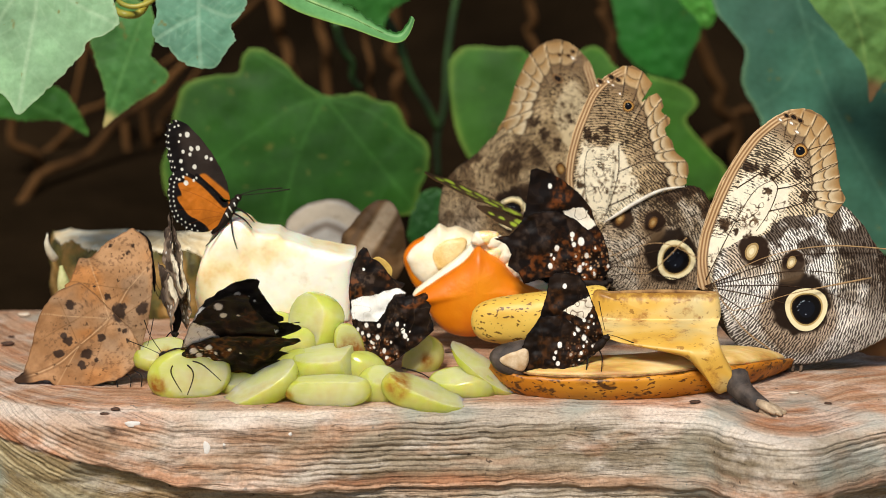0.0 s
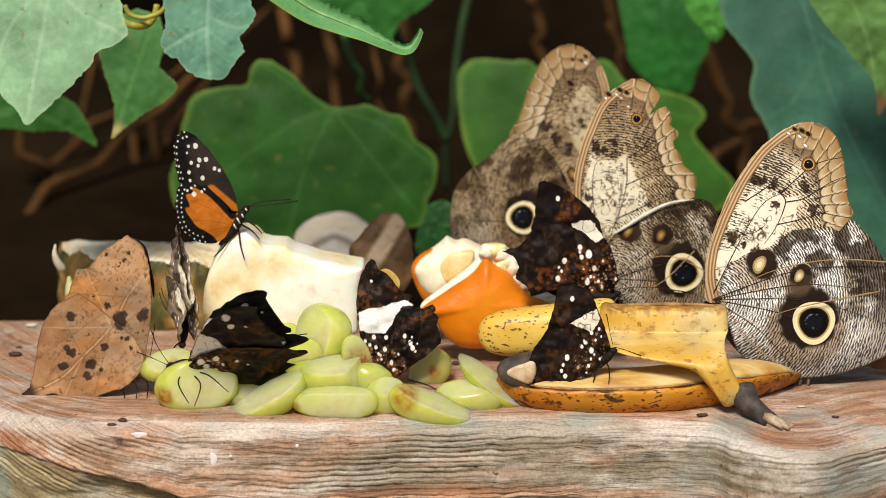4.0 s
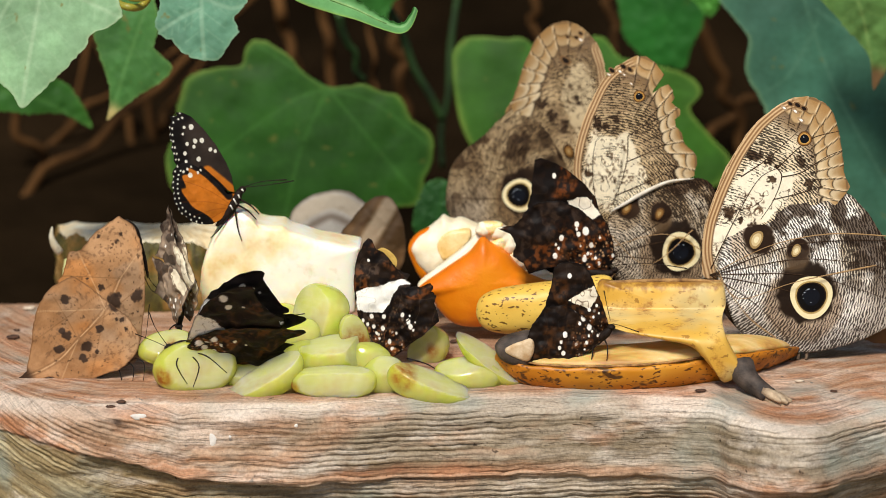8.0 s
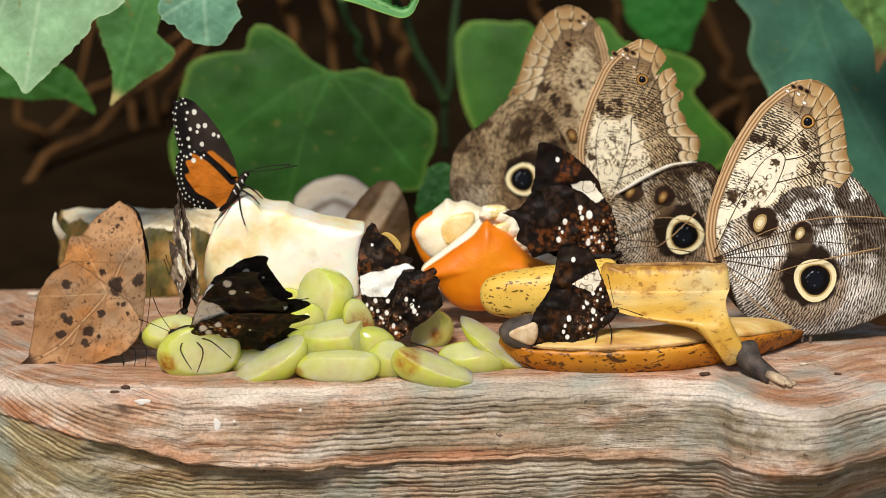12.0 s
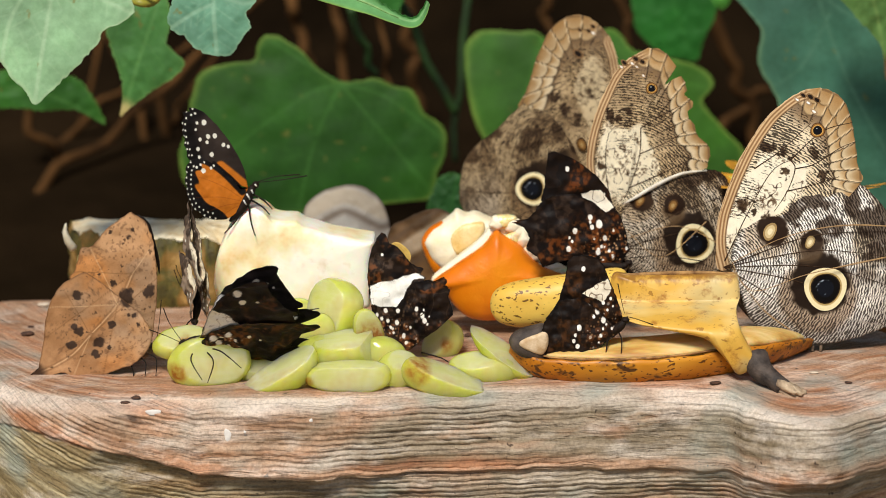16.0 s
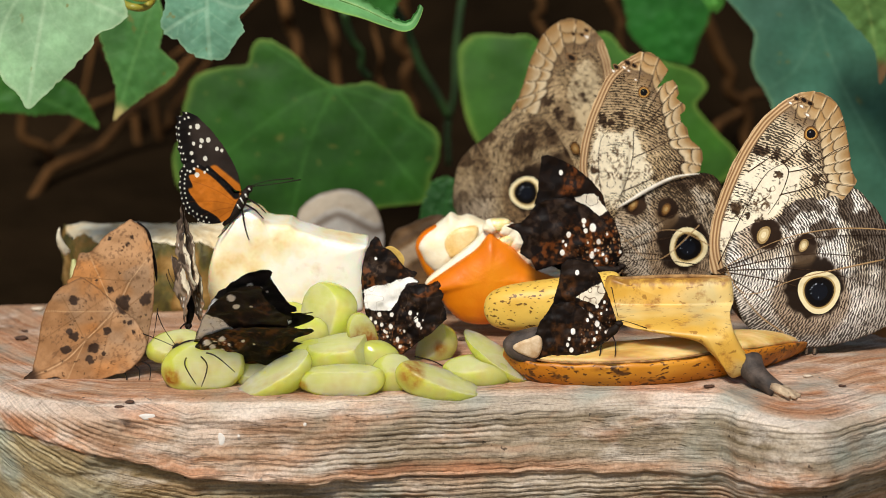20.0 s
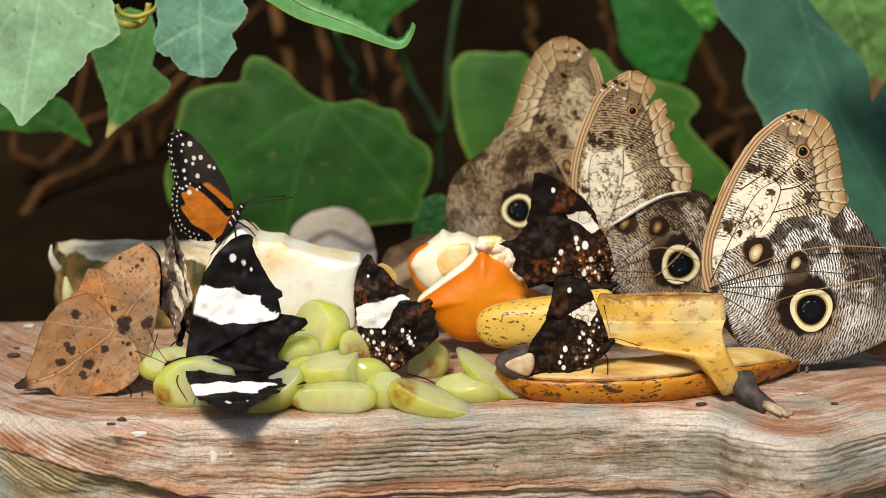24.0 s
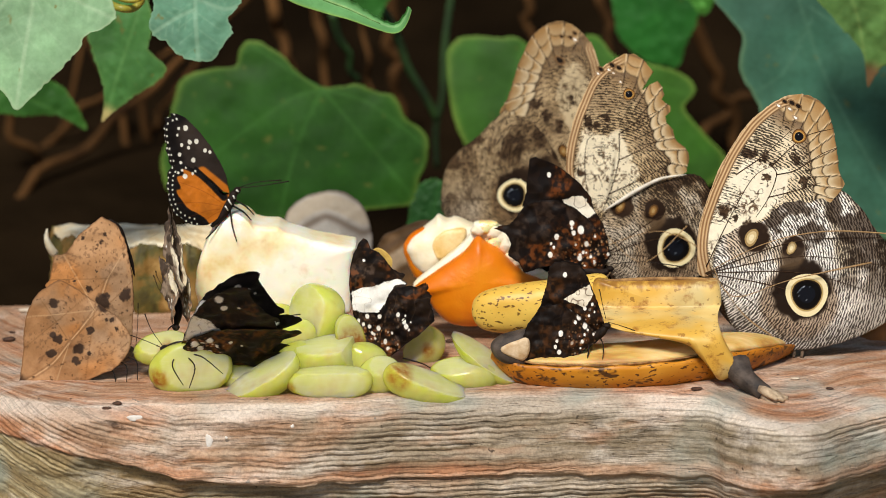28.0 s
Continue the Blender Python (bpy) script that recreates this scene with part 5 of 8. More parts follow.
def owl(name_place, fore, hind, fhub, hhub, margin, costa, fbase, focus, hveins, spots, fore_spots, blots=(), cells=(), pane=(), label="", dome=2.0, seed=0, fcrisp=False, band_w=8.6, plates=8, rust=0.0, sooty=1.0, hind_ground=("fffaf2", "c8b598", "46382c"), cream="fff4da", dim=1.0, fine=(130, 360)):
    """An owl butterfly with shut wings. plates: panes along the rim; rust: brownness of the middle field; sooty: strength of the ripples."""
    ob = thing("owl_butterfly", pose(*name_place), label, "butterfly", "owl butterflies")
    fs, hs = Sheet(fore, fhub, dome, 0.45, seed=seed), Sheet(hind, hhub, dome * 0.8, 0.45, seed=seed + 5)
    cream, brown, dark, ochre, tan, umber, mauve = (hexc(h) * dim for h in (cream, "80623e", "21150d", "a67e4c", "dec9a4", "5a432e", "7d6854"))
    ends = spline(margin, plates + 1, closed=False) - np.array(focus)
    aim = math.atan2(ends[:, 1].mean(), ends[:, 0].mean())
    turned = lambda x, z: (np.arctan2(z, x) - aim + math.pi) % (2 * math.pi) - math.pi
    ang = np.sort(turned(ends[:, 0], ends[:, 1]))
    step = (ang[-1] - ang[0]) / plates
    ang = np.concatenate([ang[0] - step * np.arange(4, 0, -1), ang, ang[-1] + step * np.arange(1, 5)])
    inward = 1 if hhub[0] > 0 else -1

    def fore_paint(X, Z, R, A, edge):
        dm, dc = near(X, Z, margin), near(X, Z, costa)
        n1, n2, n3 = fbm(X * 0.10, Z * 0.10, seed, 3), fbm(X * 0.45, Z * 0.45, seed + 3, 3), fbm(X * 1.3, Z * 1.3, seed + 9, 2)
        fa, fr = turned(X - focus[0], Z - focus[1]), np.hypot(X - focus[0], Z - focus[1])
        cell = np.clip(np.searchsorted(ang, fa) - 1, 0, len(ang) - 2)
        u = np.clip((fa - ang[cell]) / (ang[cell + 1] - ang[cell]), 0, 1)
        arch = 0.75 * np.sqrt(np.clip(4 * u * (1 - u), 0, 1)) + 0.2 * np.sin(cell * 2.7)
        inpane = near(X, Z, list(pane) + [pane[0]])
        lit = smooth(-1.5, 1.2, np.where(within(pane, X, Z), inpane, -inpane) + 5 * (n2 - 0.5) + 3 * (n1 - 0.5))
        c = mixc(cream * 0.93, cream * 1.03, n2)
        # the brown field about the cream pane
        field = mixc(mixc(tan, cream, 0.45), mixc(tan, ochre, 0.5), np.clip(rust + 0.5 * (n1 - 0.5), 0, 1))
        c = mixc(field, c, lit)
        c = mixc(c, umber, (1 - lit) * (0.06 + 0.26 * rust) * smooth(0.46, 0.62, fbm(X * 0.17, Z * 0.17, seed + 61, 3)))
        # thin worm lines, freckles and smudges in the pane
        worm = 1 - smooth(0.008, 0.03, np.abs(fbm(X * 0.30, Z * 0.30, seed + 21, 2) - 0.5))
        c = mixc(c, mixc(dark, umber, n3), worm * 0.9 * smooth(0.46, 0.56, fbm(X * 0.11, Z * 0.11, seed + 23, 2)) * lit)
        speck = smooth(0.60, 0.66, n3) * smooth(0.46, 0.58, fbm(X * 0.12 + 4, Z * 0.12, seed + 27, 2))
        c = mixc(c, umber, 0.75 * speck * lit)
        for bx, bz, br in blots:
            q = np.hypot(X - bx, (Z - bz) * 0.9) + 4.0 * (n2 - 0.5) + 2.8 * (n3 - 0.5)
            c = mixc(c, mixc(dark, umber, n3), 0.9 * (1 - smooth(br * 0.65, br * 1.0, q)))
        # smooth mauve brown just inside the rim panes, spreading towards the tip
        tipward = smooth(30, 8, np.hypot(X - margin[0][0], Z - margin[0][1]))
        line = dm - (arch - 0.5) * 2.2
        haze = smooth(band_w + 2.0 + 9 * tipward, band_w, dm) * (0.55 + 0.4 * tipward)
        c = mixc(c, mixc(mauve, brown, n2), haze)
        # rim panes: an ochre outer row and a paler inner row
        rim = smooth(band_w + 0.3, band_w - 0.2, line)
        line2 = dm - (arch - 0.5) * 2.8
        outer = smooth(band_w * 0.58, band_w * 0.50, line2)
        inner_row = mixc(ochre * 1.04, tan, smooth(0.1, 0.75, 0.35 * n2 + 0.8 * np.clip((line - band_w * 0.5) / (band_w * 0.5), 0, 1)))
        outer_row = mixc(ochre * 0.95, tan * 0.96, smooth(0.05, 0.95, 0.3 * n2 + 0.8 * np.clip(line2 / (band_w * 0.55), 0, 1)))
        c = mixc(c, mixc(inner_row, outer_row, outer), rim)
        c = mixc(c, ochre, 0.55 * tipward * rim)
        c = mixc(c, dark, 0.9 * np.exp(-((line - band_w) / 0.32) ** 2) * (1 - 0.6 * tipward))
        c = mixc(c, dark, 0.75 * np.exp(-((line2 - band_w * 0.54) / 0.24) ** 2) * (1 - 0.4 * tipward))
        c = mixc(c, umber, 0.5 * smooth(0.7, 0.15, dm))
        # veins: dark, with a pale line beside them on the panes
        v = np.minimum(u, 1 - u) * (ang[cell + 1] - ang[cell]) * fr
        side = np.where(u < 0.5, 1.0, -1.0) * v
        span = smooth(15, 10, dm) * smooth(4, 9, fr)
        c = mixc(c, tan * 1.12, 0.7 * np.exp(-((side - 0.42) / 0.26) ** 2) * rim)
        c = mixc(c, dark, 0.85 * smooth(0.30, 0.08, v) * span)
        rod = smooth(3.6, 3.0, dc) * smooth(band_w * 0.2, band_w * 0.9, dm)
        streak = 0.5 + 0.5 * np.sin(dc * 5.2 + 1.6 * n1)
        c = mixc(c, mixc(hexc("8a6440") * dim, hexc("dcbc90") * dim, streak), rod)
        c = mixc(c, umber, 0.7 * rod * np.exp(-((dc - 3.2) / 0.3) ** 2))
        rip = (1 - lit) * (0.38 + 0.32 * smooth(0.35, 0.65, n1)) * sooty
        rip = rip + lit * 0.25 * smooth(0.55, 0.7, n1)
        return c, np.clip(rip * (1 - rim) * (1 - rod) * (1 - 0.85 * haze), 0, 1)

    def hind_paint(X, Z, R, A, edge):
        n1, n2 = fbm(X * 0.09, Z * 0.09, seed + 31, 3), fbm(X * 0.4, Z * 0.4, seed + 33, 3)
        pale, mid, deep = (hexc(h) * dim for h in hind_ground)
        (ex, ez), er = spots[0][0], spots[0][1]
        across = inward * (X - ex) * 0.35 + (Z - ez - er)
        out = smooth(-8, 12, across + 8 * (n1 - 0.5))
        bands = fbm(R * 0.16, A * 2.6, seed + 41, 3)
        c = mixc(pale, mid, np.clip(0.05 + 0.75 * out * smooth(0.36, 0.60, bands), 0, 1))
        d = np.hypot(X - ex, Z - ez)
        far = smooth(er * 1.2, er * 2.4, inward * (X - ex))
        c = mixc(c, hexc("e8dccb") * dim, 0.5 * far * (1 - out))
        # soot about the eyespot, drawn out towards the small spots
        ox, oz = X - ex + inward * er * 0.22, Z - ez - er * 0.16
        halo = np.hypot(ox, oz * 0.92) + 3.0 * (n2 - 0.5)
        c = mixc(c, hexc("7f5f3e") * dim, 0.55 * smooth(er * 1.85, er * 1.45, np.hypot(X - ex + inward * er * 0.3, Z - ez + er * 0.35) + 2.5 * (n2 - 0.5)))
        tail = near(X, Z, [(ex - inward * er * 0.4, ez + er * 0.8), (spots[-1][0][0], spots[-1][0][1] - 2)]) + 3 * (n2 - 0.5)
        soot = np.maximum(smooth(er * 1.36, er * 1.14, halo), 0.9 * smooth(5.0, 2.5, tail))
        c = mixc(c, hexc("1b110a"), 0.95 * soot)
        clear = 1 - soot
        for (sx, sz), sr in [(q[0], q[1]) for q in spots[1:]]:
            m = smooth(sr * 1.35, sr * 1.1, np.hypot(X - sx - inward * sr * 0.2, Z - sz - sr * 0.1) + 1.8 * (n2 - 0.5))
            c = mixc(c, hexc("a08058") * dim, 0.4 * smooth(sr * 2.1, sr * 1.5, np.hypot(X - sx + inward, Z - sz + 2)))
            c = mixc(c, hexc("22140b"), 0.95 * m)
            clear = clear * (1 - m)
        v = veins(X, Z, (0, 0), hveins, 0.2)
        c = mixc(c, deep * 0.6, v * 0.4)
        c = mixc(c, mid * 0.7, 0.7 * smooth(0.965, 1.0, edge))
        c = mixc(c, deep, 0.8 * out * smooth(0.50, 0.60, fbm(X * 0.13, Z * 0.13, seed + 77, 3)))
        foot = smooth(11, 1, near(X, Z, [(ex - inward * 24, hhub[1] - 20), (ex - inward * 6, hhub[1] - 29), (ex + inward * 12, hhub[1] - 26), (ex + inward * 30, hhub[1] - 16)]))
        c = mixc(c, deep, 0.35 * foot)
        rip = (0.58 + 0.28 * out * smooth(0.44, 0.58, bands) - 0.14 * far * (1 - out) + 0.16 * foot - 0.12 * (1 - out) * smooth(0.5, 0.7, n1)) * sooty
        return c, np.clip(rip * clear * (1 - v), 0, 1)
    fw = fs.build("forewing", ob, WING, fore_paint, rings=fine[0], segs=fine[1], crisp=fcrisp, base=fbase)
    hw = hs.build("hindwing", ob, WING, hind_paint, rings=fine[0], segs=fine[1], lift=1.2)
    for k, ((sx, sz), r, kind) in enumerate(spots):
        if kind == "eye":
            hs.spot("eyespot", hw, WING, (sx, sz), r * 0.95, r, [(0.36, "10131b"), (0.60, "0a0808"), (0.66, "2a1e12"), (0.72, "b89c62"), (0.94, "f0e2b4"), (1.0, "241810")], lift=1.45, segs=40)
            for gx, gz, gr in ((-0.14, 0.34, 0.11), (-0.30, 0.20, 0.08), (-0.02, -0.24, 0.06), (0.12, 0.34, 0.06), (-0.34, -0.06, 0.06), (-0.24, 0.30, 0.05), (-0.38, 0.10, 0.05)):
                hs.spot("glint", hw, WING, (sx + r * gx, sz + r * gz), r * gr, r * gr * 0.45, [(0.5, "aab4c4"), (1.0, "1a2028")], tilt=25, lift=1.55, segs=10)
        else:
            hs.spot("eyespot", hw, WING, (sx, sz), r * 0.56, r * 0.86, [(0.3, "eadcb4" if kind == "pale" else "a88a58"), (0.62, "d2bc8c" if kind == "pale" else "8a6434"), (0.86, "a08456" if kind == "pale" else "5a3c1e"), (1.0, "2a1c10")], lift=1.45, tilt=-25 * inward)
    for (sx, sz), r, kind in fore_spots:
        if kind == "eye":
            fs.spot("small_eyespot", fw, WING, (sx, sz), r, r, [(0.5, "0a0a10"), (0.60, "14100e"), (0.72, "c89a54"), (0.86, "9a6c34"), (1.0, "5a3c20")], lift=0.2)
            fs.spot("glint", fw, WING, (sx - r * 0.1, sz + r * 0.25), r * 0.14, r * 0.1, [(0.5, "dfe4ea"), (1.0, "2a2c34")], lift=0.3, segs=10)
        elif kind == "dark":
            fs.spot("dark_mark", fw, WING, (sx, sz), r, r * 0.6, [(0.6, "1c120c"), (1.0, "7a5c3c")], lift=0.1, segs=14, tilt=-35)
        else:
            fs.spot("white_mark", fw, WING, (sx, sz), r, r * 0.5, [(0.45, "fbf7ee"), (1.0, "a88c6c")], lift=0.1, segs=14, tilt=-35)
    for sheet, wing, lines, up in ((fs, fw, cells, 0.05), (hs, hw, [[(0, 0), (0.5 * x - 0.06 * z, 0.5 * z + 0.08 * x), (x, z)] for x, z in hveins], 1.25)):
        for ln in lines:
            q = spline(ln, 16, closed=False)
            tube("vein", [(x, float(sheet.height(np.array([x]), np.array([z]))[0]) - up, z) for x, z in q], [0.22, 0.16, 0.10], VEIN, wing, 5)
    for sheet, nm, paint, base, lift in ((fs, "forewing", fore_paint, fbase, 0.0), (hs, "hindwing", hind_paint, (0, 0), 1.2)):
        w = sheet.build(nm, ob, WING, paint, rings=36, segs=150, crisp=fcrisp and nm == "forewing", base=base, lift=lift)
        w.matrix_basis = Matrix.Translation((0, 0.003, 0)) @ Matrix.Rotation(radians(1.0), 4, "X") @ Matrix.Diagonal((0.97, -1, 0.975, 1))
    return ob, fs, hs


owl_c, _, _ = owl((0.0954, 0.0300, 0.0311),
    [(-0.4, -1.7), (-2.5, 8.4), (-1.7, 17.9), (0.7, 26.2), (4.7, 36.6), (9.9, 46.9), (16.7, 56.2), (24.4, 62.7), (31.3, 65.3), (36.6, 65.0), (41.5, 62.3), (44.0, 58.8), (45.9, 52.8), (47.3, 45.9), (48.0, 39.3), (49.1, 35.1), (49.4, 30.5), (37.7, 18.5), (19.3, 4.0)],
    [(3.0, 7.4), (8.5, 16.8), (18.7, 23.8), (29.9, 27.9), (41.1, 30.0), (49.3, 30.0), (55.2, 24.6), (60.9, 16.8), (66.7, 9.1), (70.2, 0.0), (70.6, -10.6), (67.5, -18.0), (58.9, -23.3), (48.7, -26.9), (36.3, -29.1), (23.9, -28.0), (13.9, -23.5), (8.8, -17.6), (6.2, -9.9), (3.1, -3.2)],
    (25.2, 31.2), (34.6, 0.0),
    [(35.0, 65.1), (41.5, 62.3), (44.0, 58.8), (45.9, 52.8), (47.3, 45.9), (48.0, 39.3), (49.1, 35.1), (49.4, 30.5)], [(-0.4, -1.7), (-2.5, 8.4), (-1.7, 17.9), (0.7, 26.2), (4.7, 36.6), (9.9, 46.9), (16.7, 56.2), (24.4, 62.7), (31.3, 65.3)],
    (0, 0), (24.1, 34.9), [(64.1, 12.6), (70.2, 1.1), (70.6, -11.6), (58.9, -22.7), (32.2, -28.6)],
    [((36.9, -8.0), 8.6, "eye"), ((16.6, 13.3), 4.6, "pale"), ((31.1, 9.3), 3.3, "pale")],
    [((33.5, 50.2), 2.7, "eye"), ((28.3, 62.9), 1.4, "dark"), ((30.9, 62.4), 1.7, "dark"), ((33.2, 61.2), 1.6, "dark"), ((26.1, 61.4), 1.4, "white"), ((30.1, 60.2), 1.5, "white"), ((32.2, 57.0), 1.6, "white")],
    cells=[[(0.4, 2.1), (8.9, 20.9), (17.0, 35.4), (23.7, 39.5)], [(23.7, 39.5), (25.5, 36.4), (22.8, 28.1), (18.1, 20.8)], [(25.5, 36.4), (32.7, 38.0), (41.4, 43.5), (47.5, 45.9)], [(22.8, 28.1), (31.4, 30.1), (41.5, 33.1)], [(23.7, 39.5), (35.2, 49.8), (46.1, 52.8)], [(10.8, 36.5), (21.0, 43.7), (31.1, 52.9)]],
    blots=dots([(14.4, 45.4), (16.5, 43.3), (21.0, 42.0), (23.9, 39.9), (21.5, 35.0), (5.8, 24.1), (7.3, 22.0), (10.6, 20.9), (15.1, 17.7), (32.2, 42.5), (35.4, 34.2)], (2.6, 2.2, 2.0, 1.6, 1.8, 2.2, 2.2, 1.6, 2.2, 2.0, 1.8)),
    pane=[(13.8, 42.1), (20.0, 39.6), (25.5, 37.4), (29.2, 37.4), (29.7, 32.2), (28.9, 28.0), (21.2, 21.8), (15.1, 17.7), (6.9, 10.4), (2.5, 4.2), (0.4, 10.5), (1.5, 19.9), (6.8, 32.4)],
    label="large owl butterfly with cream patches and a bold eyespot", dome=2.5, seed=2, band_w=9.6, plates=8, rust=0.12, sooty=0.95)
legs_and_feelers(owl_c, [], [[(3, -3, 2), (22, -6, 12), (44, -6, 16), (70, -4, 14)], [(3, -3, 0), (10, -6, -10), (16, -5, -17), (24, -4, -23)], [(3, -3, 2), (10, -6, -8), (30, -6, -2), (50, -5, 2), (60, -5, 4)]], STRAW, 0.28)
tube("body", [(1, 3, 2), (6, 4, -8), (14, 5, -20), (26, 6, -28)], [2.2, 4.0, 3.4, 1.2], FUR, owl_c, 12, smoothing=16)
for dx in (29, 32, 35):
    tube("leg", [(dx, 2, -24), (dx + 1, 0, -29), (dx + 0.5, -2, -31.8)], [0.8, 0.8, 0.6], FUR, owl_c, 6)

owl_b, _, _ = owl((0.0616, 0.0750, 0.0287),
    [(-0.0, 0.1), (-6.9, 10.0), (-12.4, 19.6), (-15.6, 29.9), (-15.4, 40.1), (-13.2, 50.3), (-10.4, 58.1), (-6.5, 66.8), (-1.1, 72.7), (5.7, 76.6), (10.0, 76.3), (13.7, 73.8), (15.5, 71.3), (16.8, 69.9), (12.5, 67.8), (12.2, 65.2), (12.9, 62.9), (15.6, 65.1), (18.7, 66.5), (20.2, 64.4), (20.8, 61.0), (19.8, 59.5), (21.4, 58.0), (23.4, 57.0), (23.5, 54.9), (21.6, 53.1), (22.0, 50.5), (24.4, 47.8), (25.0, 45.5), (26.6, 43.1), (29.2, 41.1), (30.4, 39.4), (30.7, 36.6), (29.9, 31.6), (24.2, 28.9), (20.2, 27.2), (11.0, 23.2), (4.2, 19.5), (-1.0, 16.5)],
    [(-1.0, 15.3), (3.6, 19.6), (14.2, 25.7), (26.9, 30.1), (34.4, 30.5), (38.9, 25.1), (41.7, 15.3), (41.4, 4.4), (38.6, -4.4), (32.3, -10.5), (21.2, -14.3), (8.3, -12.1), (1.4, -6.6), (-1.3, 4.4)],
    (4.2, 49.3), (19.8, 8.7),
    [(7.2, 76.6), (14.1, 73.6), (18.7, 66.5), (22.1, 56.3), (24.7, 45.7), (29.7, 40.4), (30.4, 33.8)], [(-12.4, 19.6), (-15.6, 29.9), (-15.4, 40.1), (-13.2, 50.3), (-10.4, 58.1), (-6.5, 66.8), (-1.1, 72.7), (5.7, 76.6)],
    (-2.7, 15.3), (1.4, 39.5), [(39.8, 21.8), (41.8, 6.6), (36.1, -7.7), (16.9, -13.2)],
    [((26.3, 2.8), 8.0, "eye"), ((5.1, 18.6), 3.6, "amber"), ((17.5, 17.2), 3.3, "amber")],
    [((7.7, 61.5), 2.3, "eye"), ((-2.9, 70.8), 1.6, "dark"), ((1.3, 72.4), 1.7, "dark"), ((3.8, 71.4), 1.5, "dark"), ((-3.9, 69.2), 1.2, "white"), ((0.1, 70.6), 1.3, "white"), ((1.8, 69.4), 1.0, "white"), ((4.5, 66.1), 1.0, "white")],
    cells=[[(-0.0, 0.1), (-7.5, 25.2), (-7.3, 44.7), (2.2, 47.5)], [(4.3, 46.3), (4.3, 36.4), (2.0, 26.6), (-1.2, 17.5)], [(4.3, 36.4), (13.1, 40.6), (21.4, 45.6)], [(0.7, 23.3), (11.5, 28.4), (25.0, 35.5)], [(4.3, 46.3), (10.5, 50.6), (18.8, 55.2)]],
    blots=dots([(-7.5, 50.7), (-4.3, 50.1), (-1.2, 51.3), (-9.7, 52.1), (1.7, 68.1), (-9.9, 31.6), (27.5, 33.4), (23.1, 32.0)], (2.0, 2.2, 1.8, 1.4, 1.0, 1.6, 2.6, 2.0)),
    pane=[(-8.1, 48.5), (-3.1, 45.6), (2.6, 47.6), (5.4, 45.9), (8.4, 40.4), (10.5, 32.3), (11.6, 26.9), (1.3, 18.9), (-2.5, 16.6), (-11.8, 25.0), (-12.0, 31.5), (-10.3, 41.3)],
    label="owl butterfly with a torn and nicked forewing", dome=2.0, seed=12, fcrisp=True, band_w=7.0, plates=8, rust=0.75, sooty=1.0, cream="f6e8c8", hind_ground=("e0d2bc", "8f7350", "4a3522"))
tube("torn_edge", [(x, -3.0, z) for x, z in [(-1.0, 17.3), (4.2, 20.5), (11.0, 24.9), (20.2, 29.5), (29.7, 31.1)]], [0.2, 0.9, 0.8, 0.15], plain("white_scale_edge", "cfc4b0", "f2ead8", 300, 0.7), owl_b, 6, smoothing=20, squash=(0.5, 1))
tube("body", [(-1, 3, 10), (3, 4, 0), (8, 5, -14), (14, 5, -24)], [2.2, 4.0, 3.4, 1.2], FUR, owl_b, 12, smoothing=16)
legs_and_feelers(owl_b, [[(2, -2, -6), (-2, -5, -12), (-4, -6, -14)], [(6, -2, -10), (8, -4, -16), (8, -6, -18)]], [[(0, -4, 8), (14, -6, -2), (30, -6, 12)], [(0, -4, 4), (20, -6, 10), (38, -6, 2)]], STRAW, 0.28)

owl_a, _, _ = owl((0.0480, 0.1250, 0.0462),
    [(-1.2, -2.8), (-14.0, 10.7), (-26.2, 23.6), (-23.3, 32.5), (-20.3, 42.5), (-17.2, 50.3), (-13.7, 56.5), (-8.7, 60.3), (-3.2, 61.6), (2.3, 59.8), (6.7, 55.8), (10.1, 50.3), (11.9, 43.6), (12.4, 33.5), (8.1, 17.9)],
    [(-1.3, -0.6), (-8.4, 15.7), (-20.7, 28.0), (-28.4, 23.6), (-35.0, 16.8), (-41.7, 11.7), (-47.6, 4.9), (-49.4, -4.5), (-49.4, -12.5), (-45.0, -20.4), (-33.9, -29.6), (-18.2, -29.6), (-4.9, -22.8)],
    (-6.3, 34.7), (-24.4, 1.1),
    [(-1.4, 61.4), (-8.7, 60.3), (-13.7, 56.5), (-17.2, 50.3), (-20.3, 42.5), (-23.3, 32.5), (-26.2, 23.6)], [(8.1, 17.9), (12.4, 33.5), (11.9, 43.6), (9.6, 50.9)],
    (0, 0), (-3.1, 38.0), [(-44.4, 6.8), (-48.9, -7.9), (-37.7, -21.6), (-22.1, -22.7)],
    [((-21.1, -6.8), 7.0, "eye"), ((-1.7, 10.6), 3.6, "amber")],
    [((-3.3, 46.5), 2.6, "dark"), ((2.5, 57.1), 1.3, "dark"), ((0.8, 55.4), 1.2, "dark"), ((-2.7, 55.8), 1.1, "dark"), ((2.6, 54.5), 1.5, "white")],
    blots=dots([(-3.3, 46.5), (-12.9, 29.1), (-8.5, 24.6), (1.4, 31.3), (-4.0, 20.1), (-19.5, 21.3)], (2.2, 2.4, 2.4, 1.8, 2.2, 2.6)),
    pane=[(-4.1, 35.8), (1.3, 44.7), (6.8, 40.2), (8.1, 26.8), (2.6, 15.6), (-1.8, 21.3)],
    label="brown owl butterfly standing behind the others", dome=2.0, seed=22, band_w=9.0, plates=7, rust=0.85, sooty=0.8, cream="dcc59c", hind_ground=("c0a67e", "8f7350", "4a3622"), dim=0.92, fine=(80, 240))
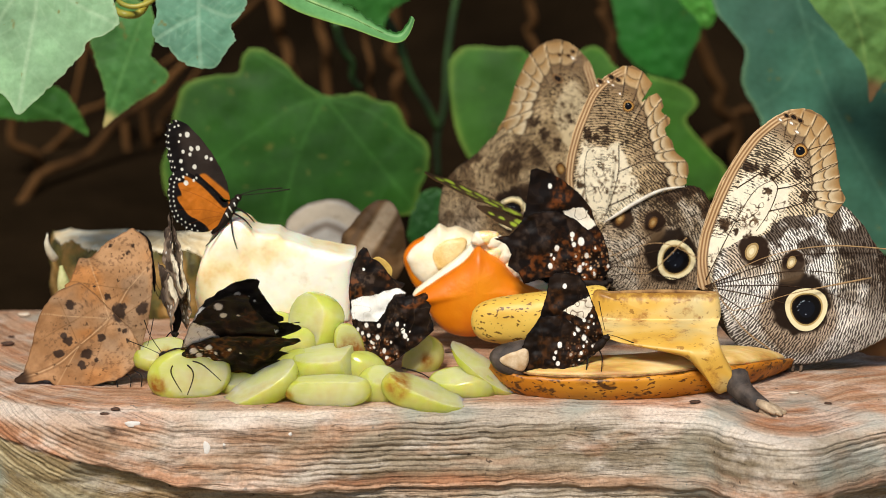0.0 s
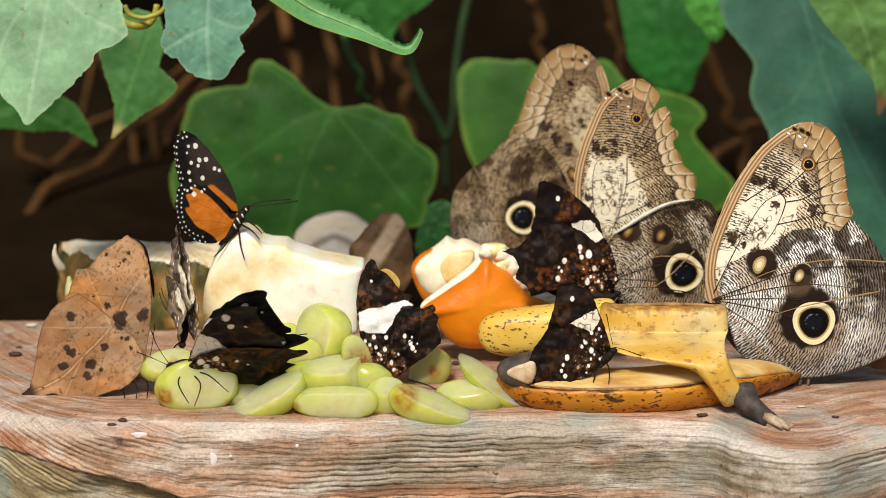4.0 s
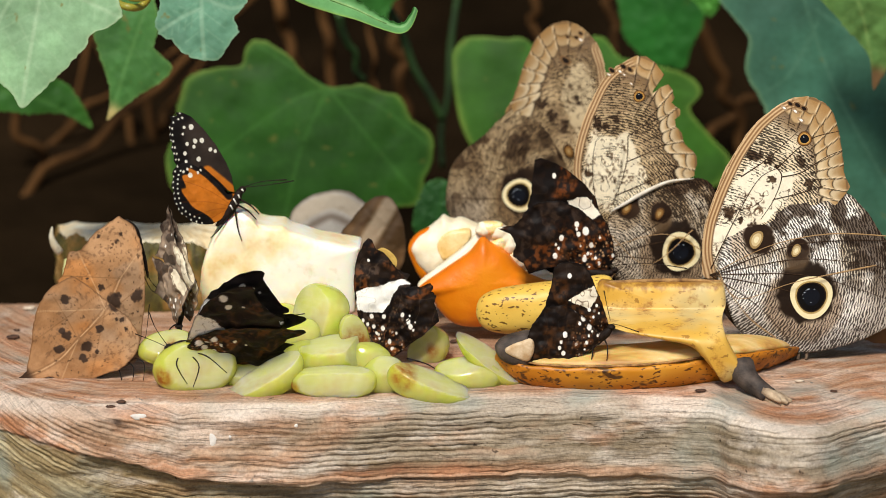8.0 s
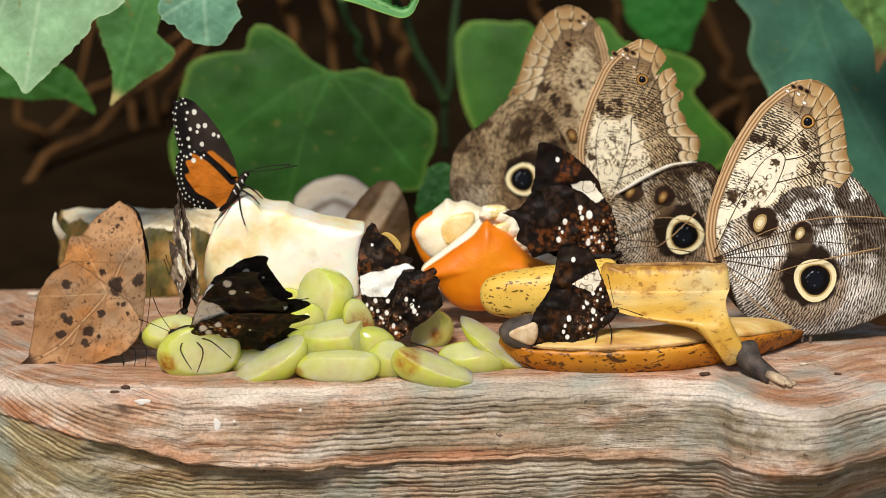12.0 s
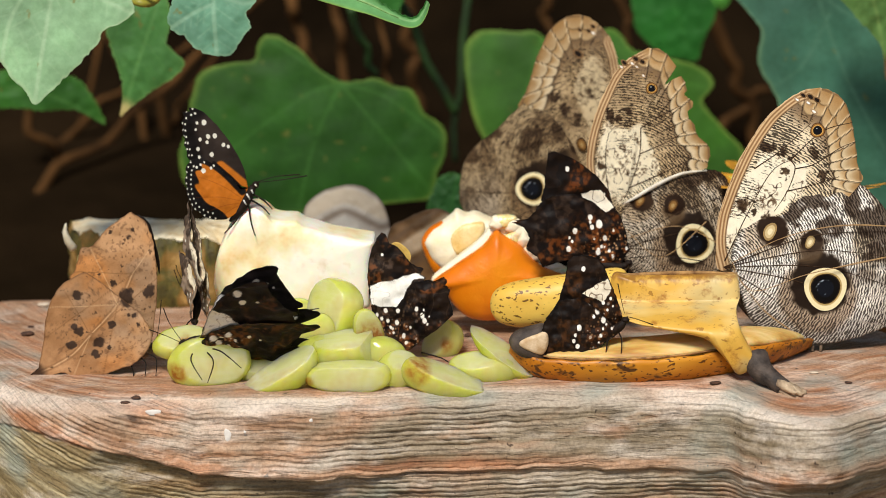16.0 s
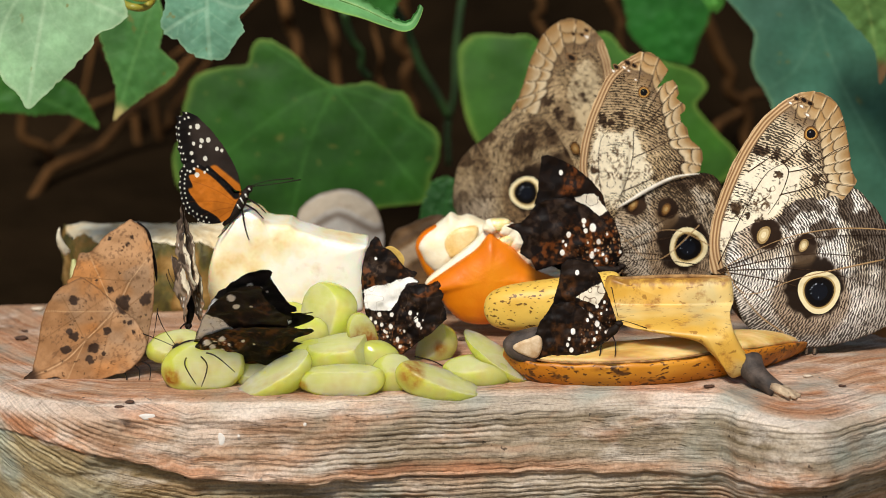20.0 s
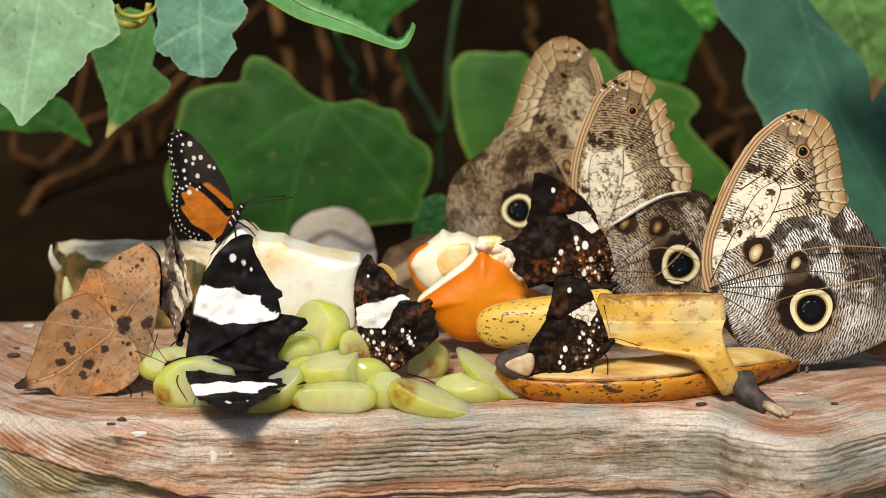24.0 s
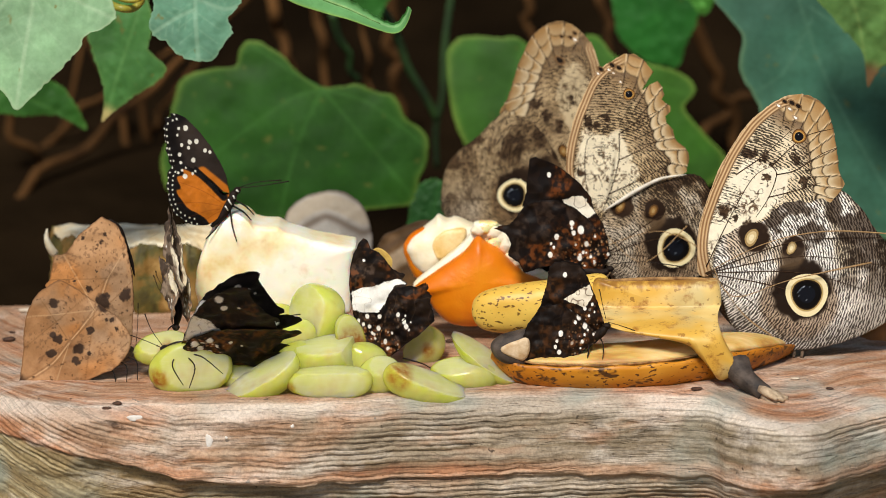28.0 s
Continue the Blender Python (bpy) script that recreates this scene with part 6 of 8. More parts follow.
tube("body", [(0, 3, 0), (-4, 4, -12), (-10, 5, -24)], [2.2, 3.8, 1.2], FUR, owl_a, 12, smoothing=16)
legs_and_feelers(owl_a, [[(-6, 0, -18), (-2, -2, -30), (2, -3, -42)], [(-10, 0, -20), (-14, -2, -32), (-16, -3, -42)]], [], STRAW, 0.4)


# -- grey wings blurred behind the pineapple --
def grey_butterfly(place, fore, fhub, c1, c2, label, stripe, seed, lean):
    ob = thing("grey_butterfly", pose(*place, lean), label, "butterfly")
    sh = Sheet(fore, fhub, 1.5, 0.5, seed=seed)

    def paint(X, Z, R, A, edge):
        n = fbm(X * 0.12, Z * 0.12, seed, 3)
        c = mixc(hexc(c1), hexc(c2), smooth(0.3, 0.7, n))
        d = near(X, Z, stripe)
        c = mixc(c, hexc("b8a890"), 0.7 * (1 - smooth(2.0, 4.5, d)))
        c = mixc(c, hexc("5a4a3c"), 0.6 * np.exp(-((d - 6) / 1.5) ** 2))
        return mixc(c, hexc("3a2c22"), 0.5 * smooth(0.93, 1.0, edge)), 0.0
    w = sh.build("wing", ob, WING, paint, rings=30, segs=110)
    far_side(w, ob, 0.004, 3)
    tube("body", [(0, 2, 0), (4, 2.5, -10), (10, 3, -20)], [1.8, 3.2, 1.0], FUR, ob, 10, smoothing=12)
    return ob


grey_a = grey_butterfly((-0.0436, 0.1350, 0.0225), [(-20.3, -2.3), (-19.0, 9.2), (-14.5, 15.6), (-6.6, 19.2), (2.4, 19.7), (10.2, 15.6), (14.6, 8.0), (15.7, -2.3), (11.2, -9.2), (-11.3, -9.2)], [(-2.2, 5.7)][0],
                        "a8a49c", "c4c0b6", "grey butterfly wings blurred behind the pineapple", [(-15.6, 10.3), (-2.1, 16.0), (12.4, 9.2)], 61, 0)
grey_b = grey_butterfly((-0.0262, 0.1100, 0.0211), [(-13.1, 11.3), (-9.4, 16.2), (-5.0, 22.0), (0.1, 25.6), (5.6, 25.6), (9.5, 20.7), (11.7, 11.3), (11.2, 0.0), (5.5, -6.8), (-5.5, -4.5), (-11.7, 3.4)], [(0.0, 10.1)][0],
                        "46341f", "6e5438", "brown-grey butterfly with a pale wing stripe behind the pineapple", [(-9.0, -2.0), (-2.0, 10.0), (6.0, 23.0)], 67, 0)


# -- the dead-leaf butterfly --
def leaf_butterfly():
    ob = thing("leaf_butterfly", pose(*(-0.1201, 0.0120, 0.0038)), "butterfly with closed brown wings like a spotted dead leaf", "butterfly")
    fore = [(9.2, 6.3), (11.3, 12.6), (13.4, 19.7), (14.9, 27.9), (15.5, 35.2), (15.4, 41.4), (14.7, 46.7), (13.3, 49.8), (11.4, 51.5), (9.1, 53.4), (6.4, 52.1), (2.9, 50.2), (-0.5, 48.1), (-3.9, 45.2), (-7.3, 42.9), (-10.2, 43.0), (-11.8, 40.3), (-14.4, 34.7), (-16.2, 32.2), (-9.7, 26.6), (-1.0, 15.1), (5.0, 7.0)]
    hind = [(-16.2, 32.2), (-19.3, 30.9), (-22.2, 28.1), (-24.8, 24.2), (-26.9, 19.8), (-28.5, 14.1), (-29.9, 9.0), (-31.9, 4.0), (-33.1, 0.9), (-36.0, -0.6), (-35.7, -2.4), (-30.3, -2.2), (-24.0, -1.4), (-21.2, -3.9), (-15.3, -5.2), (-9.9, -4.1), (-3.5, -2.6), (0.6, -2.2), (6.5, 1.5), (9.2, 5.9), (9.9, 9.6), (7.3, 15.8), (2.9, 20.9), (-1.6, 25.7), (-6.0, 30.6), (-10.7, 33.9)]
    fs, hs = Sheet(fore, (2.6, 33.6), 1.8, 0.7, seed=71), Sheet(hind, (-11.7, 12.1), 2.0, 0.8, seed=75)
    rib = [(-35.5, -1.3), (-21.1, 4.0), (-11.9, 11.3), (-0.6, 20.9), (6.3, 31.0)]
    blots = dots([(3.2, 23.0), (4.9, 24.9), (11.6, 23.3), (-1.2, 28.6), (-14.6, 26.4), (-16.1, 13.1), (-17.5, 14.9), (-19.7, 8.4), (-9.6, 8.3), (-11.2, 4.1), (2.9, 16.7), (4.4, 16.1), (-3.9, 14.0), (2.9, 34.6), (8.8, 47.0), (6.8, 44.5), (1.1, 47.5), (-6.1, 5.8), (-5.5, 32.4), (10.6, 17.9), (5.6, 12.6)], (3.6, 2.0, 2.8, 1.6, 1.9, 2.2, 1.6, 2.4, 2.8, 2.0, 1.4, 1.3, 1.6, 1.0, 1.0, 1.2, 1.0, 0.8, 0.7, 0.8, 0.9))

    def paint(seed):
        def f(X, Z, R, A, edge):
            n1, n2, n3 = fbm(X * 0.07, Z * 0.07, seed, 3), fbm(X * 0.35, Z * 0.35, seed + 1, 3), fbm(X * 1.2, Z * 1.2, seed + 2, 2)
            c = mixc(hexc("a0754e"), hexc("c69a70"), smooth(0.25, 0.75, n1))
            c = mixc(c, hexc("bd7434"), 0.55 * smooth(0.5, 0.7, fbm(X * 0.06 + 3, Z * 0.06, seed + 5, 2)))
            c = mixc(c, hexc("8f8478"), 0.3 * smooth(0.55, 0.72, fbm(X * 0.09 + 8, Z * 0.09, seed + 7, 3)))
            c = mixc(c, hexc("6b4a30"), 0.14 * smooth(0.45, 0.75, n3))
            d = near(X, Z, rib)
            c = mixc(c, hexc("c9a47c"), 0.75 * (1 - smooth(0.1, 0.32, d)))
            c = mixc(c, hexc("553822"), 0.3 * np.exp(-((d - 0.6) / 0.3) ** 2))
            c = mixc(c, hexc("5a4030"), 0.28 * smooth(0.62, 0.7, n3) * smooth(0.5, 0.6, fbm(X * 0.15, Z * 0.15, seed + 30, 2)))
            for k, (x, z) in enumerate([(-19.3, 30.9), (-24.9, 23.2), (-28.8, 12.1), (-21.2, -3.9), (-9.9, -4.1), (15.2, 40.4), (14.5, 28.0), (-7.3, 42.9), (-14.4, 34.7)]):
                st = rib[2 + k % 3]
                c = mixc(c, hexc("d2ae84") if k % 2 else hexc("7a5636"), 0.5 * (1 - smooth(0.08, 0.3, near(X, Z, [st, (x, z)]))))
            for bx, bz, r in blots:
                q = np.hypot(X - bx, Z - bz) + 2.2 * (n2 - 0.5) * r * 0.6 + 1.0 * (n3 - 0.5)
                c = mixc(c, hexc("2e221c"), 0.85 * (1 - smooth(r * 0.55, r * 0.85, q)))
            c = mixc(c, hexc("4a3424"), 0.7 * smooth(0.80, 0.84, fbm(X * 0.8, Z * 0.8, seed + 11, 2)))
            c = mixc(c, hexc("5a3c26"), 0.55 * smooth(0.96, 1.0, edge))
            c = mixc(c, hexc("2e2018"), 0.85 * smooth(7, 3, np.hypot(X - rib[0][0], Z - rib[0][1])))
            return c, 0.0
        return f

    def inner(X, Z, R, A, edge):
        c = mixc(hexc("1c1512"), hexc("c06a1c"), smooth(0.4, 0.6, fbm(X * 0.05, Z * 0.05, 4, 2)))
        return c, 0.0
    fw = fs.build("forewing", ob, WING, paint(71), inner, rings=70, segs=220)
    hw = hs.build("hindwing", ob, WING, paint(72), inner, rings=70, segs=220, lift=1.4)
    far = far_side(fw, ob, 0.002, 1.0)
    far_side(hw, ob, 0.002, 1.0)
    dark = [(10.9, 51.9), (13.2, 50.6), (15.3, 47.3), (16.0, 40.3), (16.4, 34.0), (15.5, 28.9), (15.0, 37.3), (14.4, 43.6), (12.8, 48.0)]
    dk = Sheet(dark, (15.0, 43.6), 0.3, 0.1)
    dk.build("dark_wing_edge", ob, BROWN_WING, lambda X, Z, R, A, edge: (np.repeat(hexc("1e1612")[None], len(X), 0), 0.0), rings=8, segs=60, lift=-1.2)
    tube("body", [(9, 1.5, 3), (5, 2, 1), (-2, 2.5, -1), (-10, 2.5, -2)], [1.5, 2.4, 2.0, 0.8], FUR, ob, 10, smoothing=12)
    legs_and_feelers(ob, [[(4, -1, 0), (6, -3, -2), (5, -5, -7)], [(7, -1, 1), (10, -3, -1), (9, -5, -7)], [(9, -1, 2), (15, -3, 1), (19, -4, 4)], [(17, -3, 4), (16.5, -5, -4), (16, -7, -9)], [(0, -1, -1), (1, -3, -4), (1, -5, -7.5)]],
                     [[(10, 1, 3), (13, -1, 12), (15, -1, 20)]])
    return ob


kallima = leaf_butterfly()


# -- brown butterflies with a white band --
def spatter(X, Z, size, seed):
    """Signed depth (mm) inside scattered round dots on a jittered grid."""
    gx, gz = np.floor(X / size), np.floor(Z / size)
    best = np.full(X.shape, -9.0)
    for i in (-1, 0, 1):
        for j in (-1, 0, 1):
            cx, cz = gx + i, gz + j
            px, pz, pr = (vnoise(cx, cz, seed + k) for k in (1, 2, 3))
            best = np.maximum(best, size * (0.46 * pr - 0.10) - np.hypot(X - (cx + 0.15 + 0.7 * px) * size, (Z - (cz + 0.15 + 0.7 * pz) * size) * 0.85))
    return best


def banded_paint(band, dots, seed, ground="1a110b", rust="6a3a18", fleck=1.0, sheen=1.0, band_colour="fffbf2", marble=1.0, net=0.5, reach=13.0):
    """Dark brown marbled underside with a white cross band (outline) and crisp pale dots."""
    poly = np.array(band)

    def f(X, Z, R, A, edge):
        n1, n2, n3 = fbm(X * 0.22, Z * 0.22, seed, 3), fbm(X * 0.7, Z * 0.7, seed + 4, 3), fbm(X * 1.6, Z * 1.6, seed + 9, 2)
        c = mixc(hexc(ground) * 0.7, hexc(ground) * 1.5, n1)
        # greyish patches: a sheen on the folds painted into the wing colour
        c = mixc(c, hexc("6a5648"), 0.55 * sheen * smooth(0.52, 0.66, fbm(X * 0.10 + 3, Z * 0.10 + 8, seed + 5, 3)) * smooth(0.35, 0.65, n2))
        c = mixc(c, hexc(rust), 0.8 * marble * smooth(0.50, 0.64, fbm(X * 0.12 + 5, Z * 0.12, seed + 6, 3)) * smooth(0.30, 0.70, n2))
        c = mixc(c, hexc("0c0706"), 0.8 * marble * smooth(0.56, 0.64, fbm(X * 0.26, Z * 0.26 + 9, seed + 8, 2)))
        c = mixc(c, hexc("8a7460"), 0.2 * sheen * (1 - smooth(0.006, 0.022, np.abs(fbm(X * 0.16, Z * 0.16, seed + 19, 2) - 0.52))))
        if fleck:
            zone = np.maximum(0.25 * smooth(0.50, 0.58, fbm(X * 0.11 + 2, Z * 0.11 + 6, seed + 14, 2)) * smooth(34, 16, R), smooth(reach, reach * 0.7, R + 3 * (n1 - 0.5)))
            big, small = spatter(X, Z, 3.0, seed + 12), spatter(X + 5, Z + 3, 1.5, seed + 15)
            c = mixc(c, hexc("8a4a1e"), 0.8 * fleck * zone * smooth(-0.7, -0.1, big) * smooth(0.3, 0.6, n2))
            c = mixc(c, hexc("d9a878"), 0.75 * fleck * zone * smooth(0.0, 0.15, small))
            c = mixc(c, hexc("fbf5ea"), fleck * zone * smooth(0.0, 0.2, big - 0.38))
        if len(poly) > 2:
            jx, jz = X + 1.6 * (n2 - 0.5), Z + 1.6 * (n1 - 0.5)
            m = within(poly, jx, jz).astype(float)
            c = mixc(c, hexc(band_colour) * (0.94 + 0.10 * n2[:, None]), m)
            c = mixc(c, hexc("6a5644"), net * m * smooth(0.03, 0.008, np.abs(fbm(X * 0.3, Z * 0.3, seed + 17, 2) - 0.5)))
        for x, z, r in dots:
            q = np.hypot((X - x) * 1.0, (Z - z) * 0.75) + 0.5 * (n2 - 0.5)
            c = mixc(c, hexc("f6f0e6"), 1 - smooth(r * 0.75, r * 1.0, q))
        c = mixc(c, hexc("0c0807"), 0.6 * smooth(0.95, 1.0, edge))
        return c, 0.0
    return f


def banded(place, fore, hind, fhub, hhub, band, fdots, hdots, label, seed, feet, feelers, body, turn=0.0, lean=0.0, dome=1.4, lift=1.2, hband=(), ground="1a110b", rust="74401e", fleck=1.0, waves=0.8, marble=1.0, band_colour="fffbf2", sheen=1.0, reach=13.0, net=0.5, apart=0.0022):
    ob = thing("banded_butterfly", pose(*place, lean, 0, turn), label, "butterfly", "white-banded butterflies")
    fs, hs = Sheet(fore, fhub, dome, waves, seed=seed), Sheet(hind, hhub, dome, waves * 1.15, seed=seed + 2)
    fw = fs.build("forewing", ob, BROWN_WING, banded_paint(band, fdots, seed, ground, rust, fleck, sheen, band_colour, marble, net, reach), rings=90, segs=260, crisp=True)
    hw = hs.build("hindwing", ob, BROWN_WING, banded_paint(hband, hdots, seed + 20, ground, rust, fleck, sheen, band_colour, marble, net, reach), rings=90, segs=260, crisp=True, lift=lift)
    far_side(fw, ob, apart, 0.8)
    far_side(hw, ob, apart, 0.8)
    tube("body", body, [0.7, 1.5, 1.7, 1.1, 0.4], INSECT, ob, 10, smoothing=14)
    b = np.array(body[0])
    tube("head", [b + (0, 0, 0.9), b, b - (0, 0, 1.2)], [0.8, 1.5, 0.7], INSECT, ob, 10, smoothing=8)
    legs_and_feelers(ob, feet, feelers)
    return ob


hyp_b = banded((-0.0272, 0.0240, 0.0040),
    [(3.7, -1.6), (-0.8, 0.6), (-3.4, 4.9), (-5.4, 12.5), (-6.3, 19.3), (-7.0, 25.6), (-6.5, 31.9), (-5.0, 37.1), (-3.5, 40.7), (-1.8, 42.5), (-0.2, 42.1), (1.2, 38.7), (4.2, 37.2), (6.3, 34.9), (8.3, 31.7), (10.7, 30.0), (13.6, 29.2), (12.3, 27.3), (14.3, 25.8), (10.6, 22.3), (7.6, 14.9), (5.4, 6.5)],
    [(3.7, -1.6), (4.2, 6.5), (5.8, 14.5), (7.3, 20.8), (10.2, 24.6), (15.3, 24.7), (17.8, 24.3), (21.5, 25.9), (21.9, 24.2), (20.4, 23.0), (22.9, 21.7), (22.3, 19.0), (23.6, 14.7), (23.8, 12.0), (21.3, 9.5), (17.2, 6.4), (13.0, 3.0), (8.9, -0.1), (5.7, -2.0)],
    (1.9, 19.2), (13.1, 12.7),
    [(-6.4, 23.1), (-2.1, 24.5), (1.2, 24.9), (6.1, 26.9), (10.7, 27.9), (13.7, 26.0), (9.4, 25.2), (6.9, 22.3), (6.2, 18.1), (3.5, 15.2), (-3.3, 15.2), (-5.9, 16.1)], dots([(-1.5, 34.6), (-0.6, 13.7), (-3.7, 12.3), (-2.1, 10.8), (0.1, 10.1), (3.4, 9.3), (1.1, 7.6), (-3.4, 8.3), (2.1, 5.5), (5.8, 5.0), (3.9, 13.7)], (0.6, 0.8, 0.6, 0.6, 0.6, 0.9, 0.5, 0.4, 0.5, 0.6, 0.8)),
    dots([(10.7, 14.7), (8.3, 7.7), (12.7, 12.1), (13.5, 10.2), (15.2, 11.7), (13.2, 14.2), (14.5, 8.9), (5.8, 4.4), (6.6, 1.8)], (0.8, 0.5, 0.8, 0.9, 0.4, 0.5, 0.4, 0.8, 0.6)),
    "dark brown butterfly with a broad white wing band on the grapes", 101,
    [[(12, -1, -2), (20, -3, -4), (26, -5, -8)], [(4, -1, -1), (3, -3, -5), (3, -5, -9)]], [[(-4, -2, 1), (-9, -4, 10), (-15, -4, 22)], [(2, -2, 3), (8, -4, 9), (14, -4, 14)]],
    [(-6, -1, -1), (-3, -2, -2), (1, -2, -3), (4, -2, -4), (8, -1, -4)], fleck=0.85, reach=13.0, net=0.2)
# yellow bit set behind the wing tip, added as a part of the butterfly
lump("yellow_bit", [(1.4, 37.5), (3.5, 39.0), (6.7, 37.3), (8.8, 34.2), (7.9, 31.2), (4.3, 32.9), (2.2, 35.0)], [(5.1, 35.4)][0], 0.3, 0.5, plain("yellow_bit_colour", "b8903c", "d8b45c", 300, 0.7), hyp_b, 5, 24, bumps=0.1).location = (0, 0.0006, 0)

hyp_c = banded((0.0557, -0.0060, 0.0160),
    [(-0.8, 1.4), (1.2, 4.7), (0.2, 8.8), (-2.0, 15.0), (-4.4, 20.7), (-6.0, 24.6), (-8.4, 27.1), (-12.4, 28.2), (-16.3, 27.4), (-18.3, 26.2), (-18.7, 23.8), (-19.4, 19.7), (-21.6, 11.5), (-15.4, 10.4), (-8.4, 6.2), (-4.4, 2.1)],
    [(0.0, 1.0), (-4.4, 4.5), (-8.4, 8.9), (-14.4, 12.9), (-21.4, 12.1), (-24.0, 7.8), (-26.8, 4.4), (-28.4, -0.8), (-30.9, -3.2), (-29.3, -4.1), (-28.9, -6.5), (-26.9, -9.0), (-26.1, -12.4), (-24.5, -13.4), (-19.5, -11.2), (-13.4, -9.2), (-9.4, -6.1), (-4.8, -3.5), (-2.0, -1.9)],
    (-11.4, 16.5), (-16.4, 0.1),
    [(-13.4, 14.1), (-10.4, 15.9), (-7.4, 17.9), (-4.2, 19.5), (-2.4, 16.0), (-4.2, 13.4), (-6.4, 11.1), (-9.4, 12.8)], dots([(-12.8, 23.3), (-5.8, 10.9), (-3.2, 12.3), (-4.4, 8.2), (-2.4, 9.6)], (0.8, 0.6, 0.6, 0.5, 0.4)),
    dots([(-7.8, 8.1), (-10.4, 11.4), (-3.4, 6.0), (-5.8, 4.5), (-14.4, 2.2), (-15.0, -4.6), (-16.4, -2.6), (-15.8, -0.3), (-6.8, -1.0), (-6.0, 1.5), (-2.8, 1.4), (-7.4, -3.5), (-4.8, 3.1), (-9.2, 6.0)], (1.2, 1.0, 0.8, 1.0, 0.9, 0.8, 0.6, 0.6, 0.7, 0.5, 0.5, 0.5, 0.4, 0.6)),
    "dark brown butterfly with a cream band feeding on the banana", 111,
    [[(-4.4, -1, -2.1), (-4.8, -3, -5.2), (-6.0, -5, -11.3)], [(-0.4, -1, -0.0), (0.6, -3, -2.7), (0.0, -5, -9.3)]], [[(2.4, -2, 5.9), (5.6, -4, 5.5), (11.6, -4, 3.3)], [(1.6, -2, 7.1), (0.4, -4, 12.3), (-0.8, -4, 18.4)]],
    [(2.0, -1, 4.5), (0.4, -1, 2.4), (-2.4, 0.5, -0.0), (-6.8, 1.5, -2.7), (-11.4, 2, -5.5)], marble=0.8, sheen=0.45, rust="5a3416", fleck=0.55, reach=15.0, band_colour="efe3cb", net=0.8)

hyp_d = banded((0.0601, 0.0450, 0.0288),
    [(1.5, 6.1), (0.7, 12.5), (-1.0, 17.8), (-4.1, 22.6), (-5.5, 28.1), (-9.3, 32.8), (-13.4, 36.6), (-17.1, 39.4), (-21.7, 41.8), (-25.4, 43.3), (-28.1, 42.7), (-28.5, 38.3), (-29.2, 30.7), (-30.7, 24.7), (-21.9, 24.7), (-14.7, 20.8), (-8.4, 14.3), (-3.2, 7.9)],
    [(2.0, 6.1), (-3.2, 16.0), (-10.5, 23.7), (-18.8, 27.4), (-26.7, 26.8), (-30.5, 24.7), (-33.8, 20.1), (-36.1, 17.6), (-41.7, 17.0), (-37.0, 15.0), (-35.1, 11.2), (-36.2, 6.5), (-32.4, 4.1), (-30.2, -0.2), (-27.4, 0.7), (-21.0, 2.5), (-12.6, -0.1), (-6.6, -1.9), (-1.2, 0.6)],
    (-16.7, 30.3), (-18.9, 12.3),
    [(-16.3, 27.1), (-12.6, 28.4), (-8.4, 28.1), (-5.1, 23.6), (-3.9, 21.9), (-8.0, 19.6), (-10.9, 22.4), (-14.3, 24.6)], dots([(-20.9, 36.5), (-13.0, 21.6), (-14.7, 24.6), (-9.7, 16.0), (-7.4, 10.5), (-4.3, 11.1), (-3.2, 7.9), (-5.5, 14.3)], (0.8, 1.3, 0.8, 1.4, 1.0, 0.8, 0.6, 0.6)),
    dots([(-18.2, 13.4), (-20.5, 6.8), (-19.3, 9.5), (-12.6, 18.6), (-9.3, 15.8), (-12.0, 14.8), (-7.2, 10.5), (-9.7, 5.4), (-8.5, 7.5), (-4.3, 3.6), (-5.7, 5.8), (-12.6, 16.9), (-20.3, 11.0)], (1.0, 1.0, 0.6, 1.0, 1.4, 0.8, 1.0, 1.0, 0.6, 0.6, 0.6, 0.6, 0.5)),
    "dark brown butterfly with a spiky wing edge on the orange", 124,
    [[(-20, -1, 2), (-22, -3, -4), (-24, -5, -9)], [(-2, -1, -2), (-4, -3, -8), (-4, -4, -11)]], [[(2, -2, 3), (14, -4, 4), (28, -4, 2)], [(2, -2, 2), (10, -4, -8), (14, -4, -12)]],
    [(1.5, -1, 1), (-1, -1, -0.5), (-6, -1, 0), (-12, 0, 1), (-18, 1, 3)], marble=0.9, sheen=0.5, ground="170e09", band_colour="f2e8d4", rust="7a3e16", reach=19.0, net=0.9)

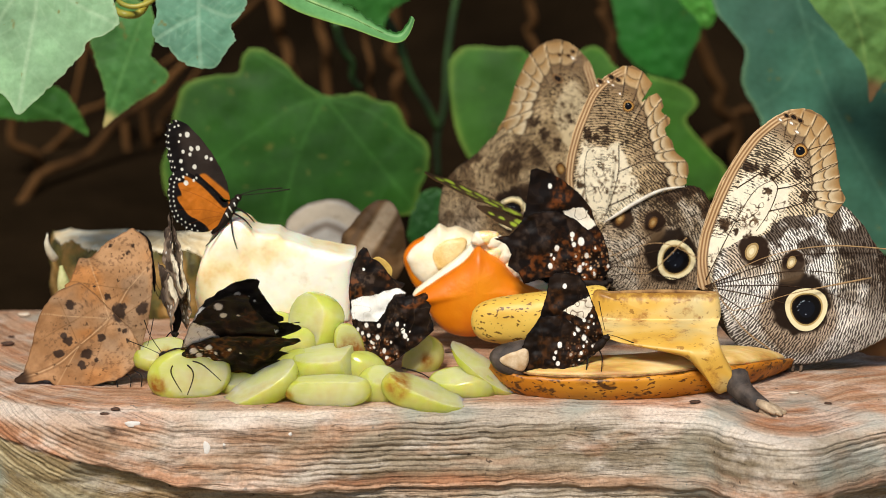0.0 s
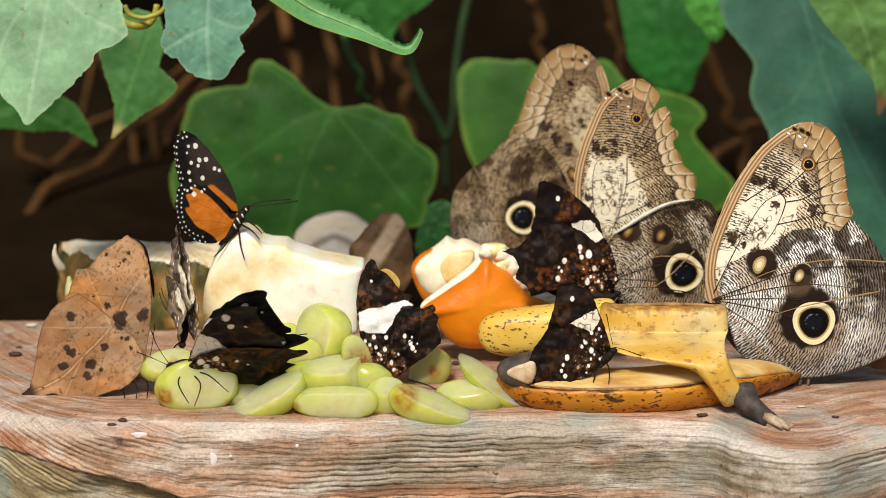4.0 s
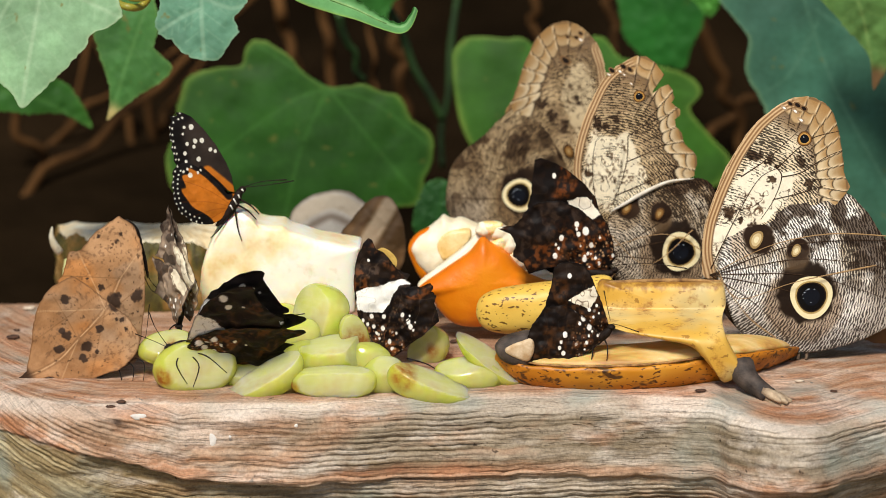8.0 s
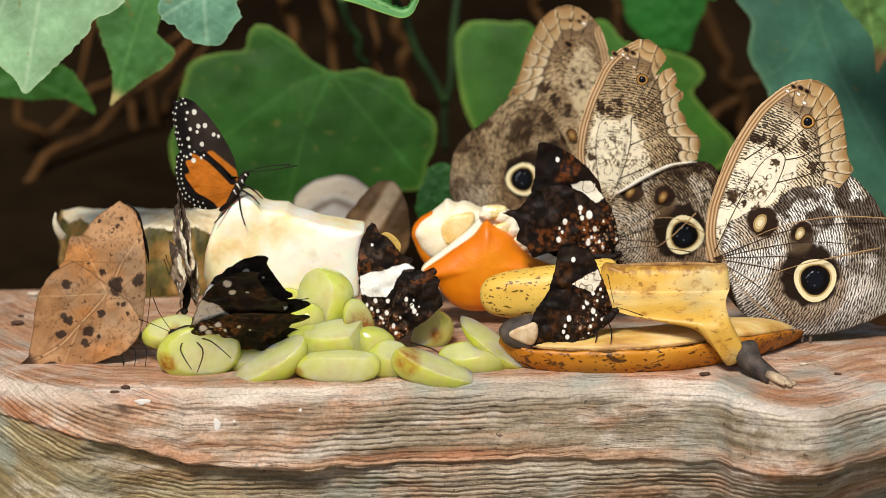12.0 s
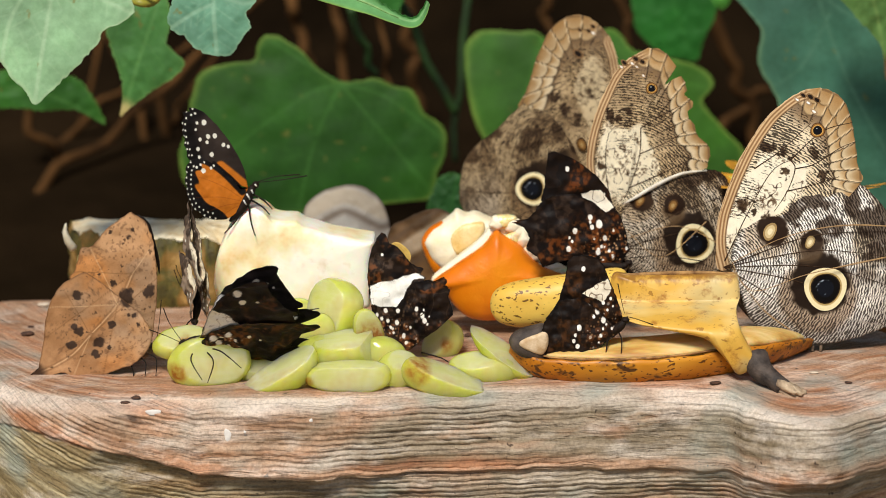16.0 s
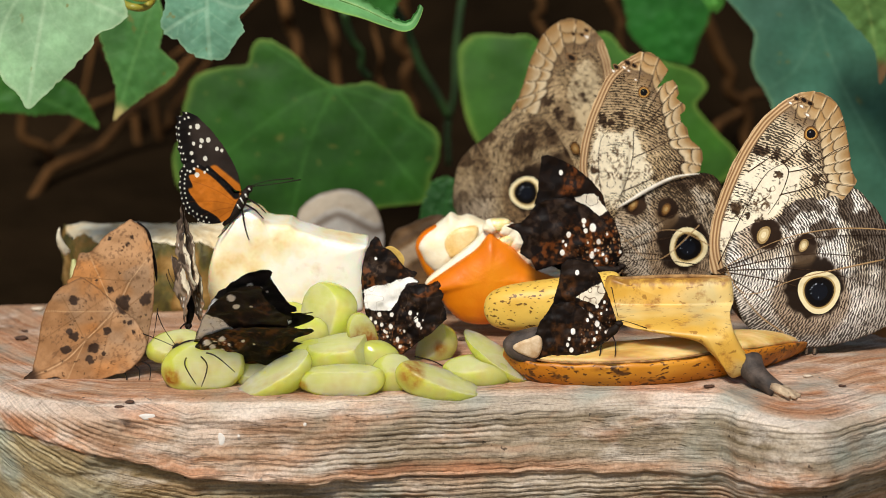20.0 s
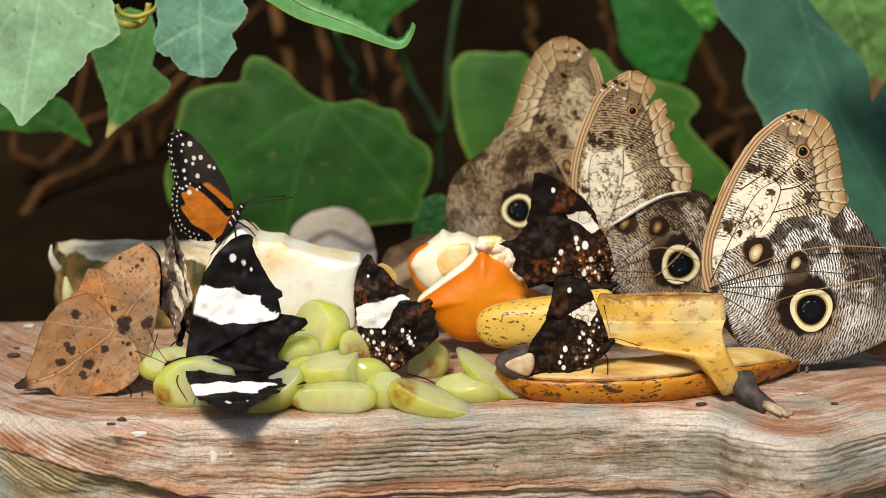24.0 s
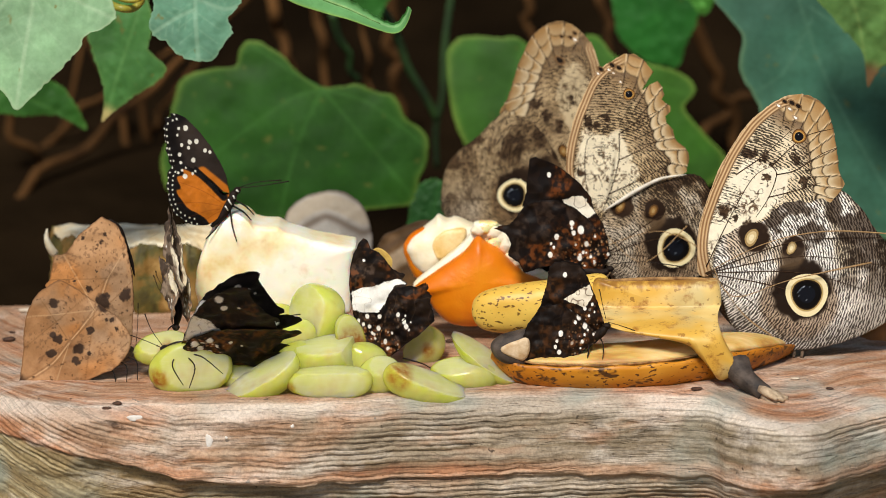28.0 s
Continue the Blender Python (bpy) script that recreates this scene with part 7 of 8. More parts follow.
hyp_e = banded((-0.0953, 0.0180, 0.0171),
    [(-6.6, 42.5), (-3.6, 36.1), (-1.2, 31.5), (1.9, 26.8), (4.2, 20.9), (7.2, 14.8), (3.8, 11.5), (-1.2, 14.8), (-6.2, 20.2), (-10.5, 22.6), (-17.3, 22.7), (-13.4, 25.0), (-11.0, 28.4), (-9.7, 31.7), (-11.9, 34.3), (-8.0, 37.0)],
    [(-17.3, 22.7), (-12.2, 22.2), (-7.0, 21.0), (-0.3, 20.1), (4.7, 15.8), (6.8, 13.0), (2.8, 5.0), (-1.5, -0.4), (-4.8, 1.5), (-7.6, 6.3), (-11.2, 8.4), (-16.1, 9.4), (-14.6, 11.2), (-13.2, 13.1), (-12.3, 17.5)],
    (-4.5, 25.7), (-4.0, 11.1),
    [(-1.5, 31.0), (1.6, 26.5), (4.2, 20.9), (7.0, 15.0), (4.2, 13.0), (0.2, 20.0), (-2.6, 26.4)], dots([(-7.4, 27.5), (-4.2, 32.0)], (0.5, 0.4)),
    dots([(-3.1, 6.0), (-1.5, 8.4), (-4.9, 8.3), (-0.6, 4.4), (-2.5, 3.0)], (0.8, 0.6, 0.5, 0.5, 0.4)),
    "grey-brown butterfly with ragged wings seen nearly edge-on", 131,
    [[(-2, -1, 0), (-6, -3, -3), (-5, -5, -9)], [(-1, -1, -1), (2, -3, -5), (3, -5, -9)]], [[(-14, -1, 10), (-19, -2, 14), (-18, -3, 17)], [(-12, -1, 9), (-18, -2, 10), (-21, -3, 15)]],
    [(-2.5, -1, -1.5), (-3, 0, 2), (-4, 0.5, 5), (-6, 1, 8), (-8, 1, 11)], turn=-46, ground="8a7866", rust="c0ab94", fleck=0.5, waves=0.9, marble=0.6, hband=[(-1.0, 20.0), (4.0, 16.4), (6.4, 13.6), (3.8, 10.4), (-0.2, 13.2), (-3.3, 17.0)], band_colour="efe2c6", net=0.8, sheen=1.6, apart=0.0008)


# -- the banded butterfly that opens its wings --
def opening_butterfly():
    ob = thing("banded_butterfly", pose(*(-0.0951, 0.0000, 0.0117)), "black and white banded butterfly that opens and shuts its wings", "butterfly", "white-banded butterflies")
    fore = [(1.2, 2.1), (2.2, 8.7), (3.9, 18.0), (5.3, 25.2), (8.6, 33.4), (12.7, 39.5), (18.0, 44.7), (22.4, 46.9), (25.4, 46.7), (26.4, 45.7), (25.9, 42.6), (27.3, 39.5), (28.7, 36.5), (31.4, 31.4), (33.8, 27.7), (36.1, 26.2), (36.5, 24.2), (34.5, 23.5), (35.7, 19.0), (34.8, 16.5), (29.0, 14.5), (17.9, 8.7), (7.7, 3.5)]
    hind = [(1.6, 1.2), (2.8, 7.0), (7.0, 13.6), (14.0, 17.8), (22.0, 19.4), (30.0, 19.4), (37.0, 17.8), (44.1, 16.5), (45.1, 14.5), (43.0, 12.4), (38.0, 9.7), (36.3, 6.6), (34.3, 4.1), (33.9, 2.1), (37.9, 0.4), (40.3, 0.0), (39.4, -3.7), (34.8, -7.5), (25.7, -8.7), (13.6, -8.3), (4.5, -5.8), (0.8, -1.7)]
    up = [(4.5, 26.2), (7.1, 28.9), (13.1, 27.2), (19.1, 27.7), (23.1, 25.2), (28.1, 24.2), (29.1, 21.1), (32.1, 19.0), (35.3, 18.0), (34.0, 15.9), (26.0, 14.9), (19.0, 15.3), (13.9, 14.9), (7.9, 17.4), (2.9, 19.0)]
    lab = dots([(18.9, 38.5), (22.7, 36.5), (25.2, 34.2)], (1.3, 0.9, 0.6))
    fs, hs = Sheet(fore, [(18.1, 25.2)][0], 1.0, 1.3, seed=141), Sheet(hind, [(21.8, 1.5)][0], 1.0, 1.4, seed=143)
    band_under = [(1.8, 8.7), (3.6, 22.1), (6.1, 27.7), (11.0, 23.1), (18.3, 14.9), (12.2, 10.4), (6.8, 8.3)]
    under_f = banded_paint(band_under, dots([(15.3, 37.1), (17.0, 31.8), (22.2, 33.4), (6.8, 6.6), (9.8, 5.6), (5.7, 4.6)], (1.7, 1.5, 0.8, 1.3, 1.1, 1.0)), 141, ground="1c110a", rust="5a3214", fleck=0.9, sheen=0.6, band_colour="fffaf0")
    under_h = banded_paint([], dots([(7.0, 8.4), (8.6, 5.2), (10.0, 9.6), (12.4, 11.2), (12.0, 3.0), (7.2, 1.4), (19.6, 8.4), (23.4, 6.0), (14.6, 7.4), (10.4, -0.6)], (1.5, 1.3, 1.0, 1.4, 1.0, 1.1, 0.8, 0.7, 0.6, 0.8)), 147, ground="1a1009", rust="6a3c16", fleck=1.0, sheen=0.6, reach=20.0)

    def upper(seed, poly):
        base = banded_paint(poly, lab if poly else [], seed, ground="141010", rust="1c1512", fleck=0.0, sheen=0.0, net=0.0)
        return lambda **k: (base(**k)[0] * np.array([1, 1, 1.02]), 0.0)
    for side in (0, 1):
        paints = (under_h, upper(149, []))
        fpaints = (under_f, upper(151, up))
        hw = hs.build("hindwing", ob, BROWN_WING, *paints, rings=50, segs=170, crisp=True, lift=1.5)
        fw = fs.build("forewing", hw, BROWN_WING, *fpaints, rings=50, segs=170, crisp=True)
        if side:
            for o in (hw, fw):
                o.data.transform(Matrix.Diagonal((1, -1, 1, 1)))
                o.data.flip_normals()
        WINGS.append(hw)
        FOREWINGS.append(fw)
    tube("body", [(-4, 0, 0.5), (0, 0, 0.8), (6, 0, 0), (16, 0, -0.5), (28, 0, -2)], [1.2, 2.6, 3.0, 2.4, 0.8], INSECT, ob, 12, smoothing=18)
    tube("head", [(-6, 0, 0), (-4.6, 0, 0.4), (-3, 0, 0.6)], [0.8, 1.7, 1.2], INSECT, ob, 10, smoothing=8)
    legs_and_feelers(ob, [[(0, -1, -1), (-1, -11, -3), (3, -15, -9)], [(4, -1, -1), (10, -11, 0), (17, -15, -5)], [(2, -1, -1), (7, -12, -3), (5, -15.5, -10)]],
                     [[(-5, -1, 1), (-10, -3, 4), (-16, -5, 7)], [(-5, 1, 1), (-9, -1, 8), (-11, -2, 14)], [(34, 6, 10), (38, 4, 11), (44, 3, 12)]])
    return ob


WINGS, FOREWINGS = [], []
hyp_a = opening_butterfly()


# -- the orange butterfly with a black, white-dotted border --
def tiger_butterfly():
    ob = thing("orange_butterfly", pose(*(-0.0781, 0.0450, 0.0533)), "orange and black butterfly with white dots, perched on the pineapple", "butterfly")
    fore = [(-0.1, 6.4), (-1.2, 13.1), (-3.2, 18.0), (-7.2, 25.0), (-11.3, 30.6), (-15.3, 34.8), (-18.6, 36.3), (-20.9, 36.5), (-20.5, 35.1), (-23.2, 34.9), (-22.6, 33.0), (-23.6, 31.5), (-23.1, 29.6), (-23.5, 27.3), (-22.5, 25.2), (-23.0, 22.9), (-22.0, 20.8), (-22.1, 18.5), (-20.9, 16.6), (-15.3, 13.8), (-7.1, 8.5)]
    hind = [(-0.1, 6.2), (-2.6, 6.2), (-6.1, 10.4), (-10.1, 14.0), (-14.8, 17.0), (-18.4, 17.6), (-20.9, 16.6), (-22.6, 14.3), (-22.4, 12.2), (-23.1, 9.6), (-22.3, 7.1), (-22.4, 3.9), (-21.0, 1.6), (-20.2, -1.0), (-18.2, -2.2), (-16.5, -3.9), (-12.6, -5.2), (-7.8, -4.8), (-3.6, -1.7), (-1.7, 1.7), (-0.6, 4.9)]
    fs, hs = Sheet(fore, (-12.0, 23.3), 0.8, 0.3, seed=161), Sheet(hind, (-11.3, 5.4), 0.9, 0.3, seed=163)
    black, smoky, orange, white = hexc("100c0b"), hexc("3a302a"), hexc("b9681c"), hexc("dcd8ca")
    fmargin = [(-19.6, 36.5), (-23.0, 34.5), (-23.5, 28.6), (-22.6, 23.3), (-21.1, 16.8)]
    hmargin = [(-21.1, 16.6), (-22.6, 13.4), (-22.9, 8.6), (-22.2, 3.9), (-20.2, -1.0), (-16.5, -3.9), (-12.2, -5.2)]

    def beads(X, Z, c, line, inset, count, r, start):
        """A row of white beads, alternating in size, set in from the wing's rim."""
        q = spline(line, 2 * count + 1, closed=False)
        mid = np.array((-12.0, 12.0))
        for k in range(start, len(q), 2):
            d = mid - q[k]
            x, z = q[k] + d / np.linalg.norm(d) * inset
            c = mixc(c, white, 1 - smooth(r * 0.7, r * 1.0, np.hypot(X - x, (Z - z) * 0.8)))
        return c
    fd = dots([(-15.4, 31.1), (-17.9, 30.9), (-18.5, 28.4), (-14.0, 25.8), (-11.6, 26.0), (-14.5, 23.7), (-17.0, 24.8), (-17.9, 21.2), (-12.9, 19.1), (-8.5, 22.7), (-6.7, 22.0), (-17.5, 18.1), (-18.6, 34.4)], (1.0, 0.6, 0.5, 0.9, 0.9, 0.6, 0.7, 0.7, 1.0, 0.7, 0.7, 0.6, 0.5))
    hd = dots([(-16.0, 13.2), (-13.2, 14.2), (-12.2, 15.1), (-17.0, 15.5), (-15.7, 16.4), (-18.4, 14.5)], (1.0, 0.5, 0.5, 0.5, 0.4, 0.5))

    def spotted(X, Z, c, spots):
        for x, z, r in spots:
            c = mixc(c, white, 1 - smooth(r * 0.75, r * 1.0, np.hypot(X - x, (Z - z) * 0.85) + 0.3 * (fbm(X * 0.9, Z * 0.9, 5, 2) - 0.5)))
        return c

    def fpaint(X, Z, R, A, edge):
        dm = near(X, Z, fmargin)
        c = mixc(black, smoky, smooth(3.0, 7.0, dm) * (0.5 + 0.5 * fbm(X * 0.2, Z * 0.2, 1, 2)))
        c = mixc(c, orange, smooth(2.4, 1.4, near(X, Z, [(-9.7, 14.7), (-5.0, 10.6), (-0.9, 7.0)])))
        c = mixc(c, black, smooth(0.9, 0.4, near(X, Z, [(-12.2, 15.9), (-6.1, 10.2), (-1.6, 5.3)])))
        c = beads(X, Z, beads(X, Z, c, fmargin, 0.5, 9, 0.34, 0), fmargin, 2.3, 9, 0.38, 1)
        return spotted(X, Z, c, fd), 0.0

    def hpaint(X, Z, R, A, edge):
        n = fbm(X * 0.25, Z * 0.25, 7, 3)
        c = mixc(orange * 0.85, orange * 1.12, n)
        dm = near(X, Z, hmargin)
        c = mixc(c, black, smooth(4.8, 4.0, dm + 0.8 * np.sin(Z * 1.1 + X) + 0.8 * (n - 0.5)))
        c = mixc(c, black, smooth(1.7, 1.0, near(X, Z, [(-18.4, 17.4), (-14.9, 16.8), (-10.1, 13.8), (-6.1, 10.0), (-2.0, 5.3)])))
        c = beads(X, Z, beads(X, Z, c, hmargin, 0.5, 13, 0.34, 0), hmargin, 2.2, 13, 0.36, 1)
        v = veins(X, Z, (0, 1), [(-19.7, 11.6), (-19.3, 3.2), (-15.2, -2.1), (-9.0, -3.2)], 0.14)
        return spotted(X, Z, mixc(c, hexc("7a3a10"), v * 0.35), hd), 0.0
    fw = fs.build("forewing", ob, BROWN_WING, fpaint, rings=90, segs=260, jag=0.1, crisp=True)
    hw = hs.build("hindwing", ob, BROWN_WING, hpaint, rings=90, segs=260, lift=0.9, jag=0.1)
    far_side(fw, ob, 0.0016, 2)
    far_side(hw, ob, 0.0016, 2)
    black_m, white_m = INSECT, plain("white_insect_marks", "c9c4b8", "f0ece2", 900, 0.6)
    tube("thorax", [(2, -0.5, 7), (0, -0.5, 3), (-3, -0.5, -2), (-7, 0, -6)], [1.3, 1.9, 1.6, 0.6], black_m, ob, 10, smoothing=14)
    tube("head", [(1.6, -0.5, 6.4), (3, -0.5, 7.6), (4.0, -0.5, 8.2)], [0.9, 1.4, 0.6], black_m, ob, 10, smoothing=8)
    for p, q in (((-0.4, -2.3, 4.6), (0.8, -2.2, 2.4)), ((1.4, -2.1, 6.0), (2.0, -2.1, 4.6)), ((-1.6, -2.2, 2.2), (-0.6, -2.2, 0.4)), ((2.6, -1.8, 8.0), (3.4, -1.8, 7.2))):
        tube("white_stripe", [p, q], [0.35, 0.3], white_m, ob, 6)
    legs_and_feelers(ob, [[(0, -1, 1), (1, -3, -6), (2.5, -4, -11)], [(1, -1, 2), (5, -3, 0), (8, -4, -3)], [(-1, -1, 0), (-5, -2, -6), (-9, -3, -10)], [(2, -1, 4), (6, -3, 2), (9, -4, -1)]],
                     [[(3.5, -1, 8.5), (12, -2, 9.5), (22, -2, 11)], [(3.5, 0, 8.5), (10, 2, 10), (19, 3, 10.5)]], r=0.3)
    return ob


tiger_butterfly()


# -- green and brown butterflies that fan their wings --
def fanning_butterfly(place, yaw, pitch, label, wing_tones=("3a2a1c", "a4b83a")):
    ob = thing("green_spotted_butterfly", pose(*place) @ pose(0, 0, 0, 0, 0, yaw) @ pose(0, 0, 0, pitch, 0, 0), label, "butterfly", "green-spotted butterflies")
    fore = [(0, 2), (8, 9), (20, 17), (33, 22), (41, 22), (43, 17), (39, 9), (33, 3), (26, 0), (12, -2), (2, -1)]
    hind = [(0, 0), (12, 0), (24, 0), (32, -4), (34, -12), (30, -21), (24, -27), (20, -34), (17, -28), (10, -25), (4, -16), (0, -6)]
    brown, green = (hexc(h) for h in wing_tones)

    def upper(cells, seed):
        def f(X, Z, R, A, edge):
            c = mixc(brown * 0.85, brown * 1.3, fbm(X * 0.2, Z * 0.2, seed, 2))
            for x, z, a, b, t in cells:
                u, v = (X - x) * math.cos(t) + (Z - z) * math.sin(t), -(X - x) * math.sin(t) + (Z - z) * math.cos(t)
                q = np.sqrt((u / a) ** 2 + (v / b) ** 2) + 0.25 * (fbm(X * 0.5, Z * 0.5, seed + 1, 2) - 0.5)
                c = mixc(c, green, 1 - smooth(0.82, 1.0, q))
            return c, 0.0
        return f

    def under(cells, seed):
        up = upper(cells, seed)

        def f(X, Z, R, A, edge):
            c = up(X, Z, R, A, edge)[0]
            m = smooth(0.35, 0.6, np.abs(c - green).sum(1))
            return mixc(hexc("cfd08a"), mixc(hexc("c8842a"), hexc("e8bc66"), fbm(X * 0.2, Z * 0.2, seed + 9, 2)), m), 0.0
        return f
    fc = [(8, 4, 3.6, 2.2, 0.5), (14, 7.5, 3.2, 2.0, 0.9), (20, 11, 3.4, 2.0, 0.9), (26, 14.5, 3.2, 1.9, 0.9), (32, 18, 2.8, 1.5, 0.8), (12, 1.5, 4.2, 1.6, 0.1), (20, 4, 3.6, 1.6, 0.4), (27, 7.5, 3.2, 1.5, 0.5), (33, 11.5, 2.4, 1.3, 0.5), (37, 17, 2.0, 1.1, 0.5)]
    hc = [(11, -9, 8.0, 4.6, -0.7), (21, -15, 3.4, 1.6, -0.9), (25, -12, 2.4, 1.4, -0.9), (28, -9, 2.0, 1.3, -0.9), (17, -20, 2.2, 1.4, -0.9)]
    made = []
    for side in (1, -1):
        parts = []
        for nm, out, hub, cells, seed in (("hindwing", hind, (15, -11), hc, 173), ("forewing", fore, (20, 8), fc, 171)):
            sh = Sheet(out, hub, 0.6, 0.4, seed=seed)
            w = sh.build(nm, ob if nm == "hindwing" else parts[0], BROWN_WING, upper(cells, seed), under(cells, seed), rings=34, segs=120, lift=0.0 if nm == "hindwing" else 0.5)
            # lay the blade flat: outline x along the span, outline z along the body, front face up
            w.data.transform(Matrix(((side, 0, 0, 0), (0, 0, 1, 0), (0, -1, 0, 0), (0, 0, 0, 1))))
            if side < 0:
                w.data.flip_normals()
            parts.append(w)
        made.append(parts[0])
    tube("body", [(0, 9, 0), (0, 6, 0.3), (0, 2, 0.2), (0, -6, 0), (0, -16, -0.5)], [0.8, 1.8, 2.2, 1.7, 0.6], FUR, ob, 10, smoothing=14)
    legs_and_feelers(ob, [[(1, 3, -1), (4, 4, -4), (5, 5, -7)], [(-1, 3, -1), (-4, 4, -4), (-5, 5, -7)]], [[(0.5, 9, 0.5), (4, 16, 2), (7, 24, 3)], [(-0.5, 9, 0.5), (-4, 16, 2), (-7, 24, 3)]])
    return ob, made


mal_a, mal_a_wings = fanning_butterfly((0.0349, 0.0950, 0.0410), 30, 14, "brown butterfly with lime green patches fanning its wings")
mal_b, mal_b_wings = fanning_butterfly((0.1295, 0.0880, 0.0497), -30, -6, "orange butterfly with yellow spots half hidden behind the owl butterfly", ("b8822a", "e6d860"))


# ---- what moves ----
def still_pose(ob):
    return ob.matrix_world.copy() if ob.parent is None else ob.matrix_basis.copy()


def fan(wings, rows):
    """Wings that beat about the body's axis; rows of seconds and degrees above level."""
    for w, side in zip(wings, (1, -1)):
        walk(w, [(t, pose(0, 0, 0, 0, -a * side, 0)) for t, a in rows])


def shift(ob, rows, pivot=(0, 0, 0)):
    """rows: seconds, mm right, mm away, mm up, degrees of lean in the picture plane, degrees of turn."""
    home = still_pose(ob)
    p = Matrix.Translation(pivot)
    walk(ob, [(t, Matrix.Translation((x / 1000, y / 1000, z / 1000)) @ home @ p @ pose(0, 0, 0, 0, lean, turn) @ p.inverted()) for t, x, y, z, lean, turn in rows])


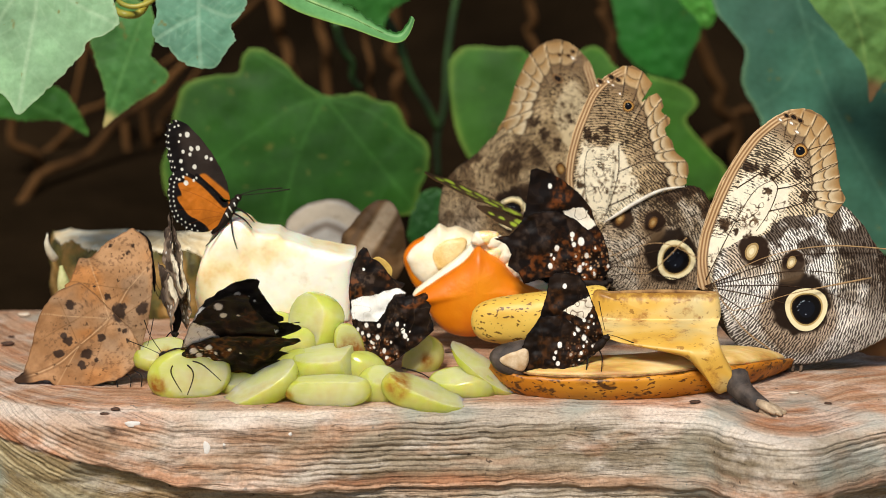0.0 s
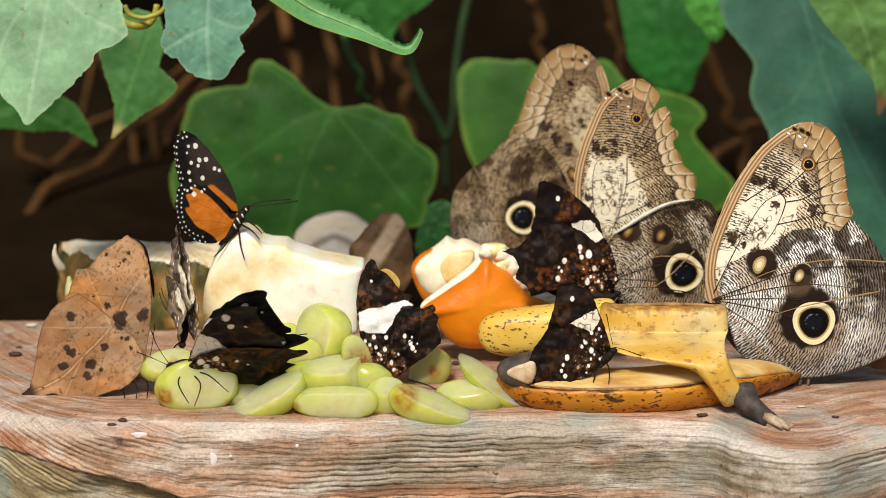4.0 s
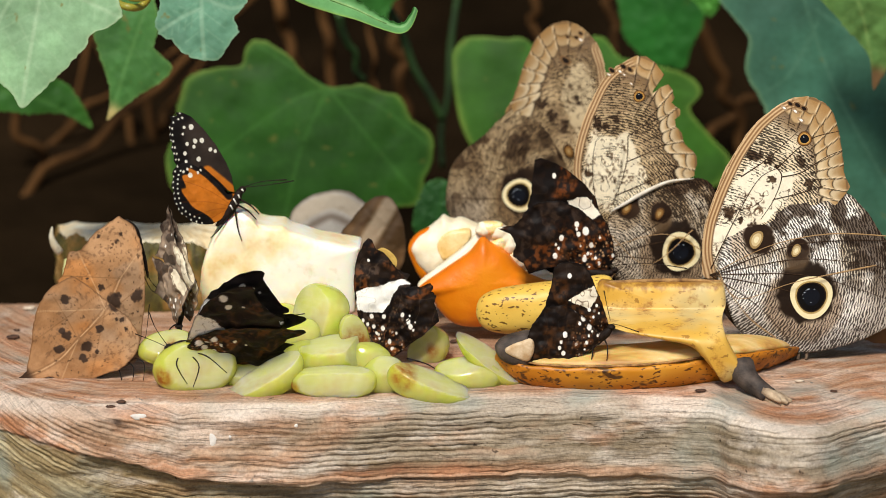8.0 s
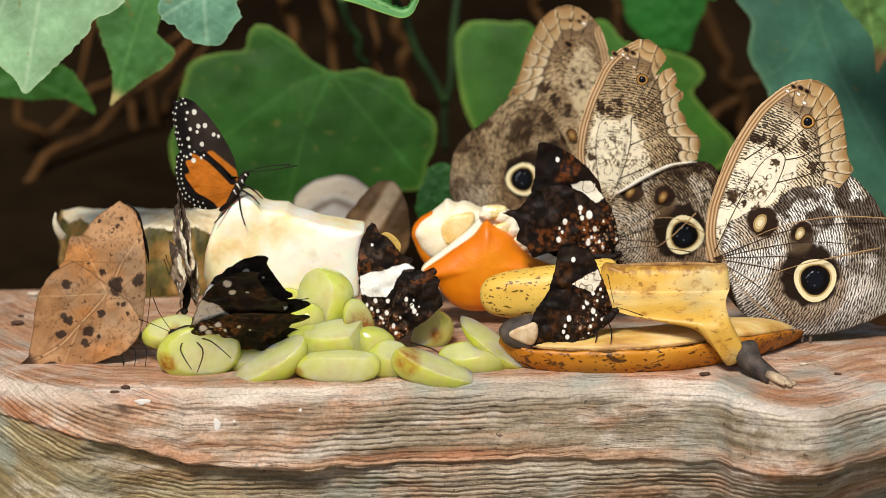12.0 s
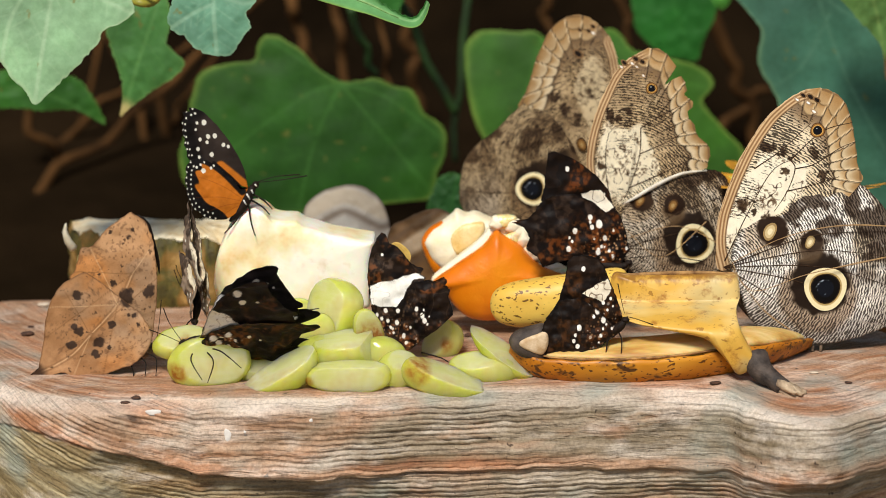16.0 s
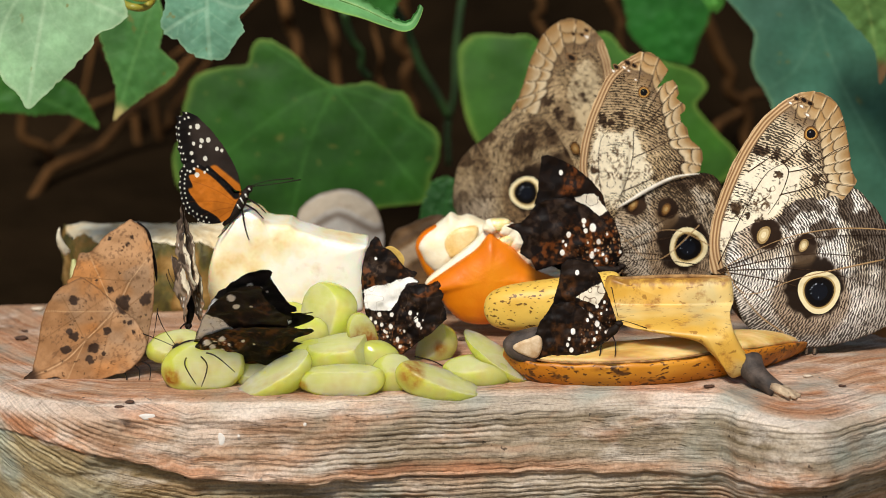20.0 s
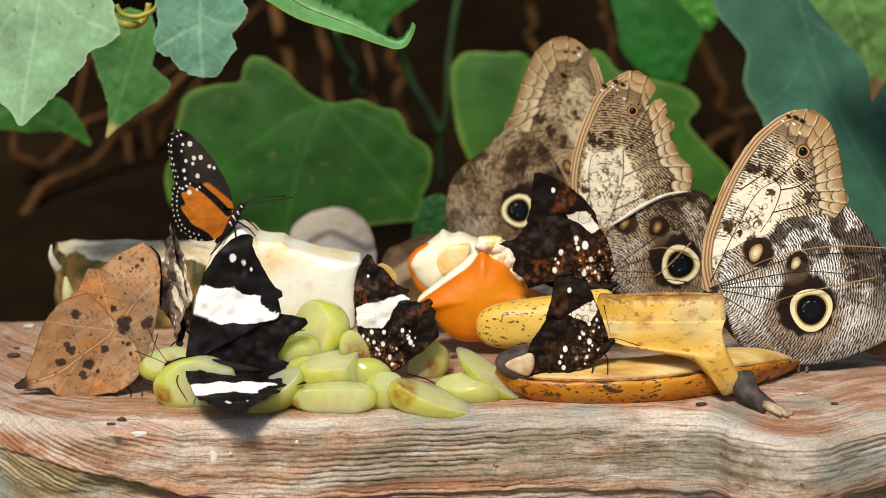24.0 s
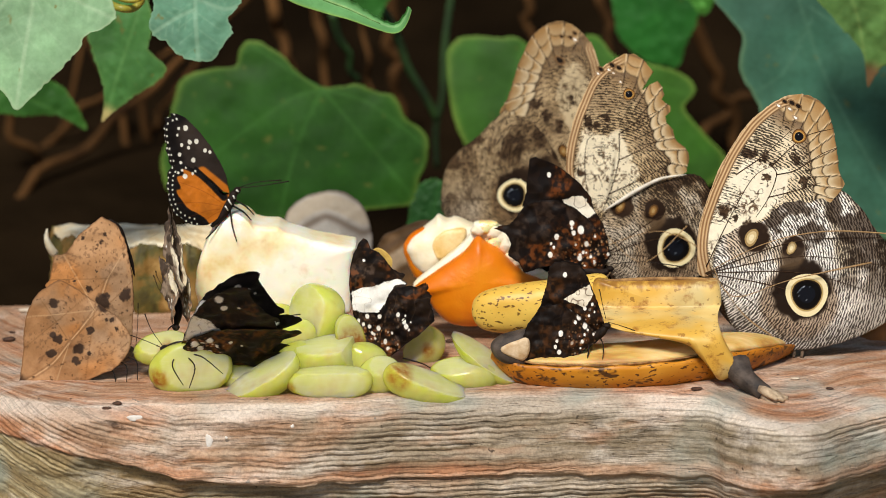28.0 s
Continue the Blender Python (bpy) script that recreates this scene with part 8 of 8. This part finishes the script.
def motions():
    shift(owl_a, [(0, 0, 0, 0, 0, 0), (2.1, 0, 0, 0, 0, 0), (2.3, 1.2, 0, 3.1, 0.5, 0), (28, 1.3, 0, 2.7, 0.5, 0)])
    shift(owl_b, [(0, 0, 0, 0, 0, 0), (7.6, 0, 0, 0, 0.3, 0), (7.9, 0, 0, 0, 2.5, 0), (17.7, 0, 0, 0.2, 2.4, 0), (18.0, 0, 0, -0.8, -1.2, 0), (18.9, 0, 0, -0.6, -0.7, 0), (19.4, 0, 0, 0, 2.0, 0),
                  (23.2, 0, 0, 0, 2.0, 0), (23.9, 0, 0, -0.5, 0.8, 0), (28, 0, 0, 0, 0.9, 0)])
    sway = [(0, 1.7, -1, -1.7), (2, 1.5, -0.6, -3.7), (3, 1.5, -0.2, -5.2), (4, 1.2, -0.1, -6.2), (6.5, 0.4, 0, -6.1), (8, 0.5, 0.1, -7.4), (10, 0, 0, -6.2), (12, -0.3, 0.4, -7.6), (14.5, 0, -0.4, -5.7), (15, -0.2, 0, -5.7), (16, -0.3, 0.2, -7.2), (17, -0.1, -0.3, -9.6), (18, -0.3, -0.8, -5.2), (20, -0.3, -0.8, -4.8), (20.5, -0.4, -1.3, -2), (22.5, -0.6, -1.4, -1.2), (23, -0.5, -1.3, -1.2), (24, -0.3, -1.7, 3.1), (25, 0, -1.5, 0.5), (25.5, -0.7, -0.1, -8.2), (26, -0.6, -0.3, -4), (26.5, -0.7, 0, -6.8), (27, -0.3, 0.5, -10.7), (28, -0.5, 0.5, -10.9)]
    shift(kallima, [(t, x, 0, z, lean, 0) for t, x, z, lean in sway])
    shift(hyp_e, [(t, 0, 0, 0, -3, turn) for t, turn in ((0, -21), (4, -20), (7, -12), (8, -6), (9, -11), (10.5, -20), (12, -24), (19, -24), (22.5, -10), (23, -8), (24.5, -18), (26, -14), (28, -22))])
    shift(grey_b, [(0, 0, 0, 0, 0, 0), (7.0, 0, 0, -0.5, 0, 0), (8.0, -2.0, 0, -2.0, 0, 0), (12.5, -1.5, 0, -2.0, 0, 0), (14.5, 2.5, 0, -1.2, 10, 0), (15.0, 4, 0, -4, 20, 0), (16.0, 6, 0, -6.5, 26, 0), (18.5, 9, 0, -7, 28, 0), (28, 9, 0, -8.5, 28, 0)])
    # the opening butterfly: degrees of lean towards the board's front, near and far wing
    rows = [(0, 47, 39), (23.45, 47, 39), (23.6, 49, 30), (23.7, 56, 16), (23.8, 74, 6), (23.9, 84, 0), (24.0, 95, -6), (24.2, 101, -8), (24.5, 101, -8), (24.8, 98, -7), (25.0, 91, -5), (25.1, 80, 6), (25.2, 52, 20), (25.3, 47, 33), (25.45, 47, 37), (25.7, 47, 39), (28, 47, 39)]
    near_w, far_w = WINGS
    walk(near_w, [(t, pose(0, -0.0006, 0, a, 0, 0)) for t, a, b in rows])
    walk(far_w, [(t, pose(0, 0.0006, 0, b, 0, 0)) for t, a, b in rows])
    # the forewings slide down between the hindwings while they are shut
    for w, most in zip(FOREWINGS, (3, 7)):
        walk(w, [(t, pose(0, 0, 0, 0, k * most, 0)) for t, k in ((0, 1), (23.5, 1), (24.0, 0), (25.0, 0), (25.4, 1), (28, 1))])
    # the green-spotted butterfly that flies off
    fan(mal_a_wings, [(0, 22), (0.1, 42), (0.2, 54), (0.4, 46), (0.6, 18), (0.8, 54), (1.0, 66), (1.2, 42), (1.4, 32), (1.6, 28), (1.8, 50), (2.0, 52), (2.1, 57), (2.2, 10), (2.3, 60), (2.4, -5), (2.5, 55), (2.6, 0), (2.7, 30), (28, 30)])
    home = still_pose(mal_a)
    spots = [(2.2, -0.020, 0.0, 0.012, 0), (2.3, -0.038, -0.010, 0.030, -15), (2.4, -0.052, -0.025, 0.055, -30), (2.5, -0.068, -0.035, 0.092, -35), (2.6, -0.085, -0.04, 0.14, -35), (3.2, -0.12, 0.25, 0.26, -35)]
    walk(mal_a, [(0, home), (2.1, home)] + [(t, Matrix.Translation((x, y, z)) @ home @ pose(0, 0, 0, 20, 0, a)) for t, x, y, z, a in spots]
         + [(3.6, pose(-0.10, 0.60, 0.30, 70, 0, 20)), (28, pose(-0.10, 0.60, 0.30, 70, 0, 20))])
    shift(mal_b, [(0, 0, 0, -14, 0, 0), (13.4, 0, 0, -14, 0, 0), (14.2, 0, 0, 0, 0, 0), (14.7, 0, 0, 0, 0, 0), (15.2, 2, 0, -5, 0, 0), (17.4, 2, 0, -5, 0, 0), (17.9, 0, 0, -1, 0, 0), (18.9, -5, 0, -2, 0, 0), (19.5, 0, 0, -14, 0, 0), (28, 0, 0, -14, 0, 0)])
    fan(mal_b_wings, [(0, 84), (13.4, 84), (14.2, 50), (14.5, 36), (14.7, 28), (15, 16), (15.5, 12), (17.6, 12), (18.0, 26), (18.3, 38), (18.6, 62), (18.9, 70), (19.2, 78), (19.5, 84), (28, 84)])


motions()
